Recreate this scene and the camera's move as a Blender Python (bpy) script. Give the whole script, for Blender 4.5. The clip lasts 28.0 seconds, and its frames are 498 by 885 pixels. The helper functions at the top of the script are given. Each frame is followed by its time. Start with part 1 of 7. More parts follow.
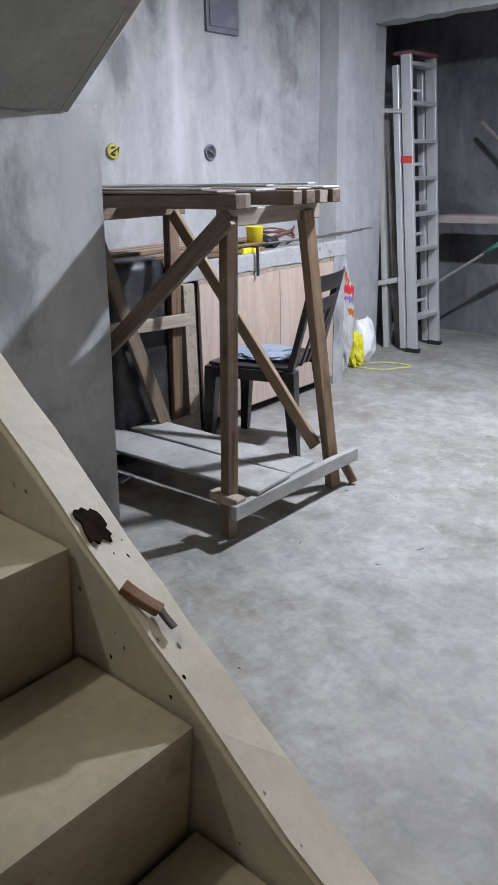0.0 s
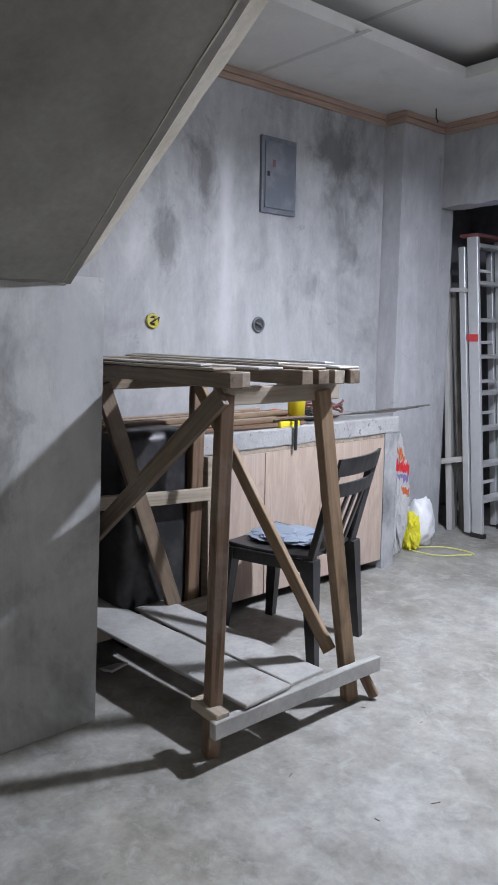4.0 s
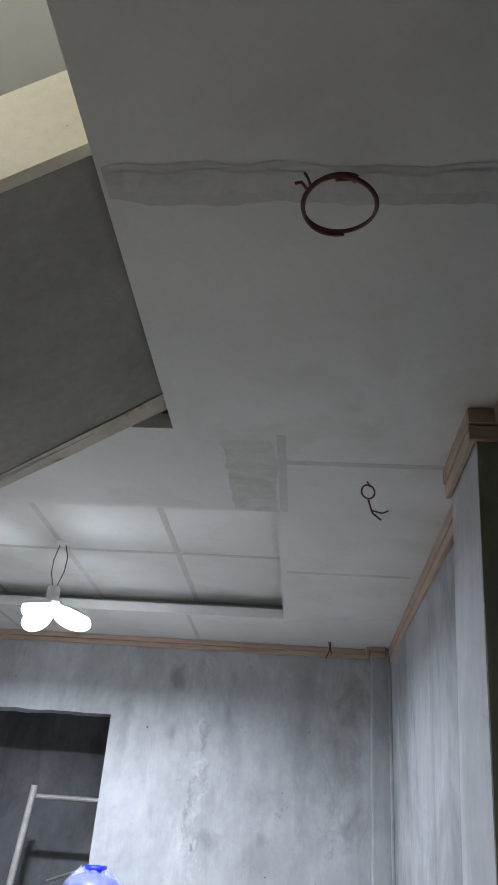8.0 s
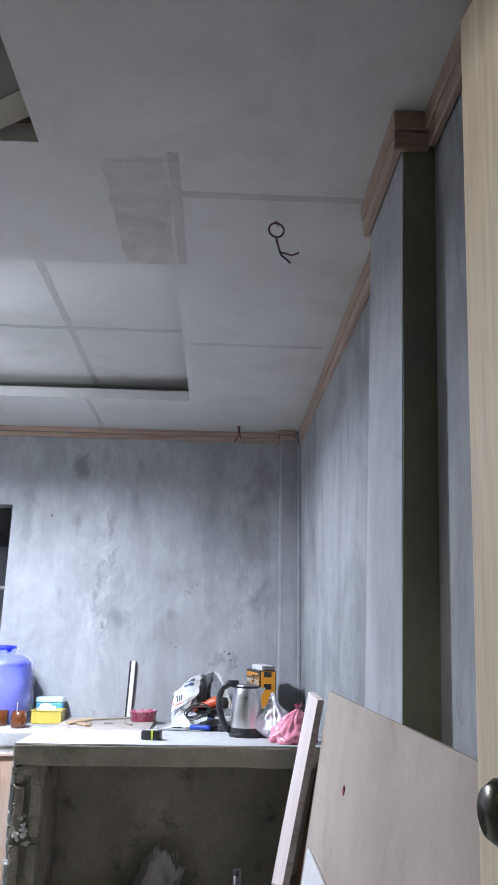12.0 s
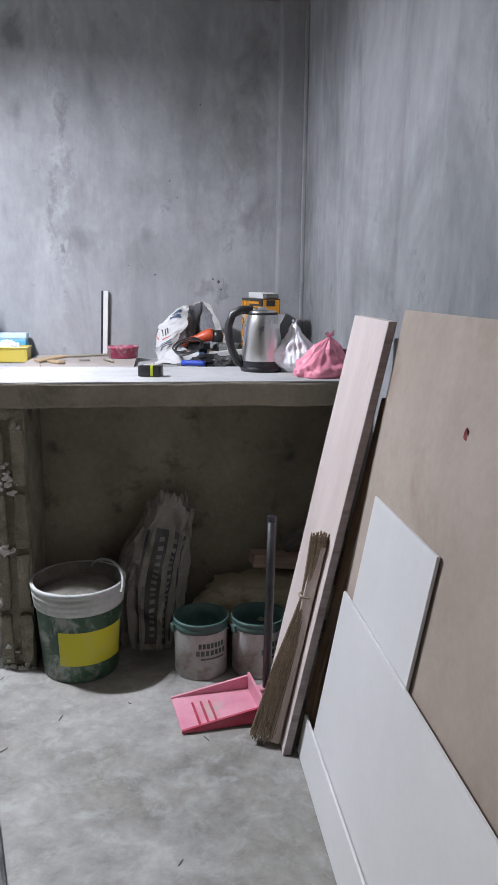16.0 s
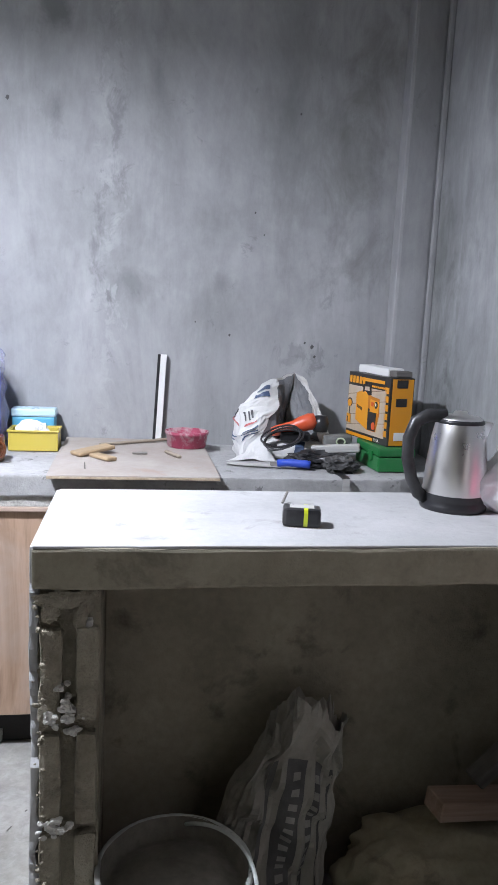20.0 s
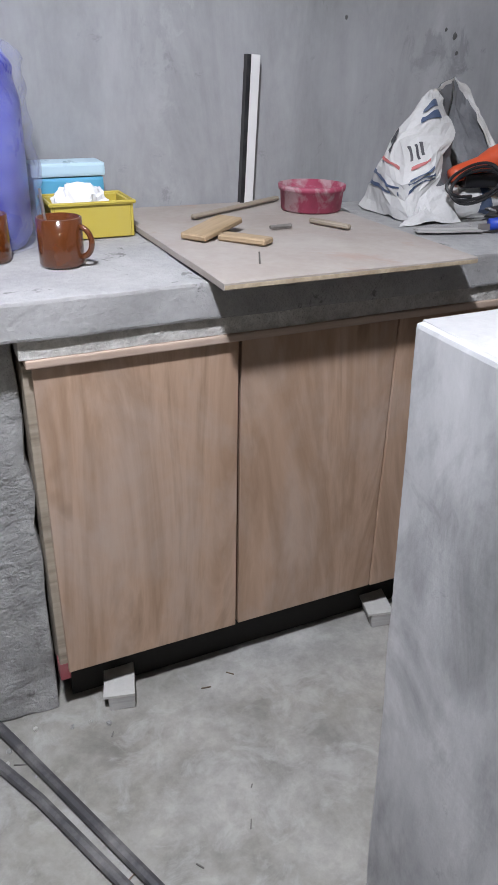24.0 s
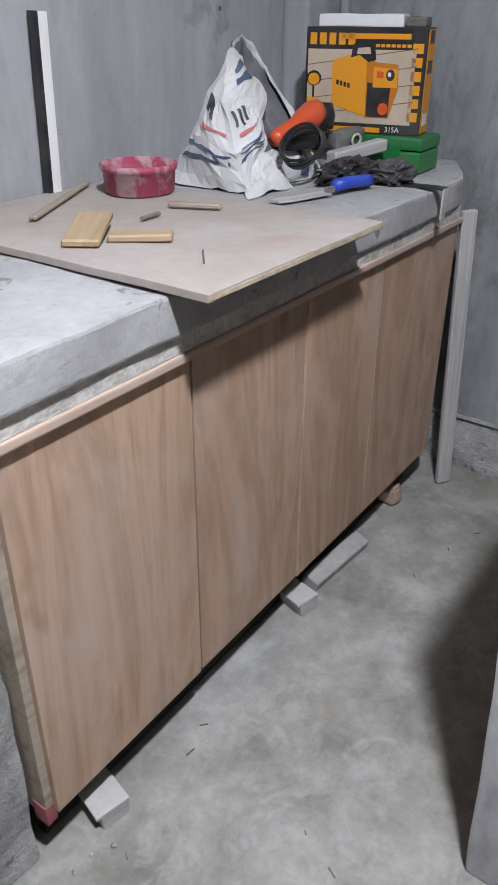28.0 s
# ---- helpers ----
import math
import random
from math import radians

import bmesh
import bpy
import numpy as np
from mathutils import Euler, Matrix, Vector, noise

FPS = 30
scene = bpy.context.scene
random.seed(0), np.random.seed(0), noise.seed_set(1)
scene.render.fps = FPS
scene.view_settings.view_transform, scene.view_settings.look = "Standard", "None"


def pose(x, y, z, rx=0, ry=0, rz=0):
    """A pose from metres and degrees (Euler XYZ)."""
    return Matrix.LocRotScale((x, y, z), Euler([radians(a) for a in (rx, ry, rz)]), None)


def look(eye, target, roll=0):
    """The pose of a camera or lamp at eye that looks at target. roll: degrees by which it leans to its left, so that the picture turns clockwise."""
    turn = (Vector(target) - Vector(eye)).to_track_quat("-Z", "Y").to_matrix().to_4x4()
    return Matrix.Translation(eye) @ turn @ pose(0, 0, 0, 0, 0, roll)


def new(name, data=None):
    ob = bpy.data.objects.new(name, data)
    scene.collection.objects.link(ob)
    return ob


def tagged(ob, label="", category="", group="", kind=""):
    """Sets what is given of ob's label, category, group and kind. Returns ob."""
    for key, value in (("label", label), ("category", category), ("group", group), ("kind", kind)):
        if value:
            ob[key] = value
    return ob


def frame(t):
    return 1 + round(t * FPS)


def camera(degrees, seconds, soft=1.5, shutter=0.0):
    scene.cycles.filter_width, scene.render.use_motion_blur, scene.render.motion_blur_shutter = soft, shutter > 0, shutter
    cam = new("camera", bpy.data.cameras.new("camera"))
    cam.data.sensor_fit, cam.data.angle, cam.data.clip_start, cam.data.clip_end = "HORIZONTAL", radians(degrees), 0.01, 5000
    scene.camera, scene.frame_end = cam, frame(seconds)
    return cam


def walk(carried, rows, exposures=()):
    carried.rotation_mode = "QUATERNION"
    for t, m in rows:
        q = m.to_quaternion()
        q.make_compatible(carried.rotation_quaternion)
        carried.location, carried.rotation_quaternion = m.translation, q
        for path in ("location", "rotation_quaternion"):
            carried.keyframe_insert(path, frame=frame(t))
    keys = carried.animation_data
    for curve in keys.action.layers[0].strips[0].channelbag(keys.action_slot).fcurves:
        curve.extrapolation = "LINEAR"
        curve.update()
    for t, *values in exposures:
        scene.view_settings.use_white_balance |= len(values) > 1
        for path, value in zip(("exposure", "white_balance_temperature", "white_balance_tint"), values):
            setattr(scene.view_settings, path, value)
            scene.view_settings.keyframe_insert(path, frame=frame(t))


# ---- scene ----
cam = camera(37.0, 28.0)
PATH = [
    (0, (0.143, 0.277, 1.255), (-1.104, 1.681, 0.565), -1.5),
    (0.5, (0.089, 0.359, 1.254), (-1.274, 1.689, 0.642), -1.7),
    (1, (0.091, 0.516, 1.276), (-1.392, 1.758, 0.769), -1.6),
    (1.5, (0.123, 0.645, 1.28), (-1.446, 1.811, 0.859), -1.6),
    (2, (0.153, 0.68, 1.274), (-1.427, 1.834, 0.86), -1.5),
    (2.5, (0.12, 0.727, 1.263), (-1.437, 1.91, 0.844), -1.2),
    (4.5, (0.172, 0.71, 1.302), (-1.23, 2.121, 1.091), 1.4),
    (5, (0.187, 0.586, 1.309), (-1.045, 2.155, 1.18), 1.8),
    (5.5, (0.186, 0.41, 1.308), (-0.872, 2.106, 1.277), 2.3),
    (6, (0.247, 0.293, 1.34), (-0.63, 2.086, 1.46), 3.7),
    (6.5, (0.354, 0.161, 1.325), (-0.329, 2.008, 1.674), 4.6),
    (7, (0.318, 0.072, 1.376), (-0.145, 1.932, 1.945), 4.7),
    (7.5, (0.277, -0.039, 1.402), (-0.033, 1.785, 2.161), 4.9),
    (8, (0.261, -0.119, 1.402), (0.091, 1.629, 2.358), 4.6),
    (8.5, (0.267, -0.183, 1.397), (0.19, 1.475, 2.512), 4.7),
    (9, (0.267, -0.205, 1.402), (0.263, 1.374, 2.63), 4.3),
    (9.5, (0.27, -0.205, 1.403), (0.337, 1.335, 2.678), 3.5),
    (10, (0.269, -0.202, 1.391), (0.4, 1.372, 2.617), 2.7),
    (10.5, (0.268, -0.146, 1.384), (0.429, 1.512, 2.49), 2.0),
    (11, (0.296, -0.015, 1.379), (0.422, 1.75, 2.311), 1.5),
    (11.5, (0.313, 0.105, 1.358), (0.383, 1.968, 2.082), 0.9),
    (12, (0.314, 0.236, 1.326), (0.385, 2.169, 1.835), 1.1),
    (12.5, (0.276, 0.348, 1.3), (0.406, 2.319, 1.613), 0.9),
    (14.5, (0.222, 0.657, 1.285), (0.366, 2.649, 1.188), -0.3),
    (15, (0.232, 0.751, 1.224), (0.338, 2.742, 1.061), -0.2),
    (15.5, (0.173, 0.875, 1.226), (0.326, 2.848, 0.932), 0.2),
    (16, (0.098, 0.983, 1.221), (0.331, 2.926, 0.808), 0.6),
    (16.5, (0.088, 1.077, 1.202), (0.316, 3.001, 0.706), 0.3),
    (17, (0.126, 1.248, 1.201), (0.264, 3.17, 0.664), -0.0),
    (17.5, (0.123, 1.359, 1.213), (0.231, 3.28, 0.668), 0.6),
    (18, (0.031, 1.469, 1.249), (0.175, 3.389, 0.705), 1.6),
    (18.5, (-0.079, 1.591, 1.261), (0.101, 3.514, 0.744), 1.9),
    (19, (-0.147, 1.742, 1.284), (0.058, 3.675, 0.812), 2.4),
    (19.5, (-0.182, 1.934, 1.28), (0.068, 3.884, 0.912), 3.9),
    (20, (-0.27, 2.006, 1.327), (0.043, 3.954, 1.001), 2.7),
    (20.5, (-0.4, 2.144, 1.325), (-0.018, 4.09, 1.068), 2.3),
    (21, (-0.487, 2.278, 1.319), (-0.066, 4.222, 1.112), 2.8),
    (21.5, (-0.552, 2.408, 1.322), (-0.118, 4.345, 1.085), 2.6),
    (22, (-0.668, 2.521, 1.295), (-0.191, 4.429, 0.931), 2.6),
    (22.5, (-0.779, 2.641, 1.246), (-0.268, 4.507, 0.74), 1.3),
    (24.5, (-0.969, 3.152, 1.169), (-0.111, 4.65, 0.16), 1.6),
    (25, (-1.007, 3.237, 1.149), (-0.022, 4.612, 0.082), 1.9),
    (26, (-1.011, 3.465, 1.143), (0.26, 4.467, -0.032), 3.3),
    (26.5, (-1.107, 3.494, 1.159), (0.27, 4.366, 0.0), 2.2),
    (27, (-1.166, 3.519, 1.163), (0.237, 4.383, 0.03), 1.1),
    (27.5, (-1.185, 3.52, 1.171), (0.229, 4.429, 0.087), 0.6),
    (28, (-1.202, 3.517, 1.174), (0.221, 4.519, 0.189), 0.3),
]
walk(cam, [(t, look(eye, target, roll)) for t, eye, target, roll in PATH], [(0.0, 0.02, 6250, 9), (2.5, 0.08, 6250, 8), (5, -0.15, 6250, 10), (6, -0.08, 6250, 10), (7, 0.20, 6250, 9), (8, 0.12, 6200, 5), (9, 0.3, 6100, 5), (10.5, 0.48, 6050, 7), (12, 0.18, 5900, 8), (15, -0.13, 6350, 10), (17, -0.30, 6400, 10), (20, -0.24, 6300, 9), (22, -0.77, 6400, 10), (25, -0.68, 6600, 9), (28, -0.60, 6550, 9)])

# ---- world, lamps and exposure ----
LAMP = (-0.985, 3.385, 2.33)
world = bpy.data.worlds.new("night")
scene.world = world
world.use_nodes = True
world.node_tree.nodes["Background"].inputs[0].default_value = (0.02, 0.024, 0.03, 1)
world.node_tree.nodes["Background"].inputs[1].default_value = 0.25


def lamp(name, place, watts, colour, size):
    data = bpy.data.lights.new(name, "POINT")
    data.energy, data.color, data.shadow_soft_size = watts, colour, size
    ob = new(name, data)
    ob.location = place
    return ob


lamp("upstairs_light", (-1.7, -0.15, 3.7), 84, (1.0, 0.93, 0.8), 0.08)
lamp("room_glow", (LAMP[0], LAMP[1], LAMP[2] - 0.075), 7.5, (0.87, 0.89, 1.0), 0.045)
down = bpy.data.lights.new("room_light", "AREA")
down.shape, down.size, down.energy, down.color = "DISK", 0.12, 104, (0.87, 0.89, 1.0)
new("room_light", down).location = (LAMP[0], LAMP[1], LAMP[2] - 0.07)
scene.view_settings.exposure = 0.0

# ---- helpers of the scene ----


def thing(name, loc, label, category, rz=0.0, group="", kind=""):
    ob = new(name)
    ob.empty_display_size = 0.1
    ob.matrix_basis = pose(*loc, 0, 0, rz)
    return tagged(ob, label, category, group, kind)


def mesh_of(name, bm, materials, smooth=False):
    me = bpy.data.meshes.new(name)
    bm.normal_update()
    bm.to_mesh(me)
    bm.free()
    for m in (materials if isinstance(materials, (list, tuple)) else [materials]):
        me.materials.append(m)
    if smooth:
        for p in me.polygons:
            p.use_smooth = True
    return me


def part(name, bm, material, parent=None, label="", m=None, smooth=False):
    ob = new(name, mesh_of(name, bm, material, smooth))
    if parent is not None:
        ob.parent = parent
    if m is not None:
        ob.matrix_basis = m
    return tagged(ob, label) if label else ob


def structure(name, bm, material, label, category, smooth=False):
    return tagged(part(name, bm, material, smooth=smooth), label, category, kind="structure")


def add_box(bm, x0, x1, y0, y1, z0, z1, bevel=0.0, slot=0):
    vs = [bm.verts.new((x, y, z)) for x in (x0, x1) for y in (y0, y1) for z in (z0, z1)]
    fs = [bm.faces.new([vs[i] for i in q]) for q in
          ((0, 1, 3, 2), (4, 6, 7, 5), (0, 4, 5, 1), (2, 3, 7, 6), (0, 2, 6, 4), (1, 5, 7, 3))]
    for f in fs:
        f.material_index = slot
    if bevel > 0:
        edges = list({e for f in fs for e in f.edges})
        bmesh.ops.bevel(bm, geom=edges, offset=bevel, segments=2, affect="EDGES", profile=0.6)
    return bm


def box(x0, x1, y0, y1, z0, z1, bevel=0.0):
    return add_box(bmesh.new(), x0, x1, y0, y1, z0, z1, bevel)


def rough(bm, amount, scale=9.0, cuts=0, seed=0.0):
    """Subdivides and shakes a mesh, for broken or hand-made edges."""
    if cuts:
        bmesh.ops.subdivide_edges(bm, edges=bm.edges[:], cuts=cuts, use_grid_fill=True)
    for v in bm.verts:
        v.co += amount * Vector(noise.noise_vector(v.co * scale + Vector((seed, seed, seed))))
    return bm


def lathe(profile, steps=28, close=False):
    """A turned form from (radius, height) pairs."""
    bm = bmesh.new()
    rings = []
    for r, z in profile:
        rings.append([bm.verts.new((r * math.cos(a), r * math.sin(a), z)) for a in
                      (2 * math.pi * i / steps for i in range(steps))])
    for a, b in zip(rings, rings[1:]):
        for i in range(steps):
            j = (i + 1) % steps
            bm.faces.new((a[i], a[j], b[j], b[i]))
    if close:
        bm.faces.new(rings[0][::-1])
        bm.faces.new(rings[-1])
    return bm


def add_tube(bm, points, radius, steps=8, loop=False):
    pts = [Vector(p) for p in points]
    rings = []
    n = len(pts)
    for i, p in enumerate(pts):
        a = pts[(i - 1) % n] if loop or i else pts[i]
        b = pts[(i + 1) % n] if loop or i < n - 1 else pts[i]
        d = (b - a).normalized()
        u = d.orthogonal().normalized() if not rings else (prev - d * prev.dot(d)).normalized()
        prev = u
        w = d.cross(u)
        rings.append([bm.verts.new(p + radius * (u * math.cos(k) + w * math.sin(k))) for k in
                      (2 * math.pi * j / steps for j in range(steps))])
    pairs = list(zip(rings, rings[1:])) + ([(rings[-1], rings[0])] if loop else [])
    for a, b in pairs:
        for i in range(steps):
            j = (i + 1) % steps
            bm.faces.new((a[i], a[j], b[j], b[i]))
    if not loop:
        bm.faces.new(rings[0][::-1])
        bm.faces.new(rings[-1])
    return bm


def tube(points, radius, steps=8, loop=False):
    return add_tube(bmesh.new(), points, radius, steps, loop)


def along(p0, p1, roll=0.0):
    """The pose whose x runs from p0 to p1."""
    p0, p1 = Vector(p0), Vector(p1)
    return Matrix.Translation(p0) @ (p1 - p0).to_track_quat("X", "Z").to_matrix().to_4x4() @ Matrix.Rotation(radians(roll), 4, "X")


def beam(name, p0, p1, w, h, material, parent=None, label="", roll=0.0, wobble=0.0025, bevel=0.003):
    """A sawn length from p0 to p1, w across and h high, with its grain along it."""
    length = (Vector(p1) - Vector(p0)).length
    bm = box(0, length, -w / 2, w / 2, -h / 2, h / 2)
    n = max(1, int(length / 0.18))
    bmesh.ops.bisect_plane(bm, geom=bm.verts[:] + bm.edges[:] + bm.faces[:], plane_co=(length / 2, 0, 0), plane_no=(1, 0, 0))
    for i in range(1, n):
        bmesh.ops.bisect_plane(bm, geom=bm.verts[:] + bm.edges[:] + bm.faces[:], plane_co=(length * i / n + 0.001, 0, 0), plane_no=(1, 0, 0))
    long_edges = [e for e in bm.edges if len(e.link_faces) == 2 and e.calc_face_angle(0) > 0.5]
    bmesh.ops.bevel(bm, geom=long_edges, offset=bevel, segments=1, affect="EDGES")
    rough(bm, wobble, 5.0, seed=length * 7 + sum(p0))
    return part(name, bm, material, parent, label, along(p0, p1, roll))


# ---- materials ----


def nodes_of(name):
    m = bpy.data.materials.new(name)
    m.use_nodes = True
    nt = m.node_tree
    return m, nt, nt.nodes["Principled BSDF"]


def node(nt, kind, **inputs):
    n = nt.nodes.new(kind)
    for k, v in inputs.items():
        n.inputs[k.replace("_", " ")].default_value = v
    return n


def noise_of(nt, vec, scale, detail=6.0, roughness=0.6, distortion=0.0):
    n = node(nt, "ShaderNodeTexNoise", Scale=scale, Detail=detail, Roughness=roughness, Distortion=distortion)
    nt.links.new(vec, n.inputs["Vector"])
    return n.outputs["Fac"]


def ramp(nt, fac, stops):
    r = nt.nodes.new("ShaderNodeValToRGB")
    el = r.color_ramp.elements
    while len(el) < len(stops):
        el.new(0.5)
    for e, (p, c) in zip(el, stops):
        e.position = p
        e.color = (*c, 1) if isinstance(c, tuple) else (c, c, c, 1)
    nt.links.new(fac, r.inputs["Fac"])
    return r.outputs["Color"]


def mix(nt, kind, fac, a, b):
    n = nt.nodes.new("ShaderNodeMix")
    n.data_type, n.blend_type = "RGBA", kind
    for sock, v in ((n.inputs[0], fac), (n.inputs[6], a), (n.inputs[7], b)):
        if isinstance(v, (int, float)):
            sock.default_value = v
        elif isinstance(v, tuple):
            sock.default_value = (*v, 1)
        else:
            nt.links.new(v, sock)
    return n.outputs[2]


def place_of(nt, stretch=(1, 1, 1), shift=0.0, own=False):
    """Object coordinates; own: with a shift of its own for each object."""
    tc = nt.nodes.new("ShaderNodeTexCoord")
    mp = nt.nodes.new("ShaderNodeMapping")
    mp.inputs["Scale"].default_value = stretch
    mp.inputs["Location"].default_value = (shift, shift * 0.7, shift * 1.3)
    nt.links.new(tc.outputs["Object"], mp.inputs["Vector"])
    out = mp.outputs["Vector"]
    if own:
        info = nt.nodes.new("ShaderNodeObjectInfo")
        mul = nt.nodes.new("ShaderNodeMath")
        mul.operation = "MULTIPLY"
        mul.inputs[1].default_value = 37.0
        nt.links.new(info.outputs["Random"], mul.inputs[0])
        add = nt.nodes.new("ShaderNodeVectorMath")
        nt.links.new(out, add.inputs[0])
        nt.links.new(mul.outputs[0], add.inputs[1])
        out = add.outputs[0]
    return out


def bump(nt, bsdf, height, strength, distance=0.004):
    b = node(nt, "ShaderNodeBump", Strength=strength, Distance=distance)
    nt.links.new(height, b.inputs["Height"])
    nt.links.new(b.outputs["Normal"], bsdf.inputs["Normal"])


def surface(name, dark, light, scale=3.0, grain=60.0, grain_amount=0.25, roughness=0.7, relief=0.25, metal=0.0,
            stretch=(1, 1, 1), stain=None, stain_scale=1.2, stain_at=(0.55, 0.7), own=False, relief_size=0.003, spec=0.5):
    """A worn surface: patches between two colours, a fine grain, and stains of a third colour."""
    m, nt, bs = nodes_of(name)
    vec = place_of(nt, stretch, own=own)
    col = ramp(nt, noise_of(nt, vec, scale, 7, 0.62), [(0.30, dark), (0.70, light)])
    fine = noise_of(nt, vec, grain, 4, 0.7)
    col = mix(nt, "MULTIPLY", grain_amount, col, ramp(nt, fine, [(0.3, 0.45), (0.65, 1.0)]))
    if stain:
        vec2 = place_of(nt, (1, 1, 1), 5.3, own=own)
        spots = ramp(nt, noise_of(nt, vec2, stain_scale, 8, 0.65, 0.4), [(stain_at[0], 0.0), (stain_at[1], 1.0)])
        col = mix(nt, "MIX", spots, col, stain)
    nt.links.new(col, bs.inputs["Base Color"])
    bs.inputs["Roughness"].default_value = roughness
    bs.inputs["Metallic"].default_value = metal
    bs.inputs["Specular IOR Level"].default_value = spec
    bump(nt, bs, fine, relief, relief_size)
    return m


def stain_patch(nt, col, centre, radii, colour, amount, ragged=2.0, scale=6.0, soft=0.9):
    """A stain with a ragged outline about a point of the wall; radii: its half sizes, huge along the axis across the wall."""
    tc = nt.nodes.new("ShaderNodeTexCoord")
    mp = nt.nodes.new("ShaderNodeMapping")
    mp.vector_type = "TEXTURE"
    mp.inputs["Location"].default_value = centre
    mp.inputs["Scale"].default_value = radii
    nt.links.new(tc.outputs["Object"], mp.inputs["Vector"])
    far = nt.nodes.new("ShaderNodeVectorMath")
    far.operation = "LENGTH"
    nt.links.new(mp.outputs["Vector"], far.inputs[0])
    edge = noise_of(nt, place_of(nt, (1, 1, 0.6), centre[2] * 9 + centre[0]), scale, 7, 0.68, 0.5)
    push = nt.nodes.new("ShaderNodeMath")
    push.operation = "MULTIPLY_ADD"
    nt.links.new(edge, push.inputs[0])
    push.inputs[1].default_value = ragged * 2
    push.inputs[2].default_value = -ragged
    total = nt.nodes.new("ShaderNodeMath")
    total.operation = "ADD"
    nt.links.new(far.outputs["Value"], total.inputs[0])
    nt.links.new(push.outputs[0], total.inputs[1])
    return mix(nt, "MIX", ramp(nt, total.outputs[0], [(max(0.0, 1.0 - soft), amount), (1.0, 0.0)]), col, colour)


def wall_plaster(name, dark, mid, light, shift=0.0, flaky=None, damp=0.0, damp_size=1.5, damp_drop=0.8, damp_at=(0.53, 0.70), stains=()):
    """Cement plaster: cloudy damp patches, faint trowel streaks that run down, small pits; flaky: x of a scraped upright strip."""
    m, nt, bs = nodes_of(name)
    clouds = noise_of(nt, place_of(nt, (1, 1, 0.75), shift), 1.25, 9, 0.66, 0.9)
    patches = noise_of(nt, place_of(nt, (1, 1, 0.6), shift + 7), 3.4, 7, 0.66, 0.7)
    streaks = noise_of(nt, place_of(nt, (2.6, 2.6, 0.4), shift + 3), 2.0, 6, 0.68, 1.4)
    fine = noise_of(nt, place_of(nt, (1, 1, 0.6), shift), 24, 6, 0.72)
    pits = noise_of(nt, place_of(nt, (1, 1, 1), shift), 7.0, 6, 0.75, 0.6)
    col = ramp(nt, clouds, [(0.28, dark), (0.44, mid), (0.62, light)])
    col = mix(nt, "OVERLAY", 0.24, col, ramp(nt, patches, [(0.32, 0.28), (0.66, 0.72)]))
    col = mix(nt, "OVERLAY", 0.30, col, ramp(nt, streaks, [(0.30, 0.30), (0.70, 0.70)]))
    col = mix(nt, "MULTIPLY", 0.22, col, ramp(nt, fine, [(0.3, 0.55), (0.6, 1.0)]))
    col = mix(nt, "MULTIPLY", 0.5, col, ramp(nt, pits, [(0.30, 0.5), (0.38, 1.0)]))
    if damp:
        wet = noise_of(nt, place_of(nt, (1, 1, damp_drop), shift + 40), damp_size, 8, 0.64, 0.5)
        col = mix(nt, "MIX", ramp(nt, wet, [(damp_at[0], 0.0), (damp_at[1], damp)]), col, tuple(c * 0.55 for c in dark))
    if flaky is not None:
        tc = nt.nodes.new("ShaderNodeTexCoord")
        sep = nt.nodes.new("ShaderNodeSeparateXYZ")
        nt.links.new(tc.outputs["Object"], sep.inputs[0])
        warp = noise_of(nt, place_of(nt, (1, 1, 1), 4.0), 2.2, 5, 0.6)
        chain = sep.outputs["X"]
        for op, val in (("SUBTRACT", flaky), ("ABSOLUTE", 0.0), ("MULTIPLY", 5.5)):
            n = nt.nodes.new("ShaderNodeMath")
            n.operation = op
            nt.links.new(chain, n.inputs[0])
            n.inputs[1].default_value = val
            chain = n.outputs[0]
        n = nt.nodes.new("ShaderNodeMath")
        n.operation = "ADD"
        nt.links.new(chain, n.inputs[0])
        nt.links.new(warp, n.inputs[1])
        near = ramp(nt, n.outputs[0], [(0.45, 1.0), (0.95, 0.0)])
        flake = ramp(nt, noise_of(nt, place_of(nt, (1, 1, 0.7), 8.0), 11.0, 8, 0.75, 0.5), [(0.50, 0.0), (0.60, 0.55)])
        both = mix(nt, "MULTIPLY", 1.0, near, flake)
        col = mix(nt, "MIX", both, col, tuple(min(1.0, c * 1.12) for c in light))
        scar = ramp(nt, noise_of(nt, place_of(nt, (1, 1, 0.7), 18.0), 13.0, 8, 0.75, 0.5), [(0.56, 0.0), (0.61, 0.8)])
        col = mix(nt, "MIX", mix(nt, "MULTIPLY", 1.0, near, scar), col, dark)
    for mark in stains:
        col = stain_patch(nt, col, *mark)
    nt.links.new(col, bs.inputs["Base Color"])
    bs.inputs["Roughness"].default_value = 0.85
    bump(nt, bs, fine, 0.25, 0.004)
    return m


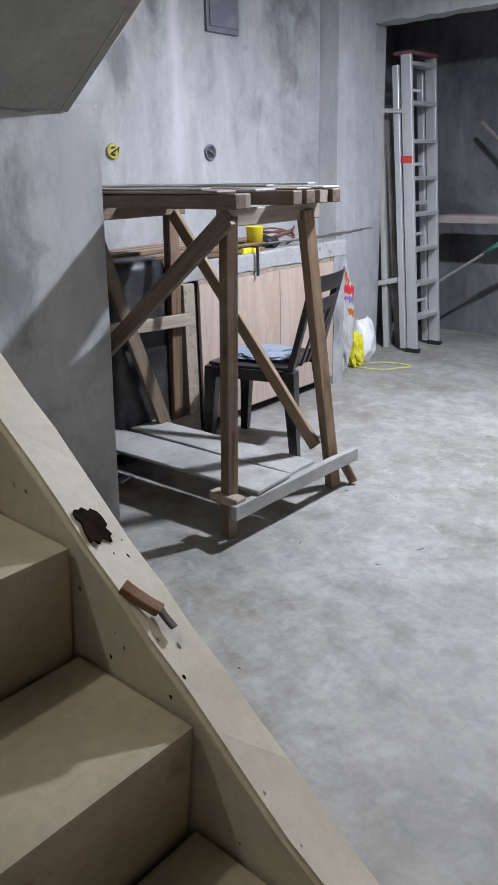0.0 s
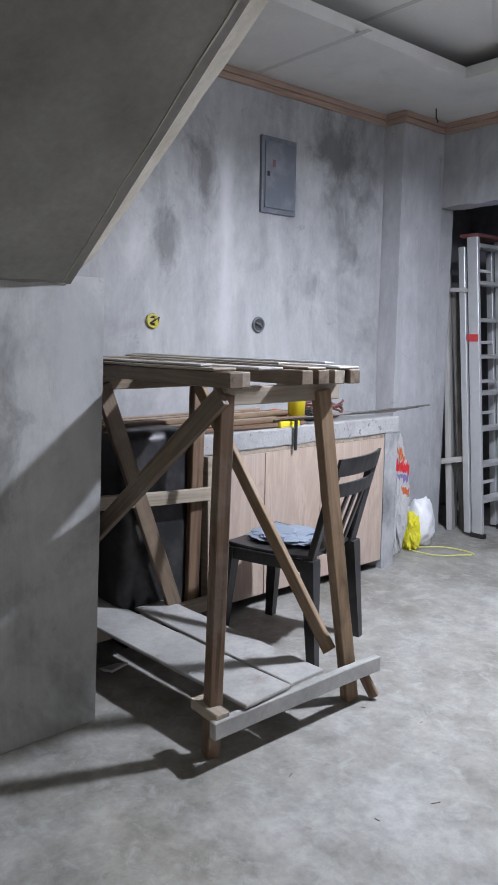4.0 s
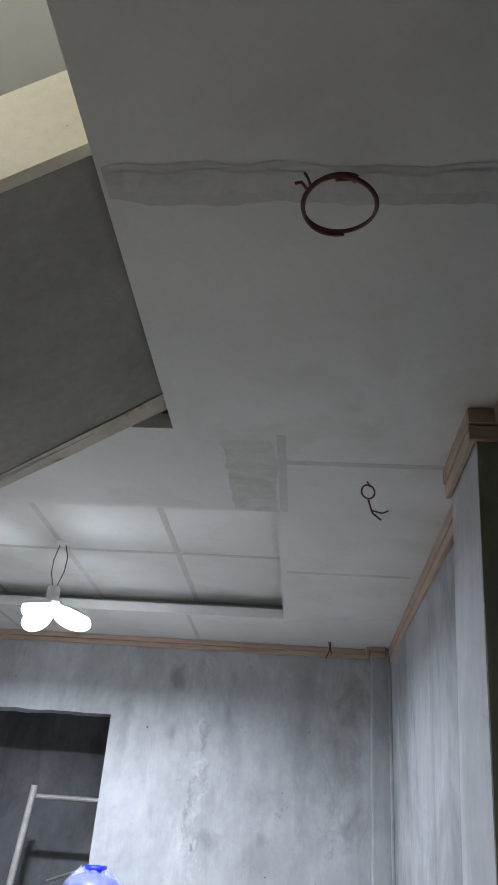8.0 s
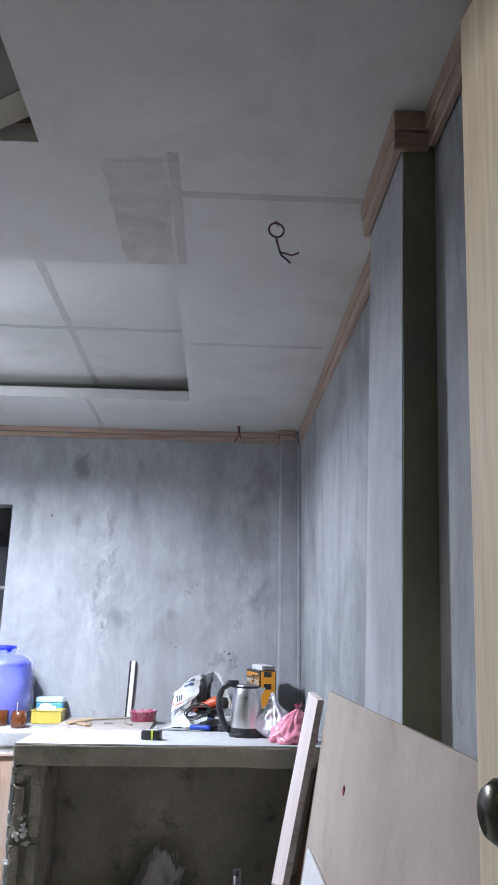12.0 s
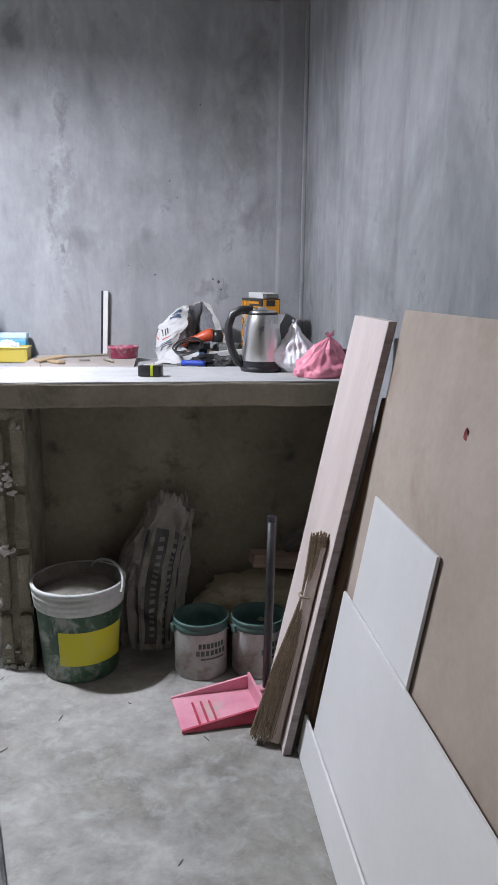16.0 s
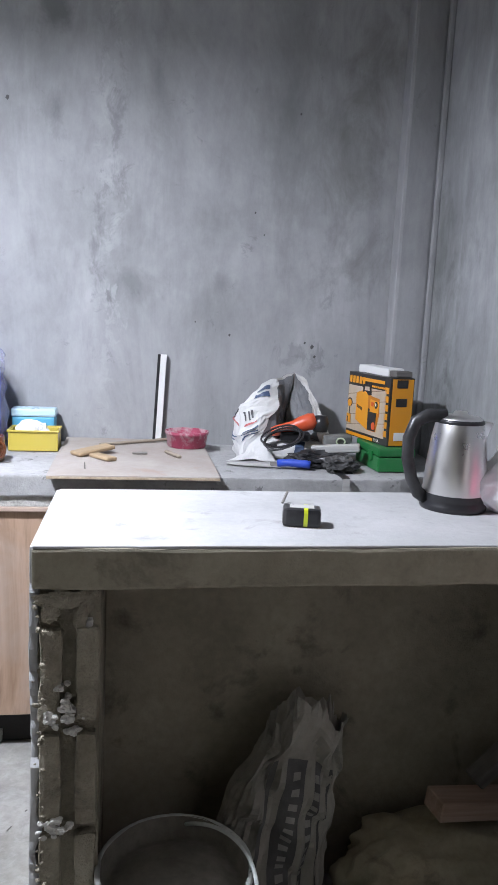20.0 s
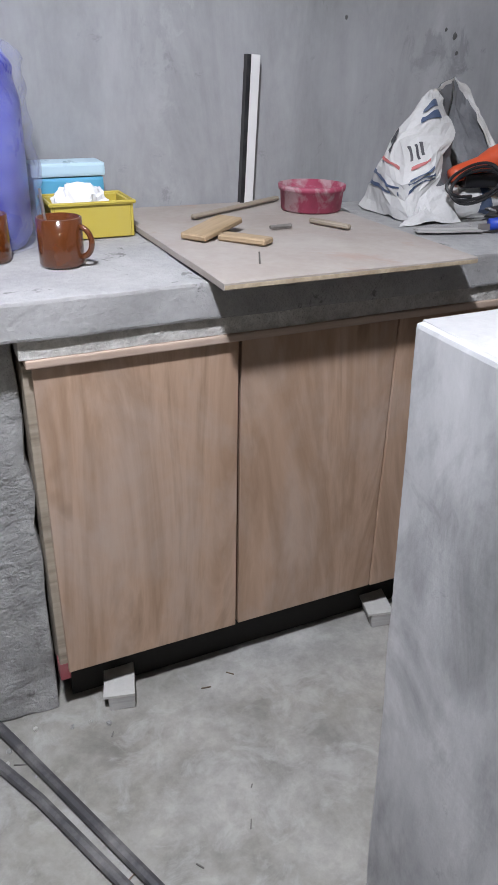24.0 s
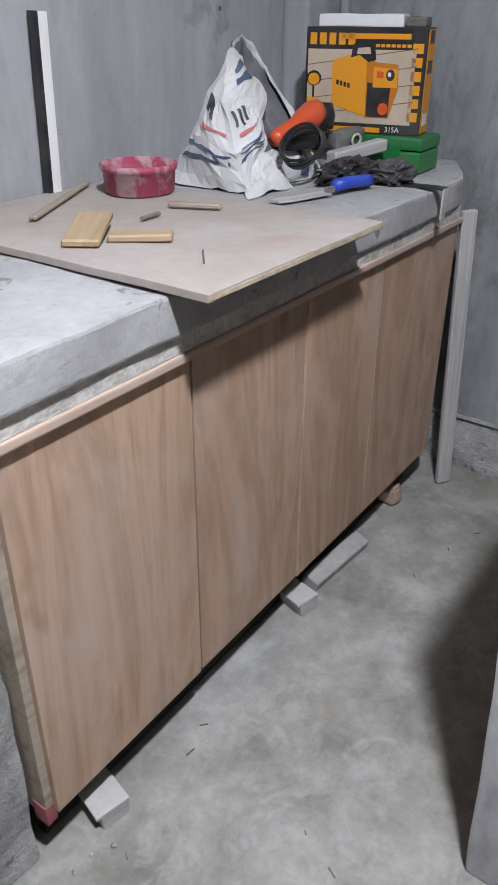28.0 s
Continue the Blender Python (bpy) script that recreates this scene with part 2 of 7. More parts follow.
def wood(name, dark, light, scale=1.0, roughness=0.65, dirt=0.35, relief=0.25, grain_axis=0):
    """Sawn wood with its grain along one axis of the piece."""
    m, nt, bs = nodes_of(name)
    s = [14.0 * scale] * 3
    s[grain_axis] = 0.9 * scale
    vec = place_of(nt, tuple(s), own=True)
    rings = noise_of(nt, vec, 1.6, 5, 0.55, 1.1)
    col = ramp(nt, rings, [(0.28, dark), (0.52, light), (0.75, tuple(0.5 * (a + b) for a, b in zip(dark, light)))])
    s2 = [110.0] * 3
    s2[grain_axis] = 4.0
    fibre = noise_of(nt, place_of(nt, tuple(s2), own=True), 1.0, 3, 0.6)
    col = mix(nt, "MULTIPLY", 0.35, col, ramp(nt, fibre, [(0.3, 0.5), (0.65, 1.0)]))
    smut = noise_of(nt, place_of(nt, (1, 1, 1), 2.0, own=True), 6.0, 7, 0.7, 0.5)
    col = mix(nt, "MIX", ramp(nt, smut, [(0.52, 0.0), (0.75, dirt)]), col, tuple(c * 0.45 for c in dark))
    dust = noise_of(nt, place_of(nt, (1, 1, 1), 9.0, own=True), 3.0, 7, 0.7)
    col = mix(nt, "MIX", ramp(nt, dust, [(0.54, 0.0), (0.8, 0.28)]), col, (0.50, 0.48, 0.45))
    nt.links.new(col, bs.inputs["Base Color"])
    bs.inputs["Roughness"].default_value = roughness
    bump(nt, bs, fibre, relief, 0.002)
    return m


def ply_face(name, dark, light):
    """Sanded plywood: soft upright flames and a white dusty haze."""
    m, nt, bs = nodes_of(name)
    flame = noise_of(nt, place_of(nt, (4.6, 4.6, 0.8), own=True), 1.5, 6, 0.62, 1.1)
    col = ramp(nt, flame, [(0.30, tuple(0.8 * a for a in dark)), (0.44, light), (0.55, tuple(0.75 * a + 0.25 * b for a, b in zip(dark, light))), (0.66, light), (0.78, dark)])
    fibre = noise_of(nt, place_of(nt, (95, 95, 5), own=True), 1.0, 3, 0.6)
    col = mix(nt, "MULTIPLY", 0.14, col, ramp(nt, fibre, [(0.3, 0.55), (0.65, 1.0)]))
    haze = noise_of(nt, place_of(nt, (1, 1, 0.6), 6.0, own=True), 4.0, 7, 0.65, 0.5)
    col = mix(nt, "MIX", ramp(nt, haze, [(0.48, 0.0), (0.70, 0.6)]), col, (0.45, 0.375, 0.325))
    knots = noise_of(nt, place_of(nt, (1, 1, 0.5), 3.0, own=True), 9.0, 3, 0.5)
    col = mix(nt, "MIX", ramp(nt, knots, [(0.70, 0.0), (0.76, 0.5)]), col, tuple(c * 0.5 for c in dark))
    nt.links.new(col, bs.inputs["Base Color"])
    bs.inputs["Roughness"].default_value = 0.62
    bump(nt, bs, fibre, 0.08, 0.001)
    return m


def plain(name, colour, roughness=0.5, metal=0.0, spec=0.5, dust=0.2, relief=0.08, alpha=1.0, through_light=0.0, coat=0.0):
    """Plastic, paint or metal with a little dust and uneven gloss."""
    m, nt, bs = nodes_of(name)
    vec = place_of(nt, own=True)
    n1 = noise_of(nt, vec, 9.0, 6, 0.65)
    col = mix(nt, "MIX", ramp(nt, n1, [(0.45, 0.0), (0.8, dust)]), colour, (0.45, 0.44, 0.42))
    fine = noise_of(nt, vec, 130.0, 3, 0.6)
    nt.links.new(col, bs.inputs["Base Color"])
    rr = ramp(nt, n1, [(0.3, max(roughness - 0.1, 0.02)), (0.7, min(roughness + 0.12, 1.0))])
    nt.links.new(rr, bs.inputs["Roughness"])
    bs.inputs["Metallic"].default_value = metal
    bs.inputs["Specular IOR Level"].default_value = spec
    bs.inputs["Alpha"].default_value = alpha
    bs.inputs["Transmission Weight"].default_value = through_light
    bs.inputs["Coat Weight"].default_value = coat
    bump(nt, bs, fine, relief, 0.001)
    return m


ACROSS_Y, ACROSS_X = 90.0, 90.0
DARK_W, PALE_W = (0.115, 0.117, 0.115), (0.47, 0.475, 0.485)
M_WALL = wall_plaster("cement_plaster", (0.236, 0.240, 0.244), (0.360, 0.366, 0.372), (0.472, 0.478, 0.487), damp=0.45, damp_size=1.9, damp_drop=0.8, damp_at=(0.56, 0.72), stains=(
    ((-2.8, 3.93, 2.30), (ACROSS_X, 0.26, 0.28), DARK_W, 0.75), ((-2.8, 4.08, 1.92), (ACROSS_X, 0.18, 0.32), DARK_W, 0.55), ((-2.8, 3.76, 1.58), (ACROSS_X, 0.10, 0.14), DARK_W, 0.5),
    ((-2.8, 3.00, 2.08), (ACROSS_X, 0.10, 0.22), DARK_W, 0.75), ((-2.8, 2.80, 1.72), (ACROSS_X, 0.12, 0.15), DARK_W, 0.6), ((-2.8, 2.62, 2.05), (ACROSS_X, 0.16, 0.30), DARK_W, 0.45),
    ((-2.8, 3.13, 1.75), (ACROSS_X, 0.060, 0.75), (0.56, 0.565, 0.575), 0.95, 0.9), ((-2.8, 3.50, 1.20), (ACROSS_X, 0.35, 0.35), PALE_W, 0.3)))
GREY_N, WARM_N, PALE_N = (0.135, 0.139, 0.142), (0.150, 0.148, 0.138), (0.40, 0.405, 0.415)
M_WALL_N = wall_plaster("scraped_cement_plaster", (0.238, 0.242, 0.247), (0.318, 0.323, 0.330), (0.400, 0.405, 0.415), 51.0, flaky=-0.36, damp=0.4, damp_size=4.2, damp_drop=0.3, damp_at=(0.57, 0.73), stains=(
    ((-0.56, 4.7, 2.32), (0.07, ACROSS_Y, 0.10), GREY_N, 0.75), ((-0.55, 4.7, 1.97), (0.045, ACROSS_Y, 0.09), GREY_N, 0.6), ((-0.85, 4.7, 2.05), (0.06, ACROSS_Y, 0.30), GREY_N, 0.45),
    ((-0.26, 4.7, 1.43), (0.10, ACROSS_Y, 0.07), GREY_N, 0.5), ((0.04, 4.7, 1.45), (0.05, ACROSS_Y, 0.05), GREY_N, 0.45), ((0.47, 4.7, 1.72), (0.15, ACROSS_Y, 0.36), WARM_N, 0.55),
    ((0.56, 4.7, 2.20), (0.14, ACROSS_Y, 0.30), WARM_N, 0.6), ((-0.20, 4.7, 2.15), (0.05, ACROSS_Y, 0.35), GREY_N, 0.4), ((0.36, 4.7, 1.20), (0.09, ACROSS_Y, 0.05), GREY_N, 0.4, 3.4, 20.0, 0.8),
    ((-0.335, 4.7, 1.93), (0.028, ACROSS_Y, 0.17), GREY_N, 0.5, 3.4, 17.0, 0.95), ((-0.40, 4.7, 1.55), (0.022, ACROSS_Y, 0.14), GREY_N, 0.5, 3.4, 18.0, 0.9), ((-0.345, 4.7, 1.34), (0.04, ACROSS_Y, 0.07), PALE_N, 0.6, 3.4, 24.0, 0.5),
    ((-0.36, 4.7, 1.39), (0.014, ACROSS_Y, 0.04), GREY_N, 0.6, 3.4, 22.0, 0.6), ((-0.375, 4.7, 1.13), (0.02, ACROSS_Y, 0.06), PALE_N, 0.5, 3.4, 24.0, 0.5), ((-0.70, 4.7, 1.55), (0.26, ACROSS_Y, 0.36), PALE_N, 0.35),
    ((-0.09, 4.7, 1.95), (0.022, ACROSS_Y, 0.32), PALE_N, 0.35), ((0.10, 4.7, 1.13), (0.30, ACROSS_Y, 0.16), PALE_N, 0.25)))
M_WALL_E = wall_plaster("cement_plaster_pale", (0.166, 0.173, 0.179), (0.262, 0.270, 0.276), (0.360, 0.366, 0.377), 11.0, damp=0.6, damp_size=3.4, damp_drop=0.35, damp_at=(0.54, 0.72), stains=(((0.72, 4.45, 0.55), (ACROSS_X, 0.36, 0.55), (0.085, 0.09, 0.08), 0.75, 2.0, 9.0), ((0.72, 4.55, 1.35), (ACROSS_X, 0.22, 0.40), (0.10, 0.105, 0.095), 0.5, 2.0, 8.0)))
M_COLUMN = wall_plaster("column_plaster", (0.304, 0.308, 0.320), (0.396, 0.400, 0.416), (0.468, 0.472, 0.488), 21.0)
M_CORNER = wall_plaster("corner_plaster", (0.216, 0.220, 0.228), (0.312, 0.316, 0.324), (0.376, 0.380, 0.388), 61.0)
M_WALL_L = wall_plaster("landing_wall_plaster", (0.20, 0.206, 0.206), (0.38, 0.386, 0.38), (0.51, 0.515, 0.515), 71.0, damp=0.55, damp_size=2.2, damp_drop=0.6, damp_at=(0.52, 0.66), stains=(((-1.95, 1.52, 0.98), (90.0, 0.16, 0.30), (0.13, 0.135, 0.13), 0.65), ((-1.95, 1.83, 1.1), (90.0, 0.10, 0.55), (0.45, 0.455, 0.46), 0.6, 1.2)))
# base colours lowered to deepen the shade of the space behind the opening
M_BACK = wall_plaster("shade_dark_block_wall", (0.075, 0.077, 0.082), (0.135, 0.138, 0.146), (0.21, 0.213, 0.222), 31.0, damp=0.5, damp_size=2.6, damp_drop=0.5, damp_at=(0.54, 0.68))
def floor_concrete():
    m, nt, bs = nodes_of("concrete_floor")
    a = noise_of(nt, place_of(nt), 1.6, 8, 0.62, 0.2)
    b = noise_of(nt, place_of(nt, shift=4.0), 9.0, 9, 0.72, 0.2)
    c = noise_of(nt, place_of(nt, shift=9.0), 38.0, 5, 0.7)
    col = ramp(nt, a, [(0.30, (0.175, 0.168, 0.142)), (0.47, (0.255, 0.247, 0.225)), (0.64, (0.33, 0.326, 0.31))])
    col = mix(nt, "OVERLAY", 0.62, col, ramp(nt, b, [(0.33, 0.26), (0.65, 0.74)]))
    col = mix(nt, "MULTIPLY", 0.25, col, ramp(nt, c, [(0.32, 0.5), (0.6, 1.0)]))
    spots = ramp(nt, noise_of(nt, place_of(nt, shift=14.0), 16.0, 3, 0.5), [(0.70, 0.0), (0.76, 0.55)])
    col = mix(nt, "MIX", spots, col, (0.17, 0.165, 0.15))
    pale = ramp(nt, noise_of(nt, place_of(nt, shift=23.0), 13.0, 8, 0.7, 0.6), [(0.52, 0.0), (0.66, 0.55)])
    col = mix(nt, "MIX", pale, col, (0.385, 0.385, 0.372))
    nt.links.new(col, bs.inputs["Base Color"])
    nt.links.new(ramp(nt, b, [(0.3, 0.5), (0.7, 0.75)]), bs.inputs["Roughness"])
    bump(nt, bs, c, 0.16, 0.002)
    return m


M_FLOOR = floor_concrete()
M_CEIL = surface("ceiling_board", (0.55, 0.545, 0.52), (0.64, 0.635, 0.61), 1.6, 60, 0.10, 0.8, 0.05, stain=(0.49, 0.48, 0.44), stain_scale=2.2, stain_at=(0.52, 0.72))
M_DAMPBOARD = surface("damp_board_patch", (0.49, 0.485, 0.45), (0.58, 0.575, 0.545), 3.0, 50, 0.2, 0.85, 0.1, stain=(0.40, 0.39, 0.345), stain_scale=4.0, stain_at=(0.48, 0.66))
# dark olive tone that paints the shade on the column's south side
M_SHADESIDE = surface("shade_toned_column_side", (0.17, 0.168, 0.125), (0.28, 0.275, 0.205), 3.0, 50, 0.3, 0.9, 0.4, stretch=(1, 1, 0.4))
M_PUTTY2 = surface("thin_joint_putty", (0.40, 0.395, 0.37), (0.54, 0.535, 0.51), 6.0, 50, 0.2, 0.85, 0.1, stain=(0.52, 0.515, 0.49), stain_scale=9.0, stain_at=(0.45, 0.6))
M_PUTTY = surface("joint_putty", (0.43, 0.425, 0.40), (0.54, 0.535, 0.51), 5.0, 50, 0.2, 0.85, 0.1)
M_STEP = surface("trodden_cream_concrete", (0.33, 0.29, 0.205), (0.52, 0.47, 0.36), 3.0, 50, 0.25, 0.75, 0.25, stain=(0.15, 0.12, 0.085), stain_scale=5.0, stain_at=(0.58, 0.74))
M_BAND = surface("dirty_cream_plaster", (0.36, 0.33, 0.26), (0.55, 0.515, 0.43), 5.0, 50, 0.25, 0.8, 0.3, stain=(0.20, 0.175, 0.13), stain_scale=7.0, stain_at=(0.58, 0.70))
M_CREAM = surface("cream_painted_concrete", (0.62, 0.575, 0.455), (0.75, 0.71, 0.59), 2.5, 50, 0.2, 0.6, 0.2, stain=(0.20, 0.17, 0.12), stain_scale=9.0, stain_at=(0.66, 0.72))
M_SOFFIT = surface("soffit_plaster", (0.22, 0.215, 0.20), (0.36, 0.355, 0.33), 2.6, 40, 0.25, 0.85, 0.2)
M_ROUGH = surface("rough_mortar", (0.234, 0.234, 0.23), (0.45, 0.45, 0.441), 12.0, 55, 0.4, 0.92, 0.9, stain=(0.126, 0.122, 0.117), stain_scale=14.0, stain_at=(0.58, 0.66), relief_size=0.012)
M_SLAB = surface("concrete_slab", (0.29, 0.29, 0.287), (0.45, 0.45, 0.447), 6.0, 60, 0.25, 0.85, 0.6, stain=(0.18, 0.18, 0.176), stain_scale=22.0, stain_at=(0.61, 0.66), relief_size=0.008)
M_SLABTOP = surface("white_dusted_slab", (0.35, 0.35, 0.35), (0.46, 0.46, 0.46), 5.0, 60, 0.15, 0.8, 0.4, stain=(0.25, 0.245, 0.235), stain_scale=11.0, stain_at=(0.58, 0.72), relief_size=0.005)
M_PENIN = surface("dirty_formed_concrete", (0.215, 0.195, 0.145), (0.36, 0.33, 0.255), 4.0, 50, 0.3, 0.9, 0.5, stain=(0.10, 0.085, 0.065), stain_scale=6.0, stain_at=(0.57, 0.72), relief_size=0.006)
M_PENEND = wall_plaster("smeared_grey_plaster", (0.18, 0.185, 0.19), (0.355, 0.36, 0.368), (0.485, 0.49, 0.495), 41.0, damp=0.6, damp_size=5.0, damp_drop=0.6, damp_at=(0.50, 0.68))
M_CHB = surface("broken_hollow_block", (0.17, 0.15, 0.11), (0.36, 0.33, 0.26), 8.0, 60, 0.4, 0.95, 0.9, stain=(0.09, 0.075, 0.06), stain_scale=8.0, stain_at=(0.58, 0.68), relief_size=0.010)
M_MORTAR = surface("pale_mortar", (0.40, 0.39, 0.36), (0.66, 0.65, 0.62), 20.0, 80, 0.4, 0.95, 0.8, relief_size=0.008)
M_LUMBER = wood("weathered_lumber", (0.070, 0.048, 0.031), (0.20, 0.150, 0.105))
M_LUMBER2 = wood("brown_lumber", (0.075, 0.042, 0.024), (0.205, 0.132, 0.082))
M_TAN = wood("tan_lumber", (0.12, 0.076, 0.042), (0.29, 0.20, 0.12))
M_CRUST = surface("cement_crusted_board", (0.27, 0.268, 0.255), (0.43, 0.425, 0.405), 5.0, 45, 0.25, 0.85, 0.4, stain=(0.20, 0.18, 0.15), stain_scale=4.0, stain_at=(0.55, 0.72), own=True)
M_RAIL = wood("pinkish_planed_rail", (0.33, 0.235, 0.18), (0.50, 0.385, 0.31), dirt=0.15)
M_TAN2 = wood("fresh_offcut", (0.26, 0.18, 0.10), (0.42, 0.31, 0.19), dirt=0.25)
M_PALE = wood("pale_lumber", (0.22, 0.18, 0.135), (0.38, 0.325, 0.255))
M_PINK = wood("pinkish_plank", (0.46, 0.37, 0.33), (0.60, 0.50, 0.45), dirt=0.15)
M_PLANED = surface("planed_pink_wood", (0.565, 0.485, 0.45), (0.66, 0.585, 0.55), 3.0, 40, 0.12, 0.6, 0.1, stretch=(3, 3, 0.4), stain=(0.50, 0.38, 0.33), stain_scale=5.0, stain_at=(0.6, 0.8))
M_GRIMY = wood("grimy_pink_plank", (0.17, 0.135, 0.13), (0.33, 0.28, 0.275), dirt=0.5)
M_DARKLUM = wood("dark_old_lumber", (0.07, 0.065, 0.06), (0.16, 0.15, 0.14))
M_GREYLUM = wood("grey_cement_lumber", (0.30, 0.295, 0.28), (0.46, 0.455, 0.44), dirt=0.2)
M_TRIM = wood("cornice_wood", (0.28, 0.18, 0.13), (0.43, 0.31, 0.24), dirt=0.15)
M_DOOR = wood("varnished_pine", (0.58, 0.43, 0.26), (0.74, 0.59, 0.41), 0.8, 0.65, dirt=0.08, grain_axis=1)
M_DOORV = wood("varnished_pine_upright", (0.64, 0.50, 0.34), (0.78, 0.66, 0.50), 0.8, 0.72, dirt=0.06, grain_axis=2)
M_PLYDOOR = ply_face("plywood_face", (0.30, 0.19, 0.122), (0.46, 0.315, 0.222))
M_DUSTPLY = surface("dust_whitened_plywood", (0.32, 0.275, 0.24), (0.42, 0.388, 0.36), 4.0, 50, 0.15, 0.8, 0.15, stain=(0.34, 0.235, 0.18), stain_scale=7.0, stain_at=(0.60, 0.78))
M_PLYDOOR2 = ply_face("pale_plywood_face", (0.399, 0.306, 0.246), (0.51, 0.408, 0.34))
M_PLY = surface("plywood_sheet", (0.345, 0.285, 0.235), (0.45, 0.385, 0.325), 3.0, 50, 0.15, 0.75, 0.1, stain=(0.30, 0.22, 0.165), stain_scale=3.0, stain_at=(0.55, 0.75))
M_PLYEDGE = surface("plywood_edge", (0.35, 0.27, 0.18), (0.60, 0.50, 0.36), 20.0, 90, 0.4, 0.8, 0.4)
M_BOARD = surface("white_cement_board", (0.616, 0.616, 0.607), (0.704, 0.704, 0.695), 2.0, 60, 0.06, 0.6, 0.05)
M_BLACK = plain("black_plastic", (0.018, 0.018, 0.02), 0.38, dust=0.12)
M_ALU = plain("aluminium", (0.66, 0.67, 0.68), 0.42, 0.55, dust=0.3)
M_STEEL = plain("brushed_steel", (0.68, 0.67, 0.66), 0.32, 1.0, dust=0.0, relief=0.02)
M_RUST = surface("dull_steel_pipe", (0.16, 0.15, 0.14), (0.34, 0.32, 0.30), 8.0, 60, 0.3, 0.6, 0.3, 0.4)
M_RED = plain("red_plastic", (0.55, 0.03, 0.035), 0.45)
# near-black that stands in for shade behind door gaps and under the cabinet
M_DARK = plain("shade_black", (0.012, 0.011, 0.010), 0.8, dust=0.05)
import itertools


# ---- structure ----
CEIL = 2.57
structure("floor", box(-3.4, 1.1, -1.6, 6.1, -0.12, 0.0), M_FLOOR, "bare grey trowelled concrete floor with cloudy dust marks", "floor")

bm = box(-2.99, -2.812, -1.45, 4.735, 0, 2.80)
wall_west = structure("wall_west", bm, M_WALL, "unpainted grey cement plastered wall with damp stains", "wall")

bm = bmesh.new()
add_box(bm, -3.3, -2.69, 4.735, 4.885, 0, 2.80)
add_box(bm, -0.94, 0.90, 4.735, 4.885, 0, 2.80)
lintel = box(-2.69, -0.94, 4.735, 4.885, 2.082, 2.80)
bmesh.ops.subdivide_edges(lintel, edges=[e for e in lintel.edges if abs(e.verts[0].co.x - e.verts[1].co.x) > 1], cuts=40)
for v in lintel.verts:
    if v.co.z < 2.1:
        v.co.z += 0.008 * noise.noise(v.co * 14) + 0.004 * noise.noise(v.co * 40)
me_tmp = bpy.data.meshes.new("tmp")
lintel.to_mesh(me_tmp)
bm.from_mesh(me_tmp)
lintel.free()
wall_north = structure("wall_north", bm, M_WALL_N, "streaky grey cement plastered wall with a wide doorless opening", "wall")



def plumb(x, y, z):
    """The southern half of the east wall leans outwards a little as it rises."""
    return x + 0.035 * (z - 2.0) * min(1.0, max(0.0, (3.9 - y) / 1.4))


def leaned(bm):
    for v in bm.verts:
        v.co.x = plumb(v.co.x, v.co.y, v.co.z)
    return bm


east = box(0.79, 0.93, -1.45, 4.735, 0, 2.80)
bmesh.ops.subdivide_edges(east, edges=[e for e in east.edges if abs(e.verts[0].co.y - e.verts[1].co.y) > 1], cuts=22)
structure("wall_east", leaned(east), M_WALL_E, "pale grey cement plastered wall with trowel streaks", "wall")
foot = box(0.742, 0.789, 3.72, 4.62, 0.0, 0.15)
bmesh.ops.subdivide_edges(foot, edges=foot.edges[:], cuts=9, use_grid_fill=True)
for v in foot.verts:
    if v.co.x < 0.77:
        v.co.x += 0.045 * (v.co.z / 0.15) ** 2
structure("wall_foot", rough(foot, 0.010, 16.0), M_ROUGH, "rough mortar smeared along the foot of the wall", "trim")
structure("wall_south", box(-2.99, 0.90, -1.60, -1.45, 0, 2.80), M_WALL, "plain grey cement plastered wall", "wall")
structure("column_north_west", box(-2.812, -2.672, 4.335, 4.735, 0, CEIL, 0.004), M_COLUMN, "grey plastered corner column", "column")
structure("column_north_east", box(0.668, 0.79, 4.655, 4.735, 0, CEIL, 0.012), M_CORNER, "narrow plastered corner column with a ridge", "column")
structure("plaster_bead", box(0.772, 0.79, 4.60, 4.622, 0, CEIL - 0.1, 0.005), M_CORNER, "pale plaster bead beside the corner column", "trim")
column_east = structure("column_east", leaned(box(0.712, 0.795, 1.785, 2.165, 0, CEIL, 0.003)), M_COLUMN, "smooth pale grey plastered column", "column")
# thin sheet over the side turned from the lamp, its shade in the colour
part("raw_side", leaned(rough(box(0.7135, 0.79, 1.779, 1.7845, 0, CEIL - 0.005), 0.002, 8.0, 6)), M_SHADESIDE, column_east, "column side coloured dark brown-grey for its shade")

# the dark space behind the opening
structure("wall_back", box(-3.3, 0.90, 5.80, 5.95, 0, 2.80), M_BACK, "unplastered wall behind the opening, coloured dark for its shade", "wall")
structure("wall_back_side", box(-3.3, -3.15, 4.885, 5.80, 0, 2.80), M_BACK, "unplastered side wall, coloured dark for its shade", "wall")
structure("wall_back_end", box(0.75, 0.90, 4.885, 5.80, 0, 2.80), M_BACK, "unplastered end wall, coloured dark for its shade", "wall")
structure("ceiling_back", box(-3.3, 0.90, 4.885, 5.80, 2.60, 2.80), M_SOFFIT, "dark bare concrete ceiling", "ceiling")

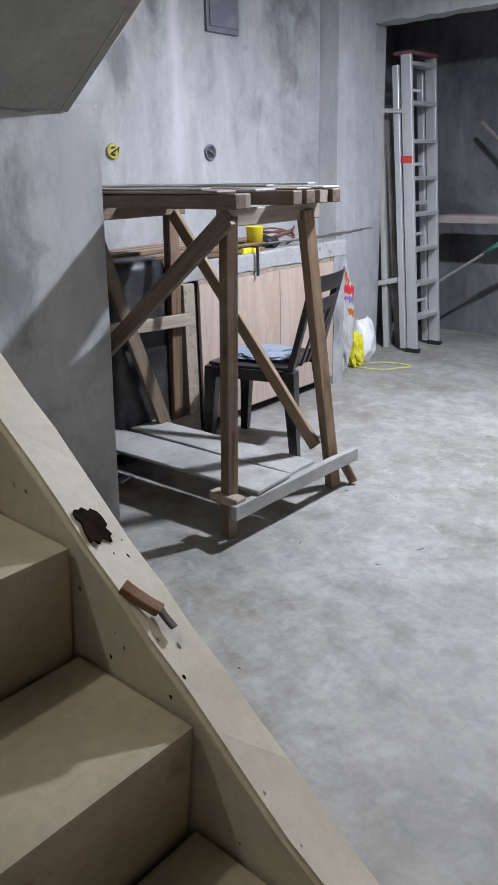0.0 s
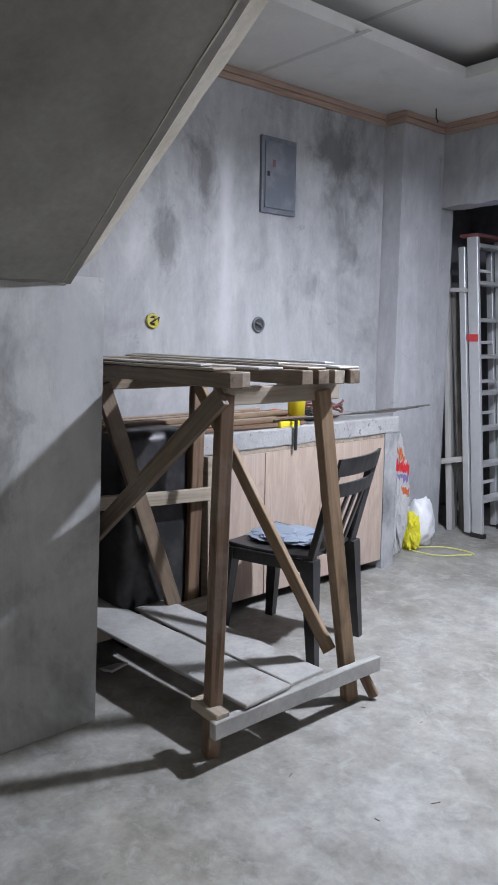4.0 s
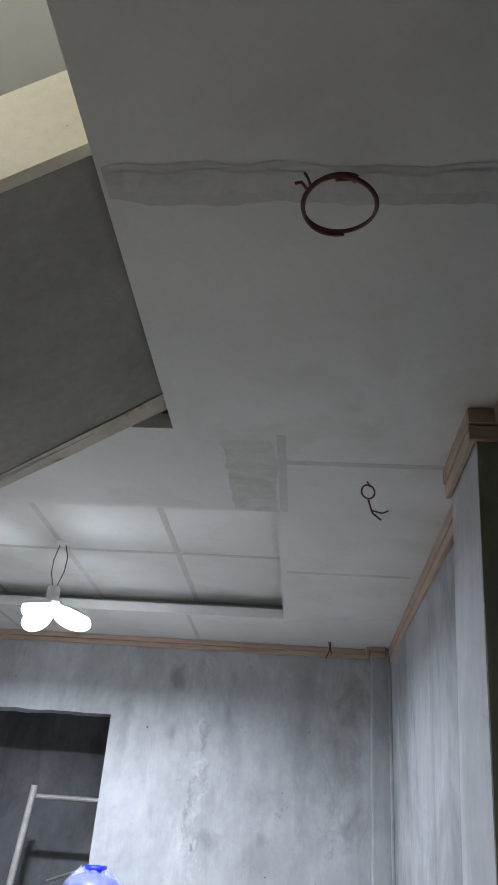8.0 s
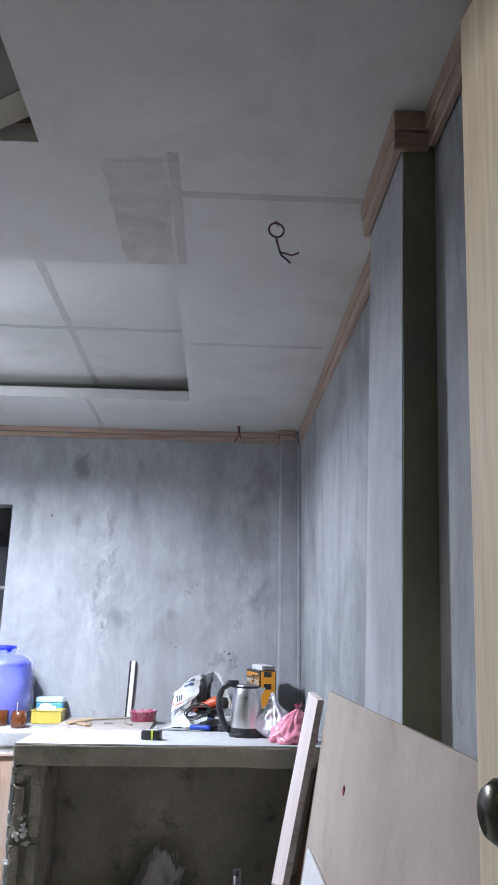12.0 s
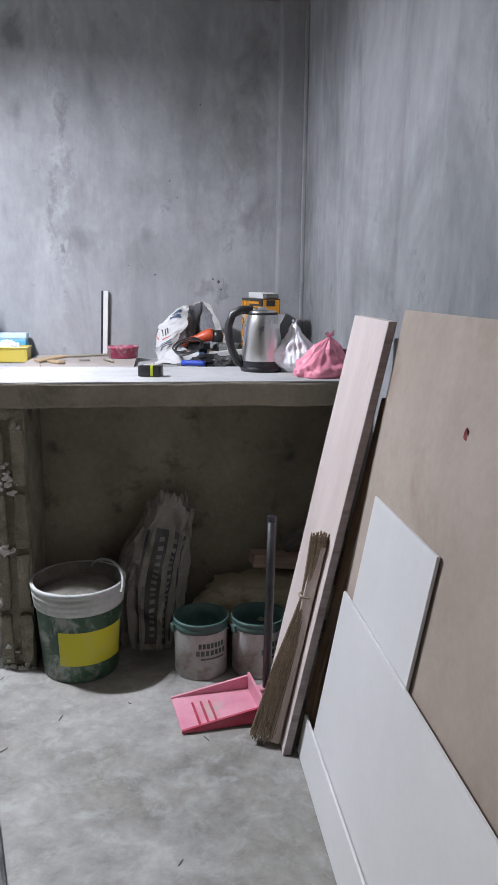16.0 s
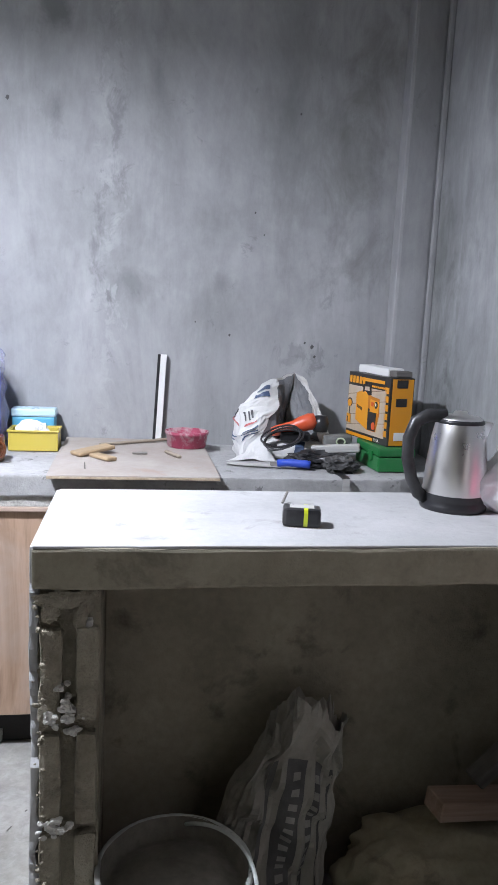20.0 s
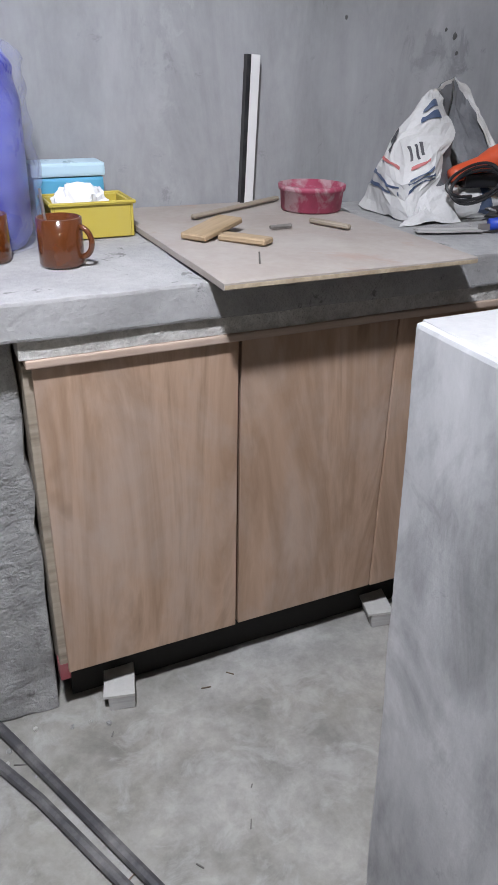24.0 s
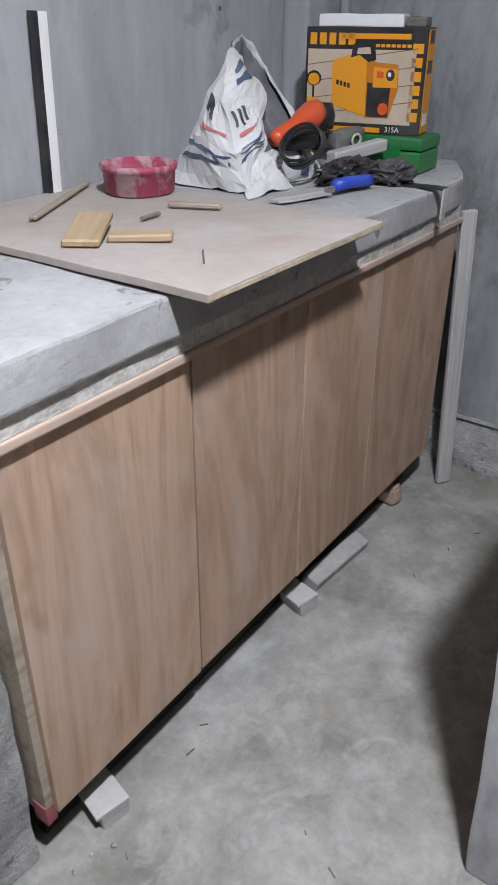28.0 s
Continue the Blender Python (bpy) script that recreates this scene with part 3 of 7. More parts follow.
# ceiling with a recessed tray, and putty over its board joints
TX0, TX1, TY0, TY1 = -2.13, 0.13, 2.585, 4.11
WX, WY = -0.188, 1.94
bm = bmesh.new()
for b in ((-2.812, 0.82, TY1, 4.735), (-2.812, 0.82, WY, TY0), (-2.812, TX0, TY0, TY1), (TX1, 0.82, TY0, TY1), (WX, 0.82, 0.30, WY)):
    add_box(bm, *b, CEIL, CEIL + 0.055)
add_box(bm, TX0 - 0.3, TX1 + 0.3, TY0 - 0.3, TY1 + 0.3, 2.70, 2.73)
for b in ((TX0 - 0.22, TX0 - 0.20, TY0 - 0.22, TY1 + 0.22), (TX1 + 0.20, TX1 + 0.22, TY0 - 0.22, TY1 + 0.22),
          (TX0 - 0.2, TX1 + 0.2, TY0 - 0.22, TY0 - 0.20), (TX0 - 0.2, TX1 + 0.2, TY1 + 0.20, TY1 + 0.22)):
    add_box(bm, *b, CEIL + 0.055, 2.70)


seams = itertools.count()


def putty(x0, x1, y0, y1, z):
    add_box(bm, x0, x1, y0, y1, z - 0.0005 - 0.0002 * (next(seams) % 5), z + 0.002, slot=1)


def smear(x0, x1, y0, y1, slot, deep=0.0012):
    """A hand-spread strip of filler whose long edges wander."""
    n = max(8, int(max(x1 - x0, y1 - y0) / 0.02))
    along_x = x1 - x0 > y1 - y0
    rows = []
    for i in range(n + 1):
        t = i / n
        a, b = (0.016 * noise.noise(Vector((t * 9, k, y0 * 7))) + 0.008 * noise.noise(Vector((t * 31, k, x0))) for k in (1.5, 8.5))
        p, q = ((x0 + (x1 - x0) * t, y0 + a), (x0 + (x1 - x0) * t, y1 + b)) if along_x else ((x0 + a, y0 + (y1 - y0) * t), (x1 + b, y0 + (y1 - y0) * t))
        rows.append((bm.verts.new((*p, CEIL - deep)), bm.verts.new((*q, CEIL - deep))))
    for r0, r1 in zip(rows, rows[1:]):
        f = bm.faces.new((r0[0], r0[1], r1[1], r1[0]) if along_x else (r0[0], r1[0], r1[1], r0[1]))
        f.material_index = slot


smear(WX + 0.01, 0.78, 0.885, 0.985, 1)
smear(WX + 0.01, 0.78, 0.905, 0.955, 3, 0.0024)
putty(TX1 + 0.03, 0.74, 2.135, 2.165, CEIL)
putty(TX1 + 0.03, 0.74, 3.275, 3.305, CEIL)
putty(-0.44, -0.415, TY1 + 0.02, 4.70, CEIL)
putty(0.145, 0.175, 1.96, 2.57, CEIL)
smear(-0.035, 0.135, 2.00, 2.575, 2)
putty(-1.62, -1.595, TY1 + 0.02, 4.70, CEIL)
putty(-2.77, -2.06, 3.28, 3.31, CEIL)
for x in (-1.62, -1.01, -0.42):
    putty(x, x + 0.03, TY0 - 0.19, TY1 + 0.19, 2.70)
putty(TX0 - 0.19, TX1 + 0.19, 3.45, 3.48, 2.70)
tagged(part("ceiling", bm, [M_CEIL, M_PUTTY, M_DAMPBOARD, M_PUTTY2]), "white primed board ceiling with a recessed tray and puttied joints", "ceiling", kind="structure")

structure("ceiling_beam", rough(box(WX, 0.815, -1.45, 0.30, CEIL - 0.05, CEIL + 0.055), 0.004, 6, 6), M_SOFFIT, "brown-grey raw concrete beam under the ceiling", "beam")

# floor slab above, with the edge of the stair well
bm = bmesh.new()
add_box(bm, WX + 0.012, 0.90, -1.6, WY + 0.012, 2.80, 2.95)
add_box(bm, -2.99, 0.90, WY + 0.012, 5.95, 2.80, 2.95)
# unseen piece, added to cut the upstairs light to a patch on the steps
add_box(bm, -2.99, WX + 0.012, -1.6, 0.0, 2.80, 2.95)
structure("upper_slab", bm, M_SOFFIT, "bare concrete floor slab above, with an unseen piece added to shade the steps", "slab")
bm = bmesh.new()
add_box(bm, WX, WX + 0.011, -1.45, WY, CEIL + 0.056, 2.95)
add_box(bm, -2.812, WX, WY, WY + 0.011, CEIL + 0.056, 2.95)
structure("well_fascia", bm, M_LUMBER2, "brown boards lining the stair well edge", "trim")
bm = bmesh.new()
add_box(bm, -2.99, -2.84, -1.6, 4.8, 2.95, 5.2)
add_box(bm, 0.75, 0.90, -1.6, 4.8, 2.95, 5.2)
add_box(bm, -2.84, 0.75, -1.6, -1.45, 2.80, 5.2)
add_box(bm, -2.84, 0.75, 4.65, 4.8, 2.95, 5.2)
add_box(bm, -2.99, 0.90, -1.6, 4.8, 4.5, 4.6)
structure("upper_room", bm, M_BOARD, "white painted walls and ceiling of the floor above", "wall")

# wooden cornice
cornice = thing("cornice", (0, 0, CEIL), "raw reddish wood strips along the ceiling edge", "trim", kind="structure")


def strip(p0, p1):
    tall = 1.0 if min(p0[0], p1[0]) > 0.6 and min(p0[1], p1[1]) < 4.0 else 0.62
    beam("strip", (p0[0], p0[1], -0.027 * tall), (p1[0], p1[1], -0.027 * tall), 0.028, 0.050 * tall, M_TRIM, cornice, wobble=0.0012)
    beam("lower_strip", (p0[0], p0[1], -0.079 * tall), (p1[0], p1[1], -0.079 * tall), 0.018, 0.046 * tall, M_TRIM, cornice, wobble=0.001)


for a, b in (((-2.66, 4.718), (0.65, 4.718)), ((0.654, 4.64), (0.654, 4.735)), ((0.668, 4.641), (0.76, 4.641)),
             ((0.794, 2.18), (0.794, 4.63)), ((0.717, 1.772), (0.717, 2.175)), ((0.794, 0.30), (0.794, 1.758)), ((0.704, 1.771), (0.79, 1.771)),
             ((-2.795, 1.96), (-2.795, 4.32)), ((-2.655, 4.32), (-2.655, 4.70)), ((-2.80, 4.319), (-2.645, 4.319))):
    strip(a, b)


def prism(profile, y0, y1):
    """A form with an outline in x and z, drawn out along y."""
    bm = bmesh.new()
    a = [bm.verts.new((x, y0, z)) for x, z in profile]
    b = [bm.verts.new((x, y1, z)) for x, z in profile]
    bm.faces.new(a)
    bm.faces.new(b[::-1])
    for i in range(len(a)):
        j = (i + 1) % len(a)
        bm.faces.new((a[j], a[i], b[i], b[j]))
    bmesh.ops.recalc_face_normals(bm, faces=bm.faces[:])
    return bm


# ---- the stair ----
M_HOLLOW = surface("broken_hollow", (0.006, 0.0045, 0.003), (0.028, 0.018, 0.012), 30.0, 60, 0.5, 1.0, 0.4, relief_size=0.004, spec=0.1)
RISE, RUN = 0.187, 0.24
stair = thing("stair", (0, 0, 0), "cream painted concrete half-turn stair with unfinished edges", "stair", kind="structure")
for k in range(1, 9):
    x = 0.03 - RUN * (k - 1)
    bm = box(x - RUN - 0.012, x, -0.25, 0.822, max(0, RISE * (k - 3)), RISE * k, 0.008)
    for v in bm.verts:
        if v.co.x > x - 0.03:
            v.co.x -= 0.13 * (RISE * k - v.co.z)
    part("step", rough(bm, 0.003, 6.0, seed=k), M_STEP, stair)
KS = 0.80


def kerb_top(x):
    return 0.787 - KS * (x + 0.70)


prof = [(0.06, 0.0), (0.06, kerb_top(0.06))] + [(x, kerb_top(x)) for x in np.linspace(0.0, -1.86, 32)] + [(-1.86, 0.75), (-0.9, 0.0)]
kerb = prism(prof, 0.825, 0.905)
bmesh.ops.bevel(kerb, geom=[e for e in kerb.edges if abs(e.verts[0].co.x - e.verts[1].co.x) < 0.2 and e.verts[0].co.z > 0.1 and abs(e.verts[0].co.y - e.verts[1].co.y) < 0.01], offset=0.007, segments=2, affect="EDGES")
# the top falls towards the room and its outer edge is worn round
KT = 0.30
for v in kerb.verts:
    if v.co.z > kerb_top(v.co.x) - 0.03:
        v.co.z -= KT * (v.co.y - 0.825)
    if v.co.y > 0.88:
        v.co.y += 0.012
rough(kerb, 0.006, 11.0)
part("kerb", kerb, M_CREAM, stair, "sloping kerb with chipped edges")
S0, SK = 1.51, 0.67


def soffit(x):
    return S0 + SK * (x + 1.84)


part("landing", box(-2.812, -1.965, -0.25, 1.80, 1.466, 1.68, 0.005), M_SOFFIT, stair)
prof = [(-1.96, soffit(-1.96)), (WX - 0.005, soffit(WX)), (WX - 0.005, soffit(WX) + 0.30), (-1.70, soffit(-1.70) + 0.30), (-1.96, 1.68)]
part("soffit_slab", prism(prof, 0.90, 1.822), M_SOFFIT, stair, "rough shaded underside of the upper flight")
bm = bmesh.new()
verts = []
for x in np.linspace(-1.952, WX - 0.006, 26):
    z, lip = soffit(x), 2.749 + 0.630 * x
    w = 0.005 * noise.noise(Vector((x * 9, 0, 0)))
    verts.append([bm.verts.new((x, 1.790, z - 0.003)), bm.verts.new((x, 1.902 + w, lip + 0.4 * w)),
                  bm.verts.new((x, 1.902, lip + 0.30)), bm.verts.new((x, 1.8225, z + 0.32))])
for a, b in zip(verts, verts[1:]):
    for i in range(4):
        j = (i + 1) % 4
        bm.faces.new((a[i], a[j], b[j], b[i]))
bm.faces.new(verts[0])
bm.faces.new(verts[-1][::-1])
bmesh.ops.recalc_face_normals(bm, faces=bm.faces[:])
part("edge_band", rough(bm, 0.003, 10), M_BAND, stair, "pale chamfered plaster edge")
prof = [(-1.86, soffit(-1.86)), (WX - 0.005, soffit(WX)), (WX - 0.005, soffit(WX) + 0.29), (-1.86, soffit(-1.86) + 0.29)]
part("upper_kerb", prism(prof, 0.870, 0.899), M_CREAM, stair, "cream painted side of the upper flight")
bm = box(-2.10, -1.95, -0.25, 1.877, 0, 1.462)
for v in bm.verts:
    if v.co.y > 1.5:
        v.co.y += 0.044 * v.co.z
part("landing_wall", rough(bm, 0.004, 4.0, 5), M_WALL_L, stair, "grey plastered wall under the landing")
lip = box(-1.975, -1.942, -0.25, 1.80, 1.432, 1.470)
bmesh.ops.subdivide_edges(lip, edges=[e for e in lip.edges if abs(e.verts[0].co.y - e.verts[1].co.y) > 1], cuts=60)
part("ragged_edge", rough(lip, 0.010, 13.0), M_SOFFIT, stair, "ragged mortar edge where the underside meets the wall")
bm = bmesh.new()
ring = []
for i in range(22):
    a = 2 * math.pi * i / 22
    r = 0.031 * (1 + 0.55 * noise.noise(Vector((2.1 * math.cos(a), 2.1 * math.sin(a), 3.7))) + 0.16 * (i % 2))
    ring.append((1.0 * r * math.copysign(abs(math.cos(a)) ** 0.7, math.cos(a)), 0.78 * r * math.copysign(abs(math.sin(a)) ** 0.7, math.sin(a))))
rim = [bm.verts.new((x, y, 0.0012)) for x, y in ring]
deep = [bm.verts.new((0.72 * x, 0.72 * y, -0.016)) for x, y in ring]
bm.faces.new(deep)
for i in range(22):
    j = (i + 1) % 22
    bm.faces.new((rim[i], rim[j], deep[j], deep[i]))
# flat near-black lid that stands for the shade inside the hole
bm.faces.new(rim)
bmesh.ops.recalc_face_normals(bm, faces=bm.faces[:])
part("broken_pocket", bm, M_HOLLOW, stair, "broken hole in the kerb, capped near-black for its shade", Matrix.Translation((-0.690, 0.862, kerb_top(-0.690) - 0.0085)) @ Matrix.Rotation(math.atan(KS), 4, "Y") @ Matrix.Rotation(-0.29, 4, "X"))

# ---- panelled wooden door, standing ajar before the east wall ----
door = thing("door_1", (0, 0, 0), "varnished pine door with rows of raised square studs, ajar", "door", kind="structure")
door.matrix_basis = Matrix.Translation((0.711, -0.053, 0)) @ Matrix.Rotation(radians(2.0), 4, "Y") @ Matrix.Rotation(radians(7.4), 4, "Z") @ Matrix.Translation((-0.05, 0, 0))
part("stile", box(-0.012, 0.034, 0.886, 1.04, 0.01, 2.05, 0.004), M_DOORV, door)
part("stile", box(-0.012, 0.034, -0.10, 0.03, 0.01, 2.05, 0.004), M_DOORV, door)
part("top_rail", box(-0.012, 0.034, 0.032, 0.884, 1.992, 2.05, 0.004), M_CREAM, door, "pale primed top rail")
leaf = part("leaf", box(0.016, 0.034, 0.031, 0.885, 0.012, 1.984, 0.002), M_DARK, door)
board_mesh = mesh_of("door_board", box(-0.012, 0.012, -0.425, 0.425, -0.0625, 0.0625, 0.004), M_DOOR)
bm = bmesh.new()
base = [bm.verts.new((0, y, z)) for y, z in ((-0.036, -0.033), (0.036, -0.033), (0.036, 0.033), (-0.036, 0.033))]
low = [bm.verts.new((-0.009, v.co.y, v.co.z)) for v in base]
tip = bm.verts.new((-0.024, 0, 0))
for i in range(4):
    j = (i + 1) % 4
    bm.faces.new((base[i], base[j], low[j], low[i]))
    bm.faces.new((low[i], low[j], tip))
bm.faces.new(base[::-1])
bmesh.ops.recalc_face_normals(bm, faces=bm.faces[:])
stud_mesh = mesh_of("door_stud", bm, M_DOOR)
for k in range(15):
    z = 1.918 - 0.1290 * k
    ob = new("board", board_mesh)
    ob.parent, ob.location = door, (0.012, 0.458, z)
    for y in (0.803, 0.458, 0.113):
        st = new("stud", stud_mesh)
        st.parent, st.location = ob, (-0.012, y - 0.458, 0)

kn = part("knob", lathe([(0.0, 0.0), (0.030, 0.001), (0.030, 0.006), (0.012, 0.012), (0.011, 0.035), (0.026, 0.045), (0.029, 0.058), (0.022, 0.070), (0.0, 0.073)], 20), plain("dark_bronze", (0.06, 0.05, 0.03), 0.35, 0.8, dust=0.1), door, "dark metal knob", Matrix.Translation((-0.012, 0.915, 1.195)) @ Matrix.Rotation(radians(-90), 4, "Y") @ Matrix.Diagonal((0.85, 0.85, 0.75, 1)), smooth=True)

# ---- peninsula ----
pen = thing("concrete_peninsula", (-0.435, 3.26, 0), "unfinished concrete peninsula counter, open below, with a dusty white top", "counter")
PX = 0.79 + 0.435


def skewed(bm):
    """The free end stands a little out of square."""
    for v in bm.verts:
        if v.co.x < 0.03:
            v.co.x += 0.012 * v.co.y
    return bm


bm = skewed(box(0.0, PX - 0.003, 0.0, 0.428, 0.852, 0.926, 0.006))
bmesh.ops.subdivide_edges(bm, edges=[e for e in bm.edges if e.calc_length() > 0.3], cuts=24)
slab = part("slab", rough(bm, 0.004, 9.0), M_PENIN, pen, "brown-grey slab edge")
part("dusted_top", rough(skewed(box(0.004, PX - 0.004, 0.002, 0.427, 0.9255, 0.931, 0.002)), 0.0015, 12, 6), M_SLABTOP, slab, "white dusty top")
end = part("end_wall", rough(skewed(box(0.010, 0.118, 0.012, 0.362, 0, 0.847)), 0.003, 14, 8), M_CHB, pen, "raw hollow-block end with broken webs")
for z0, z1 in ((0.02, 0.185), (0.205, 0.385), (0.405, 0.585), (0.605, 0.78)):
    part("block", rough(box(0.014, 0.052, -0.006, 0.03, z0, z1, 0.008), 0.006, 18, 3, z0), M_CHB, end)
    part("block", rough(box(0.078, 0.116, -0.010, 0.03, z0 + 0.005, z1 + 0.004, 0.008), 0.005, 18, 3, z0 + 4), M_CHB, end)
rng = random.Random(5)


def lumps(places, size, seed):
    bm = bmesh.new()
    r = random.Random(seed)
    for x, z, n, spread in places:
        for _ in range(n):
            q = size * r.uniform(0.45, 1.25)
            g = bmesh.ops.create_icosphere(bm, subdivisions=2, radius=q)
            c = Vector((x + r.gauss(0, spread), r.uniform(-0.012, 0.004), max(z + r.gauss(0, spread * 1.3), q * 0.5)))
            for v in g["verts"]:
                p = v.co * (1 + 0.9 * noise.noise(v.co * 120 + c * 40))
                v.co = Vector((p.x * 1.25, p.y * 0.7, p.z)) + c
    return bm


crumbs = ((0.058, 0.61, 13, 0.017), (0.04, 0.64, 9, 0.014), (0.055, 0.405, 12, 0.013), (0.028, 0.39, 6, 0.01), (0.018, 0.22, 6, 0.008), (0.05, 0.012, 14, 0.03))
tagged(part("squeezed_mortar", lumps(crumbs, 0.0075, 3), M_MORTAR, end), "clots of pale squeezed-out mortar", kind="stuff")
for x, z, w, h in ((0.055, 0.835, 0.045, 0.016), (0.032, 0.815, 0.016, 0.022), (0.085, 0.80, 0.012, 0.03)):
    b2 = bmesh.new()
    bmesh.ops.create_icosphere(b2, subdivisions=3, radius=1.0)
    for v in b2.verts:
        q = 1 + 0.55 * noise.noise(v.co * 2.4 + Vector((x * 50, 0, z * 30)))
        v.co = Vector((v.co.x * w * q, v.co.y * 0.006, v.co.z * h * q))
    part("broken_patch", b2, M_CHB, end, "dark spalled patch", Matrix.Translation((x, 0.002, z)))
part("mortar_streak", rough(box(0.092, 0.104, -0.004, 0.012, 0.735, 0.80, 0.005), 0.005, 40, 2), M_MORTAR, end)
tagged(part("crumbled_edge", lumps([(0.022 + rng.uniform(-0.003, 0.006), 0.03 + 0.03 * i, 2, 0.004) for i in range(27)] + [(0.014 + rng.uniform(-0.006, 0.006), 0.04 + 0.8 * rng.random(), 1, 0.004) for i in range(34)], 0.0036, 77), M_CHB, end), "crumbled dark block edge", kind="stuff")
bm = box(-0.004, 0.013, 0.004, 0.439, 0, 0.929, 0.006)
bmesh.ops.subdivide_edges(bm, edges=[e for e in bm.edges if abs(e.verts[0].co.z - e.verts[1].co.z) > 0.5], cuts=60)
for v in bm.verts:
    if v.co.y < 0.05 and v.co.x > 0 and v.co.z < 0.9:
        v.co.x += 0.010 * noise.noise(Vector((9, 0, v.co.z * 22))) + 0.006 * noise.noise(Vector((2, 0, v.co.z * 70)))
    if v.co.y < 0.05 and v.co.z < 0.9:
        v.co.y += 0.020 * max(0.0, noise.noise(Vector((1, 4, v.co.z * 19)))) + 0.012 * max(0.0, noise.noise(Vector((6, 2, v.co.z * 61))))
for v in bm.verts:
    v.co.y *= (0.374 + 0.054 * v.co.z / 0.93) / 0.439 if v.co.y > 0.2 else 1.0
    v.co.x += 0.012 * v.co.y
part("end_plaster", rough(bm, 0.003, 8), M_PENEND, pen, "smooth grey plastered end face")
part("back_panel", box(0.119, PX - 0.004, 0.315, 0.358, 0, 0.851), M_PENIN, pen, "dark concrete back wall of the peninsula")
part("back_plaster", box(0.040, PX - 0.004, 0.3585, 0.376, 0, 0.851), M_PENEND, pen)

# ---- north counter with plywood cabinet ----
counter = thing("concrete_counter", (-0.99, 4.20, 0), "raw cast concrete counter slab on a rough block end", "counter")
CX = 0.79 + 0.99
bm = box(-0.004, CX - 0.003, -0.056, 0.532, 0.798, 0.862, 0.006)
bmesh.ops.subdivide_edges(bm, edges=[e for e in bm.edges if e.calc_length() > 0.3], cuts=30)
for v in bm.verts:
    if v.co.y < 0.2 and v.co.x > 1.53:
        v.co.y += 0.46 * (v.co.x - 1.53)
part("slab", rough(bm, 0.005, 12.0), M_SLAB, counter, "pitted grey slab")
part("filler_strip", rough(box(0.186, CX - 0.22, -0.046, 0.02, 0.7672, 0.7975), 0.003, 12, 8), M_MORTAR, counter, "pale mortar strip under the slab")
part("block_end", rough(box(0.0, 0.185, 0.0, 0.53, 0, 0.797, 0.01), 0.010, 16, 10), M_ROUGH, counter, "rough mortar-smeared block end")

cab = thing("base_cabinet", (-0.80, 4.172, 0), "unfinished plywood base cabinet with four doors, set on wooden shims", "cabinet")
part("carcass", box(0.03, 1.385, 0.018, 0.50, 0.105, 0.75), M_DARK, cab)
part("side_panel", box(0.0, 0.022, 0.0, 0.48, 0.112, 0.752, 0.002), M_PALE, cab, "pale plywood side")
part("top_rail", box(0.004, 1.392, -0.023, 0.024, 0.7525, 0.7665, 0.003), M_RAIL, cab, "pale wood rail under the slab")
xs = [0.014, 0.368, 0.697, 0.996, 1.392]
GAP = (0.0, 0.0035, 0.0012, 0.0009, 0.0)
for i in range(4):
    part("door", box(xs[i] + GAP[i], xs[i + 1] - GAP[i + 1], -0.010 + 0.0025 * (i == 1), 0.010, 0.118, 0.752, 0.0015), M_PLYDOOR, cab)
# black strip in place of the shade below the cabinet
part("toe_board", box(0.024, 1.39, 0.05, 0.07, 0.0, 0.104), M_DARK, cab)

# ---- west counter ----
wc = thing("west_counter", (-2.80, 2.62, 0), "raw concrete counter with pale plywood doors below", "counter")
bm = box(0.0, 0.405, 0.0, 1.42, 0.765, 0.85, 0.007)
bmesh.ops.subdivide_edges(bm, edges=[e for e in bm.edges if e.calc_length() > 0.3], cuts=20)
part("slab", rough(bm, 0.007, 12.0), M_SLAB, wc, "pitted grey slab")
part("end_wall", rough(box(0.0, 0.40, 1.31, 1.415, 0, 0.764), 0.004, 10, 6), M_PENEND, wc)
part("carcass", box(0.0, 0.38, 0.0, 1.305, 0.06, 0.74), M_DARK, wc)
for y0, y1 in ((0.19, 0.42), (0.424, 0.80), (0.804, 1.30)):
    part("door", box(0.384, 0.402, y0, y1, 0.055, 0.742, 0.002), M_PLYDOOR2, wc)
part("top_rail", box(0.382, 0.398, 0.19, 1.30, 0.743, 0.764), M_PALE, wc)
part("corner_post", box(0.36, 0.43, 0.06, 0.13, 0, 0.76, 0.003), M_PALE, wc, "pale upright stud")

# ---- hanging lamp ----
m, nt, bs = nodes_of("lit_diffuser")
bs.inputs["Base Color"].default_value = (0.9, 0.9, 0.9, 1)
bs.inputs["Emission Color"].default_value = (0.90, 0.94, 1.0, 1)
bs.inputs["Emission Strength"].default_value = 18.0
M_LIT = m
M_WHITE = plain("white_plastic", (0.75, 0.75, 0.74), 0.4, dust=0.15)
M_WIRE = plain("dark_red_wire", (0.10, 0.02, 0.018), 0.5, dust=0.1)
M_BWIRE = plain("black_wire", (0.02, 0.02, 0.02), 0.5, dust=0.1)
lampt = thing("pendant_lamp", (LAMP[0], LAMP[1], 2.70), "lit white folding three-leaf lamp hung on bare wires", "lamp")
part("cord", tube([(-0.012, 0, 0), (-0.035, 0.01, -0.09), (-0.03, 0, -0.16), (-0.008, 0, -0.235)], 0.0025), M_BWIRE, lampt)
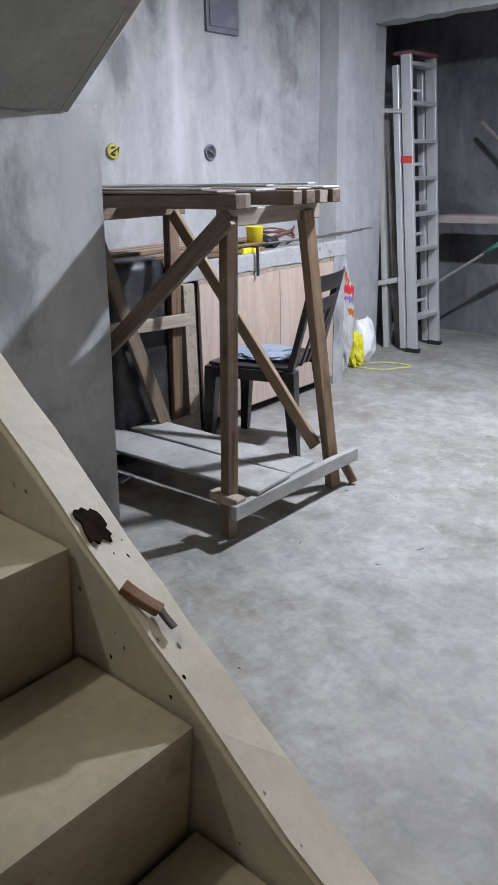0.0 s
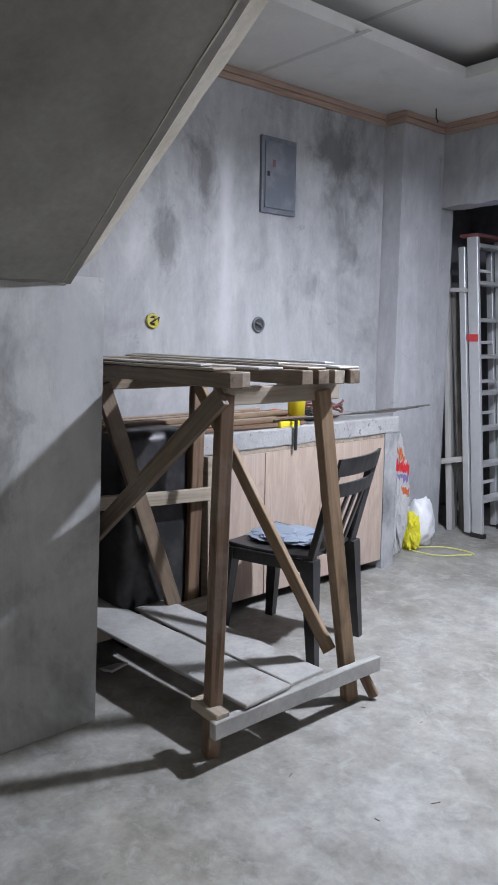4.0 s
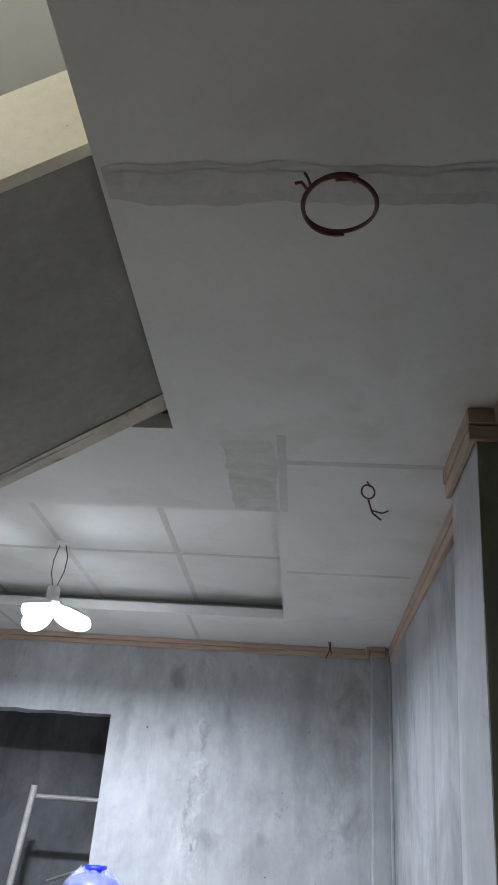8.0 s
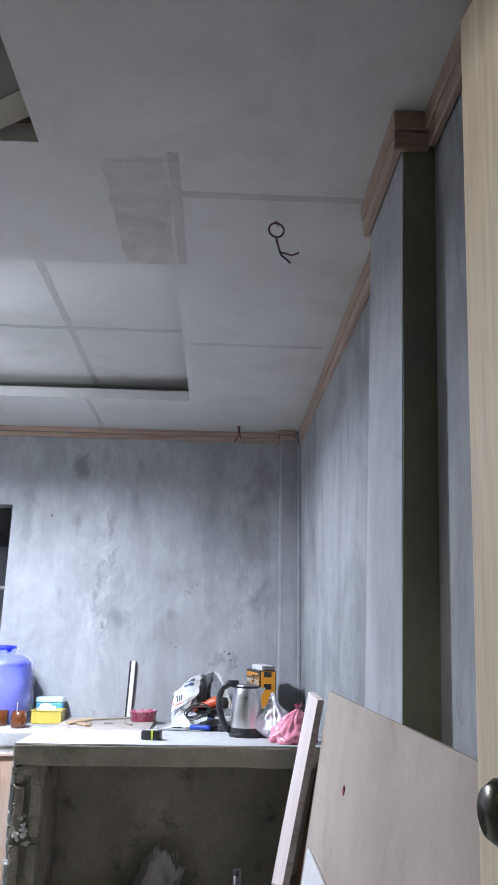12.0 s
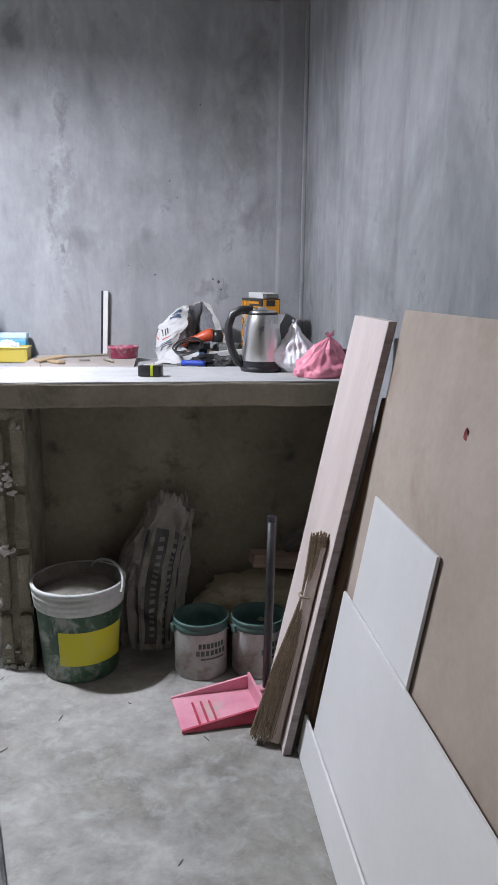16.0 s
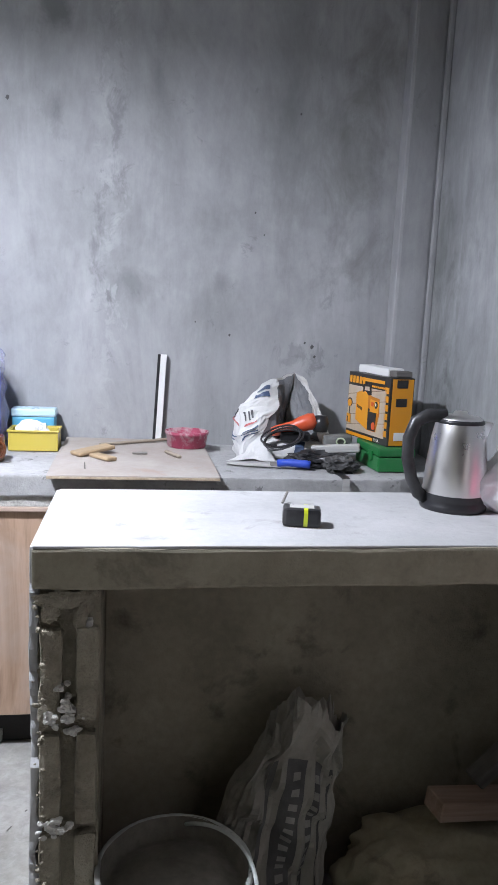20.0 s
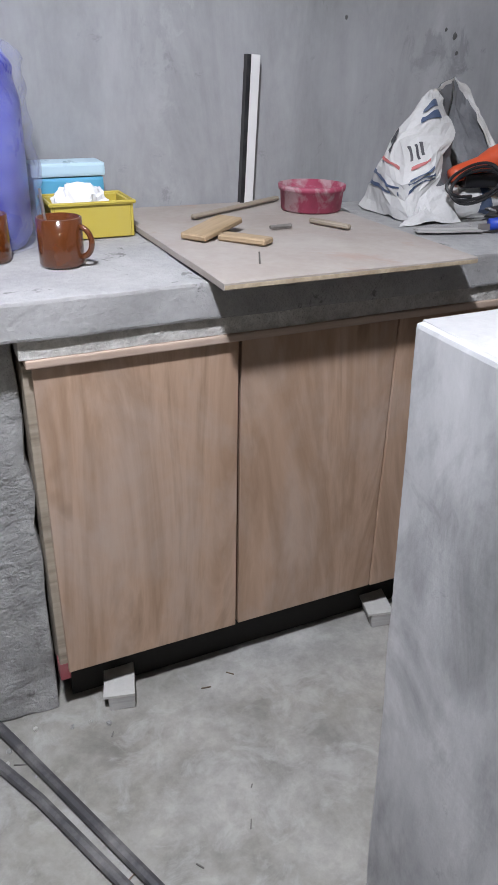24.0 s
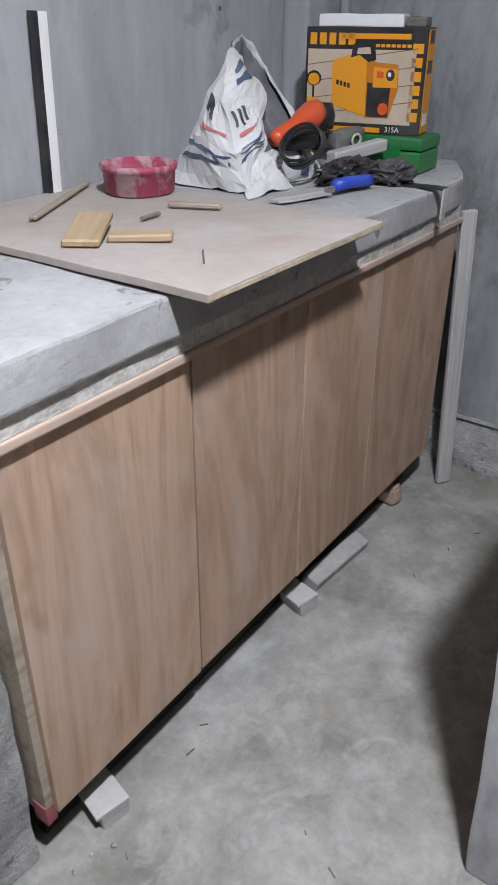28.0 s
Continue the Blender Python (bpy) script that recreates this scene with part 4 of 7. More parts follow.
part("cord", tube([(0.012, 0, 0), (0.04, -0.01, -0.08), (0.034, 0, -0.15), (0.008, 0, -0.235)], 0.0025), M_BWIRE, lampt)
part("rose", lathe([(0.001, -0.012), (0.03, -0.010), (0.036, 0.0)], 20), M_WHITE, lampt)
head = part("socket", lathe([(0.001, -0.23), (0.026, -0.232), (0.032, -0.245), (0.032, -0.29), (0.05, -0.30), (0.055, -0.315), (0.04, -0.33), (0.001, -0.331)], 24), M_WHITE, lampt, smooth=True)
for a in (18, 138, 258):
    bm = bmesh.new()
    bmesh.ops.create_uvsphere(bm, u_segments=20, v_segments=12, radius=1.0)
    for v in bm.verts:
        v.co = Vector((0.100 * v.co.x, 0.062 * v.co.y, 0.050 * v.co.z))
    mm = Matrix.Translation((0, 0, -0.345)) @ Matrix.Rotation(radians(a), 4, "Z") @ Matrix.Translation((0.11, 0, -0.030)) @ Matrix.Rotation(radians(17), 4, "Y")
    leaf_l = part("leaf", bm, M_LIT, head, "glowing oval leaf", mm, smooth=True)
    bm = bmesh.new()
    bmesh.ops.create_uvsphere(bm, u_segments=20, v_segments=12, radius=1.0)
    bmesh.ops.delete(bm, geom=[v for v in bm.verts if v.co.z < 0.35], context="VERTS")
    for v in bm.verts:
        v.co = Vector((0.103 * v.co.x, 0.065 * v.co.y, 0.054 * v.co.z))
    part("leaf_back", bm, M_WHITE, head, m=mm, smooth=True)


def blob(radii, seed, crumple=0.12, scale=4.0, flat=0.0, level=4, folds=0.0):
    """A slack bag or sack: a ball pulled to size and creased."""
    bm = bmesh.new()
    bmesh.ops.create_icosphere(bm, subdivisions=level, radius=1.0)
    rx, ry, rz = radii
    for v in bm.verts:
        n = v.co.normalized()
        k = 1.0 + crumple * noise.noise(n * scale + Vector((seed, 0, 0))) + 0.5 * crumple * noise.noise(n * scale * 2.7 + Vector((0, seed, 0)))
        k -= folds * abs(noise.noise(Vector((n.x * 5, n.y * 5, n.z * 1.2)) + Vector((seed, seed, 0))))
        p = n * k
        p = Vector((math.copysign(abs(p.x) ** 0.8, p.x), math.copysign(abs(p.y) ** 0.8, p.y), p.z))
        v.co = Vector((p.x * rx, p.y * ry, max(p.z, -1 + flat) * rz))
    low = min(v.co.z for v in bm.verts)
    for v in bm.verts:
        v.co.z -= low
    return bm


# ---- work table of rough lumber ----
tb = thing("work_table", (-1.95, 2.35, 0), "rough lumber work table with cross braces and a plank shelf", "table")


def tw(*p):
    return (p[0] + 1.95, p[1] - 2.35, p[2])


def tbeam(name, a, b, w, h, mat=None, label="", roll=0):
    return beam(name, tw(*a), tw(*b), w, h, mat or M_LUMBER, tb, label, roll)


tbeam("leg", (-1.535, 2.045, 0), (-1.525, 2.085, 1.115), 0.050, 0.044, M_LUMBER2)
tbeam("leg", (-1.50, 2.650, 0), (-1.525, 2.485, 1.115), 0.042, 0.052, M_TAN)
tbeam("leg", (-2.34, 2.03, 0), (-2.34, 2.08, 1.115), 0.06, 0.05)
tbeam("leg", (-2.36, 2.57, 0), (-2.355, 2.615, 1.115), 0.05, 0.055, M_LUMBER2)
tbeam("cross_bar", (-1.555, 2.075, 1.108), (-1.545, 2.58, 1.108), 0.035, 0.055, M_PALE)
tbeam("cross_bar", (-2.33, 1.98, 1.105), (-2.33, 2.66, 1.105), 0.04, 0.055)
for i, (y, x1) in enumerate(((2.07, -1.455), (2.115, -1.475), (2.35, -1.452), (2.42, -1.45), (2.485, -1.443), (2.545, -1.432))):
    tbeam("joist", (-2.62, y + 0.01, 1.158), (x1, y, 1.160), 0.05, 0.045, (M_LUMBER, M_PALE, M_LUMBER)[i % 3])
for i, (y0, y1, x1) in enumerate(((2.035, 2.13, -1.53), (2.18, 2.29, -1.50), (2.36, 2.45, -1.47), (2.47, 2.57, -1.44))):
    tbeam("top_board", (-2.72, (y0 + y1) / 2, 1.187), (x1, (y0 + y1) / 2 + 0.006, 1.188), y1 - y0 - 0.006, 0.008, (M_PALE, M_GREYLUM)[i % 2])
for y, x0, x1, lift in ((2.10, -2.66, -1.62, 0.0), (2.40, -2.55, -1.60, 0.002), (2.53, -2.70, -1.52, 0.004)):
    tbeam("top_strip", (x0, y, 1.197 + lift), (x1, y - 0.012, 1.197 + lift), 0.045, 0.007, M_GREYLUM)
tbeam("low_bar", (-1.465, 1.995, 0.128), (-1.455, 2.745, 0.128), 0.028, 0.055, M_CRUST)
tbeam("low_bar", (-2.31, 2.02, 0.13), (-2.31, 2.64, 0.13), 0.03, 0.06, M_PALE)
tbeam("mid_bar", (-2.305, 2.0, 0.655), (-2.305, 2.64, 0.615), 0.025, 0.055, M_PALE)
tbeam("brace", (-1.482, 2.040, 1.118), (-2.36, 2.015, 0.43), 0.026, 0.06, M_LUMBER)
tbeam("brace", (-2.29, 2.565, 1.085), (-1.545, 2.585, 0.185), 0.022, 0.055, M_TAN)
tbeam("brace", (-2.305, 2.125, 1.10), (-2.30, 2.45, 0.16), 0.025, 0.065, M_LUMBER)
tbeam("foot_wedge", (-1.482, 2.688, 0.105), (-1.440, 2.715, 0.012), 0.020, 0.036, M_LUMBER2)
tbeam("foot_block", (-1.60, 2.04, 0.155), (-1.46, 2.035, 0.155), 0.05, 0.035, M_PALE)
tbeam("shelf_plank", (-2.56, 2.155, 0.168), (-1.455, 2.215, 0.168), 0.20, 0.014, M_CRUST)
tbeam("shelf_plank", (-2.50, 2.37, 0.168), (-1.47, 2.40, 0.168), 0.16, 0.014, M_CRUST)

# ---- black plastic chair ----
ch = thing("plastic_chair", (-2.02, 2.855, 0), "black moulded plastic chair with an open slatted back", "chair", rz=16)
bm = box(-0.20, 0.19, -0.20, 0.20, 0.425, 0.44, 0.006)
bmesh.ops.subdivide_edges(bm, edges=bm.edges[:], cuts=5, use_grid_fill=True)
for v in bm.verts:
    r = (v.co.x / 0.2) ** 2 + (v.co.y / 0.2) ** 2
    v.co.z += 0.008 * r - 0.006
part("seat", bm, M_BLACK, ch, smooth=False)
part("apron", box(-0.205, -0.19, -0.19, 0.19, 0.375, 0.428, 0.005), M_BLACK, ch)
for s in (-1, 1):
    part("side_rail", box(-0.19, 0.19, s * 0.20 - 0.008, s * 0.20 + 0.008, 0.38, 0.43, 0.004), M_BLACK, ch)
for sx, sy in ((-1, -1), (-1, 1), (1, -1), (1, 1)):
    bm = bmesh.new()
    rings = []
    for z, w in ((0.0, 0.018), (0.22, 0.023), (0.40, 0.030), (0.43, 0.030)):
        cx, cy = sx * (0.185 + 0.035 * (1 - z / 0.43)), sy * (0.182 + 0.02 * (1 - z / 0.43))
        rings.append([bm.verts.new((cx + a * w, cy + b * w, z)) for a, b in ((-1, -1), (1, -1), (1, 1), (-1, 1))])
    for a, b in zip(rings, rings[1:]):
        for i in range(4):
            bm.faces.new((a[i], a[(i + 1) % 4], b[(i + 1) % 4], b[i]))
    bm.faces.new(rings[0][::-1])
    bm.faces.new(rings[-1])
    part("leg", bm, M_BLACK, ch)
for s in (-1, 1):
    beam("back_post", (0.185, s * 0.175, 0.42), (0.285, s * 0.165, 0.80), 0.046, 0.026, M_BLACK, ch, wobble=0)


def back_slat(z0, z1, n=9):
    bm = bmesh.new()
    rows = []
    for i in range(n):
        y = -0.185 + 0.37 * i / (n - 1)
        c = 0.03 * (1 - (y / 0.185) ** 2)
        rows.append([bm.verts.new((0.19 + 0.26 * (z - 0.42) + c + d, y, z)) for z, d in ((z0, 0), (z1, 0), (z1, 0.012), (z0, 0.012))])
    for a, b in zip(rows, rows[1:]):
        for i in range(4):
            bm.faces.new((a[i], a[(i + 1) % 4], b[(i + 1) % 4], b[i]))
    bm.faces.new(rows[0][::-1])
    bm.faces.new(rows[-1])
    bmesh.ops.recalc_face_normals(bm, faces=bm.faces[:])
    return bm


part("back_slat", back_slat(0.765, 0.835), M_BLACK, ch)
part("back_slat", back_slat(0.68, 0.735), M_BLACK, ch)
for y in (-0.07, 0.0, 0.07):
    beam("spindle", (0.195, y, 0.43), (0.29, y, 0.70), 0.025, 0.010, M_BLACK, ch, wobble=0)
part("cushion", blob((0.15, 0.14, 0.020), 3.0, 0.45, 2.4, level=4, folds=0.35), plain("grey_blue_cloth", (0.20, 0.24, 0.30), 0.9), ch, "folded grey-blue cloth on the seat", Matrix.Translation((-0.02, 0, 0.437)))

# ---- black upright crate under the west counter end ----
cr = thing("black_crate", (-2.50, 2.42, 0), "tall black plastic tub with rounded corners", "tub")
bm = box(-0.14, 0.14, -0.18, 0.16, 0.02, 0.90, 0.05)
part("shell", bm, M_BLACK, cr, smooth=True)
part("base", box(-0.12, 0.12, -0.16, 0.14, 0.0, 0.03), M_BLACK, cr)

# ---- electric boxes on the west wall ----
M_PANEL = plain("grey_enamel", (0.135, 0.15, 0.18), 0.5, dust=0.35)
pb = thing("breaker_panel", (-2.80, 3.47, 2.105), "grey metal breaker panel set in the plaster", "panel")
part("frame", box(-0.012, 0.006, -0.122, 0.122, -0.19, 0.19, 0.003), M_PANEL, pb)
lid = part("door", box(0.006, 0.014, -0.103, 0.103, -0.165, 0.165, 0.003), M_PANEL, pb)
part("latch", box(0.014, 0.022, -0.092, -0.078, -0.01, 0.014, 0.002), M_BLACK, lid)
part("label_plate", box(0.0142, 0.0155, -0.055, -0.035, 0.04, 0.075), plain("faded_maroon_paper", (0.17, 0.09, 0.10), 0.7), lid, "small faded sticker")
M_YEL = plain("yellow_plastic", (0.75, 0.62, 0.02), 0.4, dust=0.1)
M_YELD = plain("dusty_yellow_plastic", (0.48, 0.42, 0.04), 0.5, dust=0.4)
M_HOLE = plain("dark_box_hole", (0.02, 0.02, 0.02), 0.8)
jb = thing("junction_box", (-2.806, 2.687, 1.348), "round yellow junction box with loose wires in the wall", "junction box")
part("ring", tube([(0.004, 0.030 * math.cos(a), 0.028 * math.sin(a)) for a in np.linspace(0, 2 * math.pi, 25)[:-1]], 0.007, 6, True), M_YELD, jb)
part("cup", lathe([(0.0, 0.0), (0.036, 0.001)], 20), M_HOLE, jb, m=Matrix.Rotation(radians(90), 4, "Y"))
part("strap", box(0.002, 0.009, -0.030, 0.008, -0.010, 0.012, 0.004), M_YELD, jb)
part("strap", box(0.002, 0.012, 0.006, 0.024, -0.024, 0.020, 0.005), M_YELD, jb)
part("wire", tube([(0.004, -0.02, -0.012), (0.022, 0.0, 0.004), (0.016, 0.026, 0.016), (0.004, 0.02, -0.018)], 0.004, 6), M_BWIRE, jb)
jb = thing("junction_box", (-2.806, 3.348, 1.343), "dark round wiring hole with a grey rim in the wall", "junction box")
part("rim", tube([(0.003, 0.036 * math.cos(a), 0.036 * math.sin(a)) for a in np.linspace(0, 2 * math.pi, 25)[:-1]], 0.006, 6, True), M_PANEL, jb)
part("cup", lathe([(0.0, 0.0), (0.035, 0.001)], 20), M_HOLE, jb, m=Matrix.Rotation(radians(90), 4, "Y"))
part("wire", tube([(0.002, -0.02, 0.012), (0.016, 0, 0.0), (0.004, 0.022, -0.016)], 0.004), M_PANEL, jb)

# ---- aluminium ladder ----
ld = thing("step_ladder", (-2.42, 5.10, 0), "folded aluminium step ladder with a red tag, leaning upright", "ladder")
LT = (-0.155, 1.93)


def rail(name, y, w0, dx, h):
    beam(name, (dx, y, 0.02), (dx + LT[0], y, h), 0.028, w0, M_ALU, ld, wobble=0)


for y in (-0.155, 0.165):
    rail("rail", y, 0.075, 0.0, 1.92)
    rail("rear_rail", y, 0.045, -0.075, 1.86)
    part("foot", box(-0.05, 0.05, y - 0.02, y + 0.02, 0.0, 0.03, 0.004), M_BLACK, ld)
for k in range(8):
    z = 0.24 + 0.232 * k
    x = LT[0] * z / LT[1]
    part("step", box(x - 0.045, x + 0.04, -0.142, 0.152, z - 0.012, z + 0.012, 0.003), M_ALU, ld)
    if k % 2 == 0:
        part("rear_rung", box(x - 0.085, x - 0.07, -0.142, 0.152, z + 0.08, z + 0.10, 0.003), M_ALU, ld)
part("cap", box(LT[0] - 0.09, LT[0] + 0.045, -0.172, 0.182, 1.915, 1.938, 0.006), plain("dull_red_plastic", (0.16, 0.05, 0.05), 0.5), ld, "dull red plastic cap")
part("tag", box(-0.150, -0.070, -0.1735, -0.170, 1.265, 1.31), M_RED, ld, "red tag", Matrix.Translation((-0.0, 0, 0)))
part("bracket", box(-0.01, 0.01, -0.1, 0.1, 1.0, 1.02), M_ALU, ld, m=Matrix.Translation((-0.09, 0, 0)))

# ---- old lumber, scaffold and plank in the dark space ----
for i, (a, b, w, h, mt) in enumerate((((-2.76, 4.94, 0.0), (-2.80, 4.93, 1.63), 0.04, 0.05, M_DARKLUM), ((-2.66, 4.99, 0.0), (-2.76, 4.95, 1.70), 0.075, 0.04, M_GREYLUM),
                                      ((-2.60, 5.06, 0.0), (-2.74, 5.02, 1.60), 0.06, 0.04, M_DARKLUM), ((-2.72, 5.10, 0.0), (-2.84, 5.16, 1.40), 0.05, 0.05, M_GREYLUM))):
    ob = tagged(beam("lumber_length", a, b, w, h, mt), "old cement-stained length of lumber leaning upright", "lumber", "leaning lumber")
ob = tagged(beam("lumber_offcut", (-2.74, 4.90, 0.46), (-2.56, 4.98, 0.50), 0.03, 0.035, M_GREYLUM), "short grey stick caught between the leaning lumber", "lumber")
ob = tagged(beam("lumber_offcut", (-2.78, 4.90, 1.60), (-2.58, 4.93, 1.585), 0.02, 0.025, M_GREYLUM), "short grey stick laid across the leaning lumber", "lumber")
sc = thing("steel_scaffold", (-1.5, 5.02, 0), "grey steel scaffold frame with cross braces", "scaffold")
M_GPIPE = surface("galvanised_pipe", (0.28, 0.27, 0.255), (0.46, 0.45, 0.43), 9.0, 60, 0.3, 0.6, 0.3, 0.3)
part("post", tube([(-0.052, 0, 0), (0.085, -0.06, 1.66)], 0.021, 12), M_GPIPE, sc)
part("post", tube([(0.80, 0.02, 0), (0.86, -0.04, 1.66)], 0.021, 12), M_GPIPE, sc)
for z, x0, x1 in ((0.485, -0.01, 0.83), (1.60, 0.08, 0.86), (1.20, 0.6, 0.85)):
    part("rung", tube([(x0, -0.03, z), (x1, -0.03, z)], 0.016, 10), M_GPIPE if z < 1 else M_RUST, sc)
part("brace", tube([(-0.02, 0.42, 0.86), (-0.80, 0.50, 1.52)], 0.014, 8), M_RUST, sc)
part("brace", tube([(0.02, 0.40, 0.86), (0.75, 0.46, 1.24)], 0.012, 8), M_RUST, sc)
part("brace", tube([(0.10, 0.50, 1.12), (0.75, 0.52, 1.36)], 0.010, 8), M_RUST, sc)
part("low_brace", tube([(0.0, 0.3, 0.14), (0.8, 0.3, 0.16)], 0.012, 8), M_RUST, sc)
for dx, dy in ((0.75, 0.46),):
    part("rear_post", tube([(dx, dy + 0.02, 0), (dx, dy + 0.02, 1.58)], 0.016, 10), M_RUST, sc)
ob = tagged(beam("scaffold_plank", (-2.50, 5.44, 0.885), (-0.60, 5.44, 0.895), 0.20, 0.055, M_GRIMY), "grimy pinkish plank laid across the scaffold", "plank")
gs = thing("green_handled_tool", (-2.38, 5.30, 0.48), "thin grey tool with a green plastic grip propped on the lumber", "tool")
part("shaft", tube([(-0.06, 0.0, -0.03), (0.30, 0.0, 0.205)], 0.009, 8), M_GPIPE, gs)
part("grip", tube([(0.28, 0.0, 0.192), (0.36, 0.0, 0.245), (0.44, 0.0, 0.288)], 0.019, 10), plain("dull_green_plastic", (0.03, 0.15, 0.10), 0.55, dust=0.35), gs, "dull green grip", smooth=True)

# ---- sacks by the west counter ----
sk = thing("printed_sack", (-2.565, 4.225, 0), "white woven sack with a red and orange print, folded upright", "sack")
M_WSACK = surface("white_woven_sack", (0.44, 0.445, 0.45), (0.62, 0.62, 0.615), 7.0, 140, 0.18, 0.55, 0.25)


def patch_of(bm, keep, out=0.002):
    """The part of a crumpled body that a print covers, lifted a little off it."""
    bm.normal_update()
    bmesh.ops.delete(bm, geom=[f for f in bm.faces if not keep(f.calc_center_median())], context="FACES")
    for v in bm.verts:
        v.co += v.normal * out
    return bm


def folded_sack():
    return blob((0.088, 0.088, 0.37), 2.0, 0.24, 3.0, 0.12, level=5, folds=0.26)


part("body", folded_sack(), M_WSACK, sk)
M_BLUEGREY = plain("violet_print", (0.20, 0.16, 0.34), 0.5, dust=0.3)
M_ORANGE = plain("orange_print", (0.50, 0.12, 0.03), 0.5, dust=0.45)
for z, h, y0, y1, mt in ((0.455, 0.03, -0.06, 0.03, M_BLUEGREY), (0.50, 0.06, -0.07, 0.05, M_RED), (0.585, 0.05, -0.05, 0.02, M_ORANGE), (0.37, 0.045, -0.03, 0.05, M_ORANGE)):
    def on_print(c):
        edge = 0.022 * noise.noise(c * 26)
        return c.x > 0 and y0 < c.y + edge < y1 and z < c.z + 0.35 * c.y + edge < z + h
    part("print", patch_of(folded_sack(), on_print), mt, sk)
M_CLEAR = plain("thin_white_film", (0.86, 0.87, 0.90), 0.28, dust=0.0, alpha=0.93, relief=0.15)
M_YELBAG = plain("yellow_film", (0.72, 0.66, 0.04), 0.3, dust=0.05)
wb = thing("plastic_bag", (-2.55, 4.49, 0), "crumpled white plastic shopping bag standing on the floor", "bag")
part("body", blob((0.085, 0.09, 0.165), 8.0, 0.22, 2.0, 0.15, folds=0.16), M_CLEAR, wb, smooth=True)
yb = thing("plastic_bag", (-2.535, 4.37, 0), "crumpled yellow plastic bag on the floor", "bag")
part("body", blob((0.06, 0.055, 0.12), 5.0, 0.35, 2.6, 0.15, folds=0.25), M_YELBAG, yb)
hs = thing("hose_loop", (-2.36, 4.47, 0), "loop of thin yellow hose lying on the floor", "hose")
part("hose", tube([(-0.14 + 0.26 * math.cos(a) * 0.62 + 0.02 * math.sin(3 * a), 0.10 * math.sin(a) + 0.07 * math.cos(a), 0.006) for a in np.linspace(0.3, 2 * math.pi + 0.1, 40)], 0.005, 6), plain("yellow_hose", (0.62, 0.60, 0.22), 0.4), hs, m=Matrix.Translation((0.12, 0, 0)))

# ---- clutter on the west counter ----
random.seed(4)
for i in range(22):
    layer, k = divmod(i, 8)
    y0, y1 = 2.20 + 0.10 * random.random(), 3.00 + 0.45 * random.random()
    x = -2.76 + 0.040 * k + 0.012 * layer
    z = 0.862 + 0.021 * layer
    tagged(beam("wood_batten", (x, y0, z), (x + 0.05 * random.random(), y1, z + 0.002), 0.034, 0.019, (M_TRIM, M_TAN, M_PALE, M_LUMBER2)[i % 4], wobble=0.001), "thin reddish wood batten lying on the counter", "batten", "battens on the counter")
for i in range(4):
    tagged(part("steel_rod", tube([(-2.62 + 0.05 * i, 3.5 - 0.05 * i, 0.862 + 0.006 * i), (-2.50 + 0.04 * i, 4.14 + 0.05 * i, 0.868 + 0.012 * i)], 0.005, 6), M_RUST), "rusty reinforcing rod lying over the counter end", "rod", "rods on the counter")
cup = thing("yellow_cup", (-2.50, 3.34, 0.85), "bright yellow plastic cup on the counter", "cup")
part("body", lathe([(0.0, 0.004), (0.038, 0.0), (0.046, 0.12), (0.049, 0.124), (0.043, 0.12), (0.035, 0.01), (0.0, 0.012)], 24), M_YEL, cup, smooth=True)
gun = thing("yellow_clamp", (-2.43, 3.22, 0.85), "yellow and black trigger tool lying on the counter edge", "tool")
part("body", box(-0.02, 0.02, -0.07, 0.06, 0.0, 0.03, 0.008), M_YEL, gun)
part("bar", box(-0.008, 0.008, -0.10, 0.24, 0.03, 0.038, 0.002), M_BLACK, gun)
part("jaw", box(0.046, 0.058, -0.008, 0.006, -0.11, 0.034, 0.003), M_BLACK, gun)
part("arm", box(0.0, 0.058, -0.008, 0.006, 0.030, 0.040, 0.003), M_BLACK, gun)
cw = thing("cable_coil", (-2.58, 3.62, 0.85), "heap of red-brown cable and hand tools on the counter", "cable")
part("cable", tube([(0.07 * math.cos(a) * (1 + 0.1 * math.sin(2.3 * a)), 0.13 * math.sin(a), 0.01 + 0.055 * abs(math.sin(a * 0.7)) + 0.0015 * a) for a in np.linspace(0, 20, 110)], 0.006, 6), plain("red_brown_cable", (0.13, 0.045, 0.035), 0.5, dust=0.25), cw)
part("handle", tube([(-0.06, -0.40, 0.03), (-0.02, -0.34, 0.05), (0.02, -0.29, 0.04)], 0.022, 10), M_ORANGE, cw, "orange tool grip", smooth=True)
part("pliers", tube([(0.05, -0.36, 0.02), (0.06, -0.26, 0.035), (0.03, -0.18, 0.04)], 0.010, 8), M_RED, cw, "red tool grip", smooth=True)
part("black_tool", blob((0.07, 0.05, 0.035), 12.0, 0.4, 3.0, 0.2, level=3, folds=0.2), M_BLACK, cw, m=Matrix.Translation((0.03, -0.12, 0)))
pd = thing("tile_scrap", (-2.25, 2.13, 0), "broken white ceramic tile corner lying on the floor", "tile")
bm = bmesh.new()
tri = [[bm.verts.new((x, y, z)) for x, y in ((-0.045, -0.05), (0.055, -0.04), (0.012, 0.055), (-0.03, 0.03))] for z in (0.0, 0.009)]
bm.faces.new(tri[0][::-1])
bm.faces.new(tri[1])
for i in range(4):
    bm.faces.new((tri[0][i], tri[0][(i + 1) % 4], tri[1][(i + 1) % 4], tri[1][i]))
part("tile", bm, M_WHITE, pd, m=Matrix.Rotation(radians(-14), 4, "Y"))

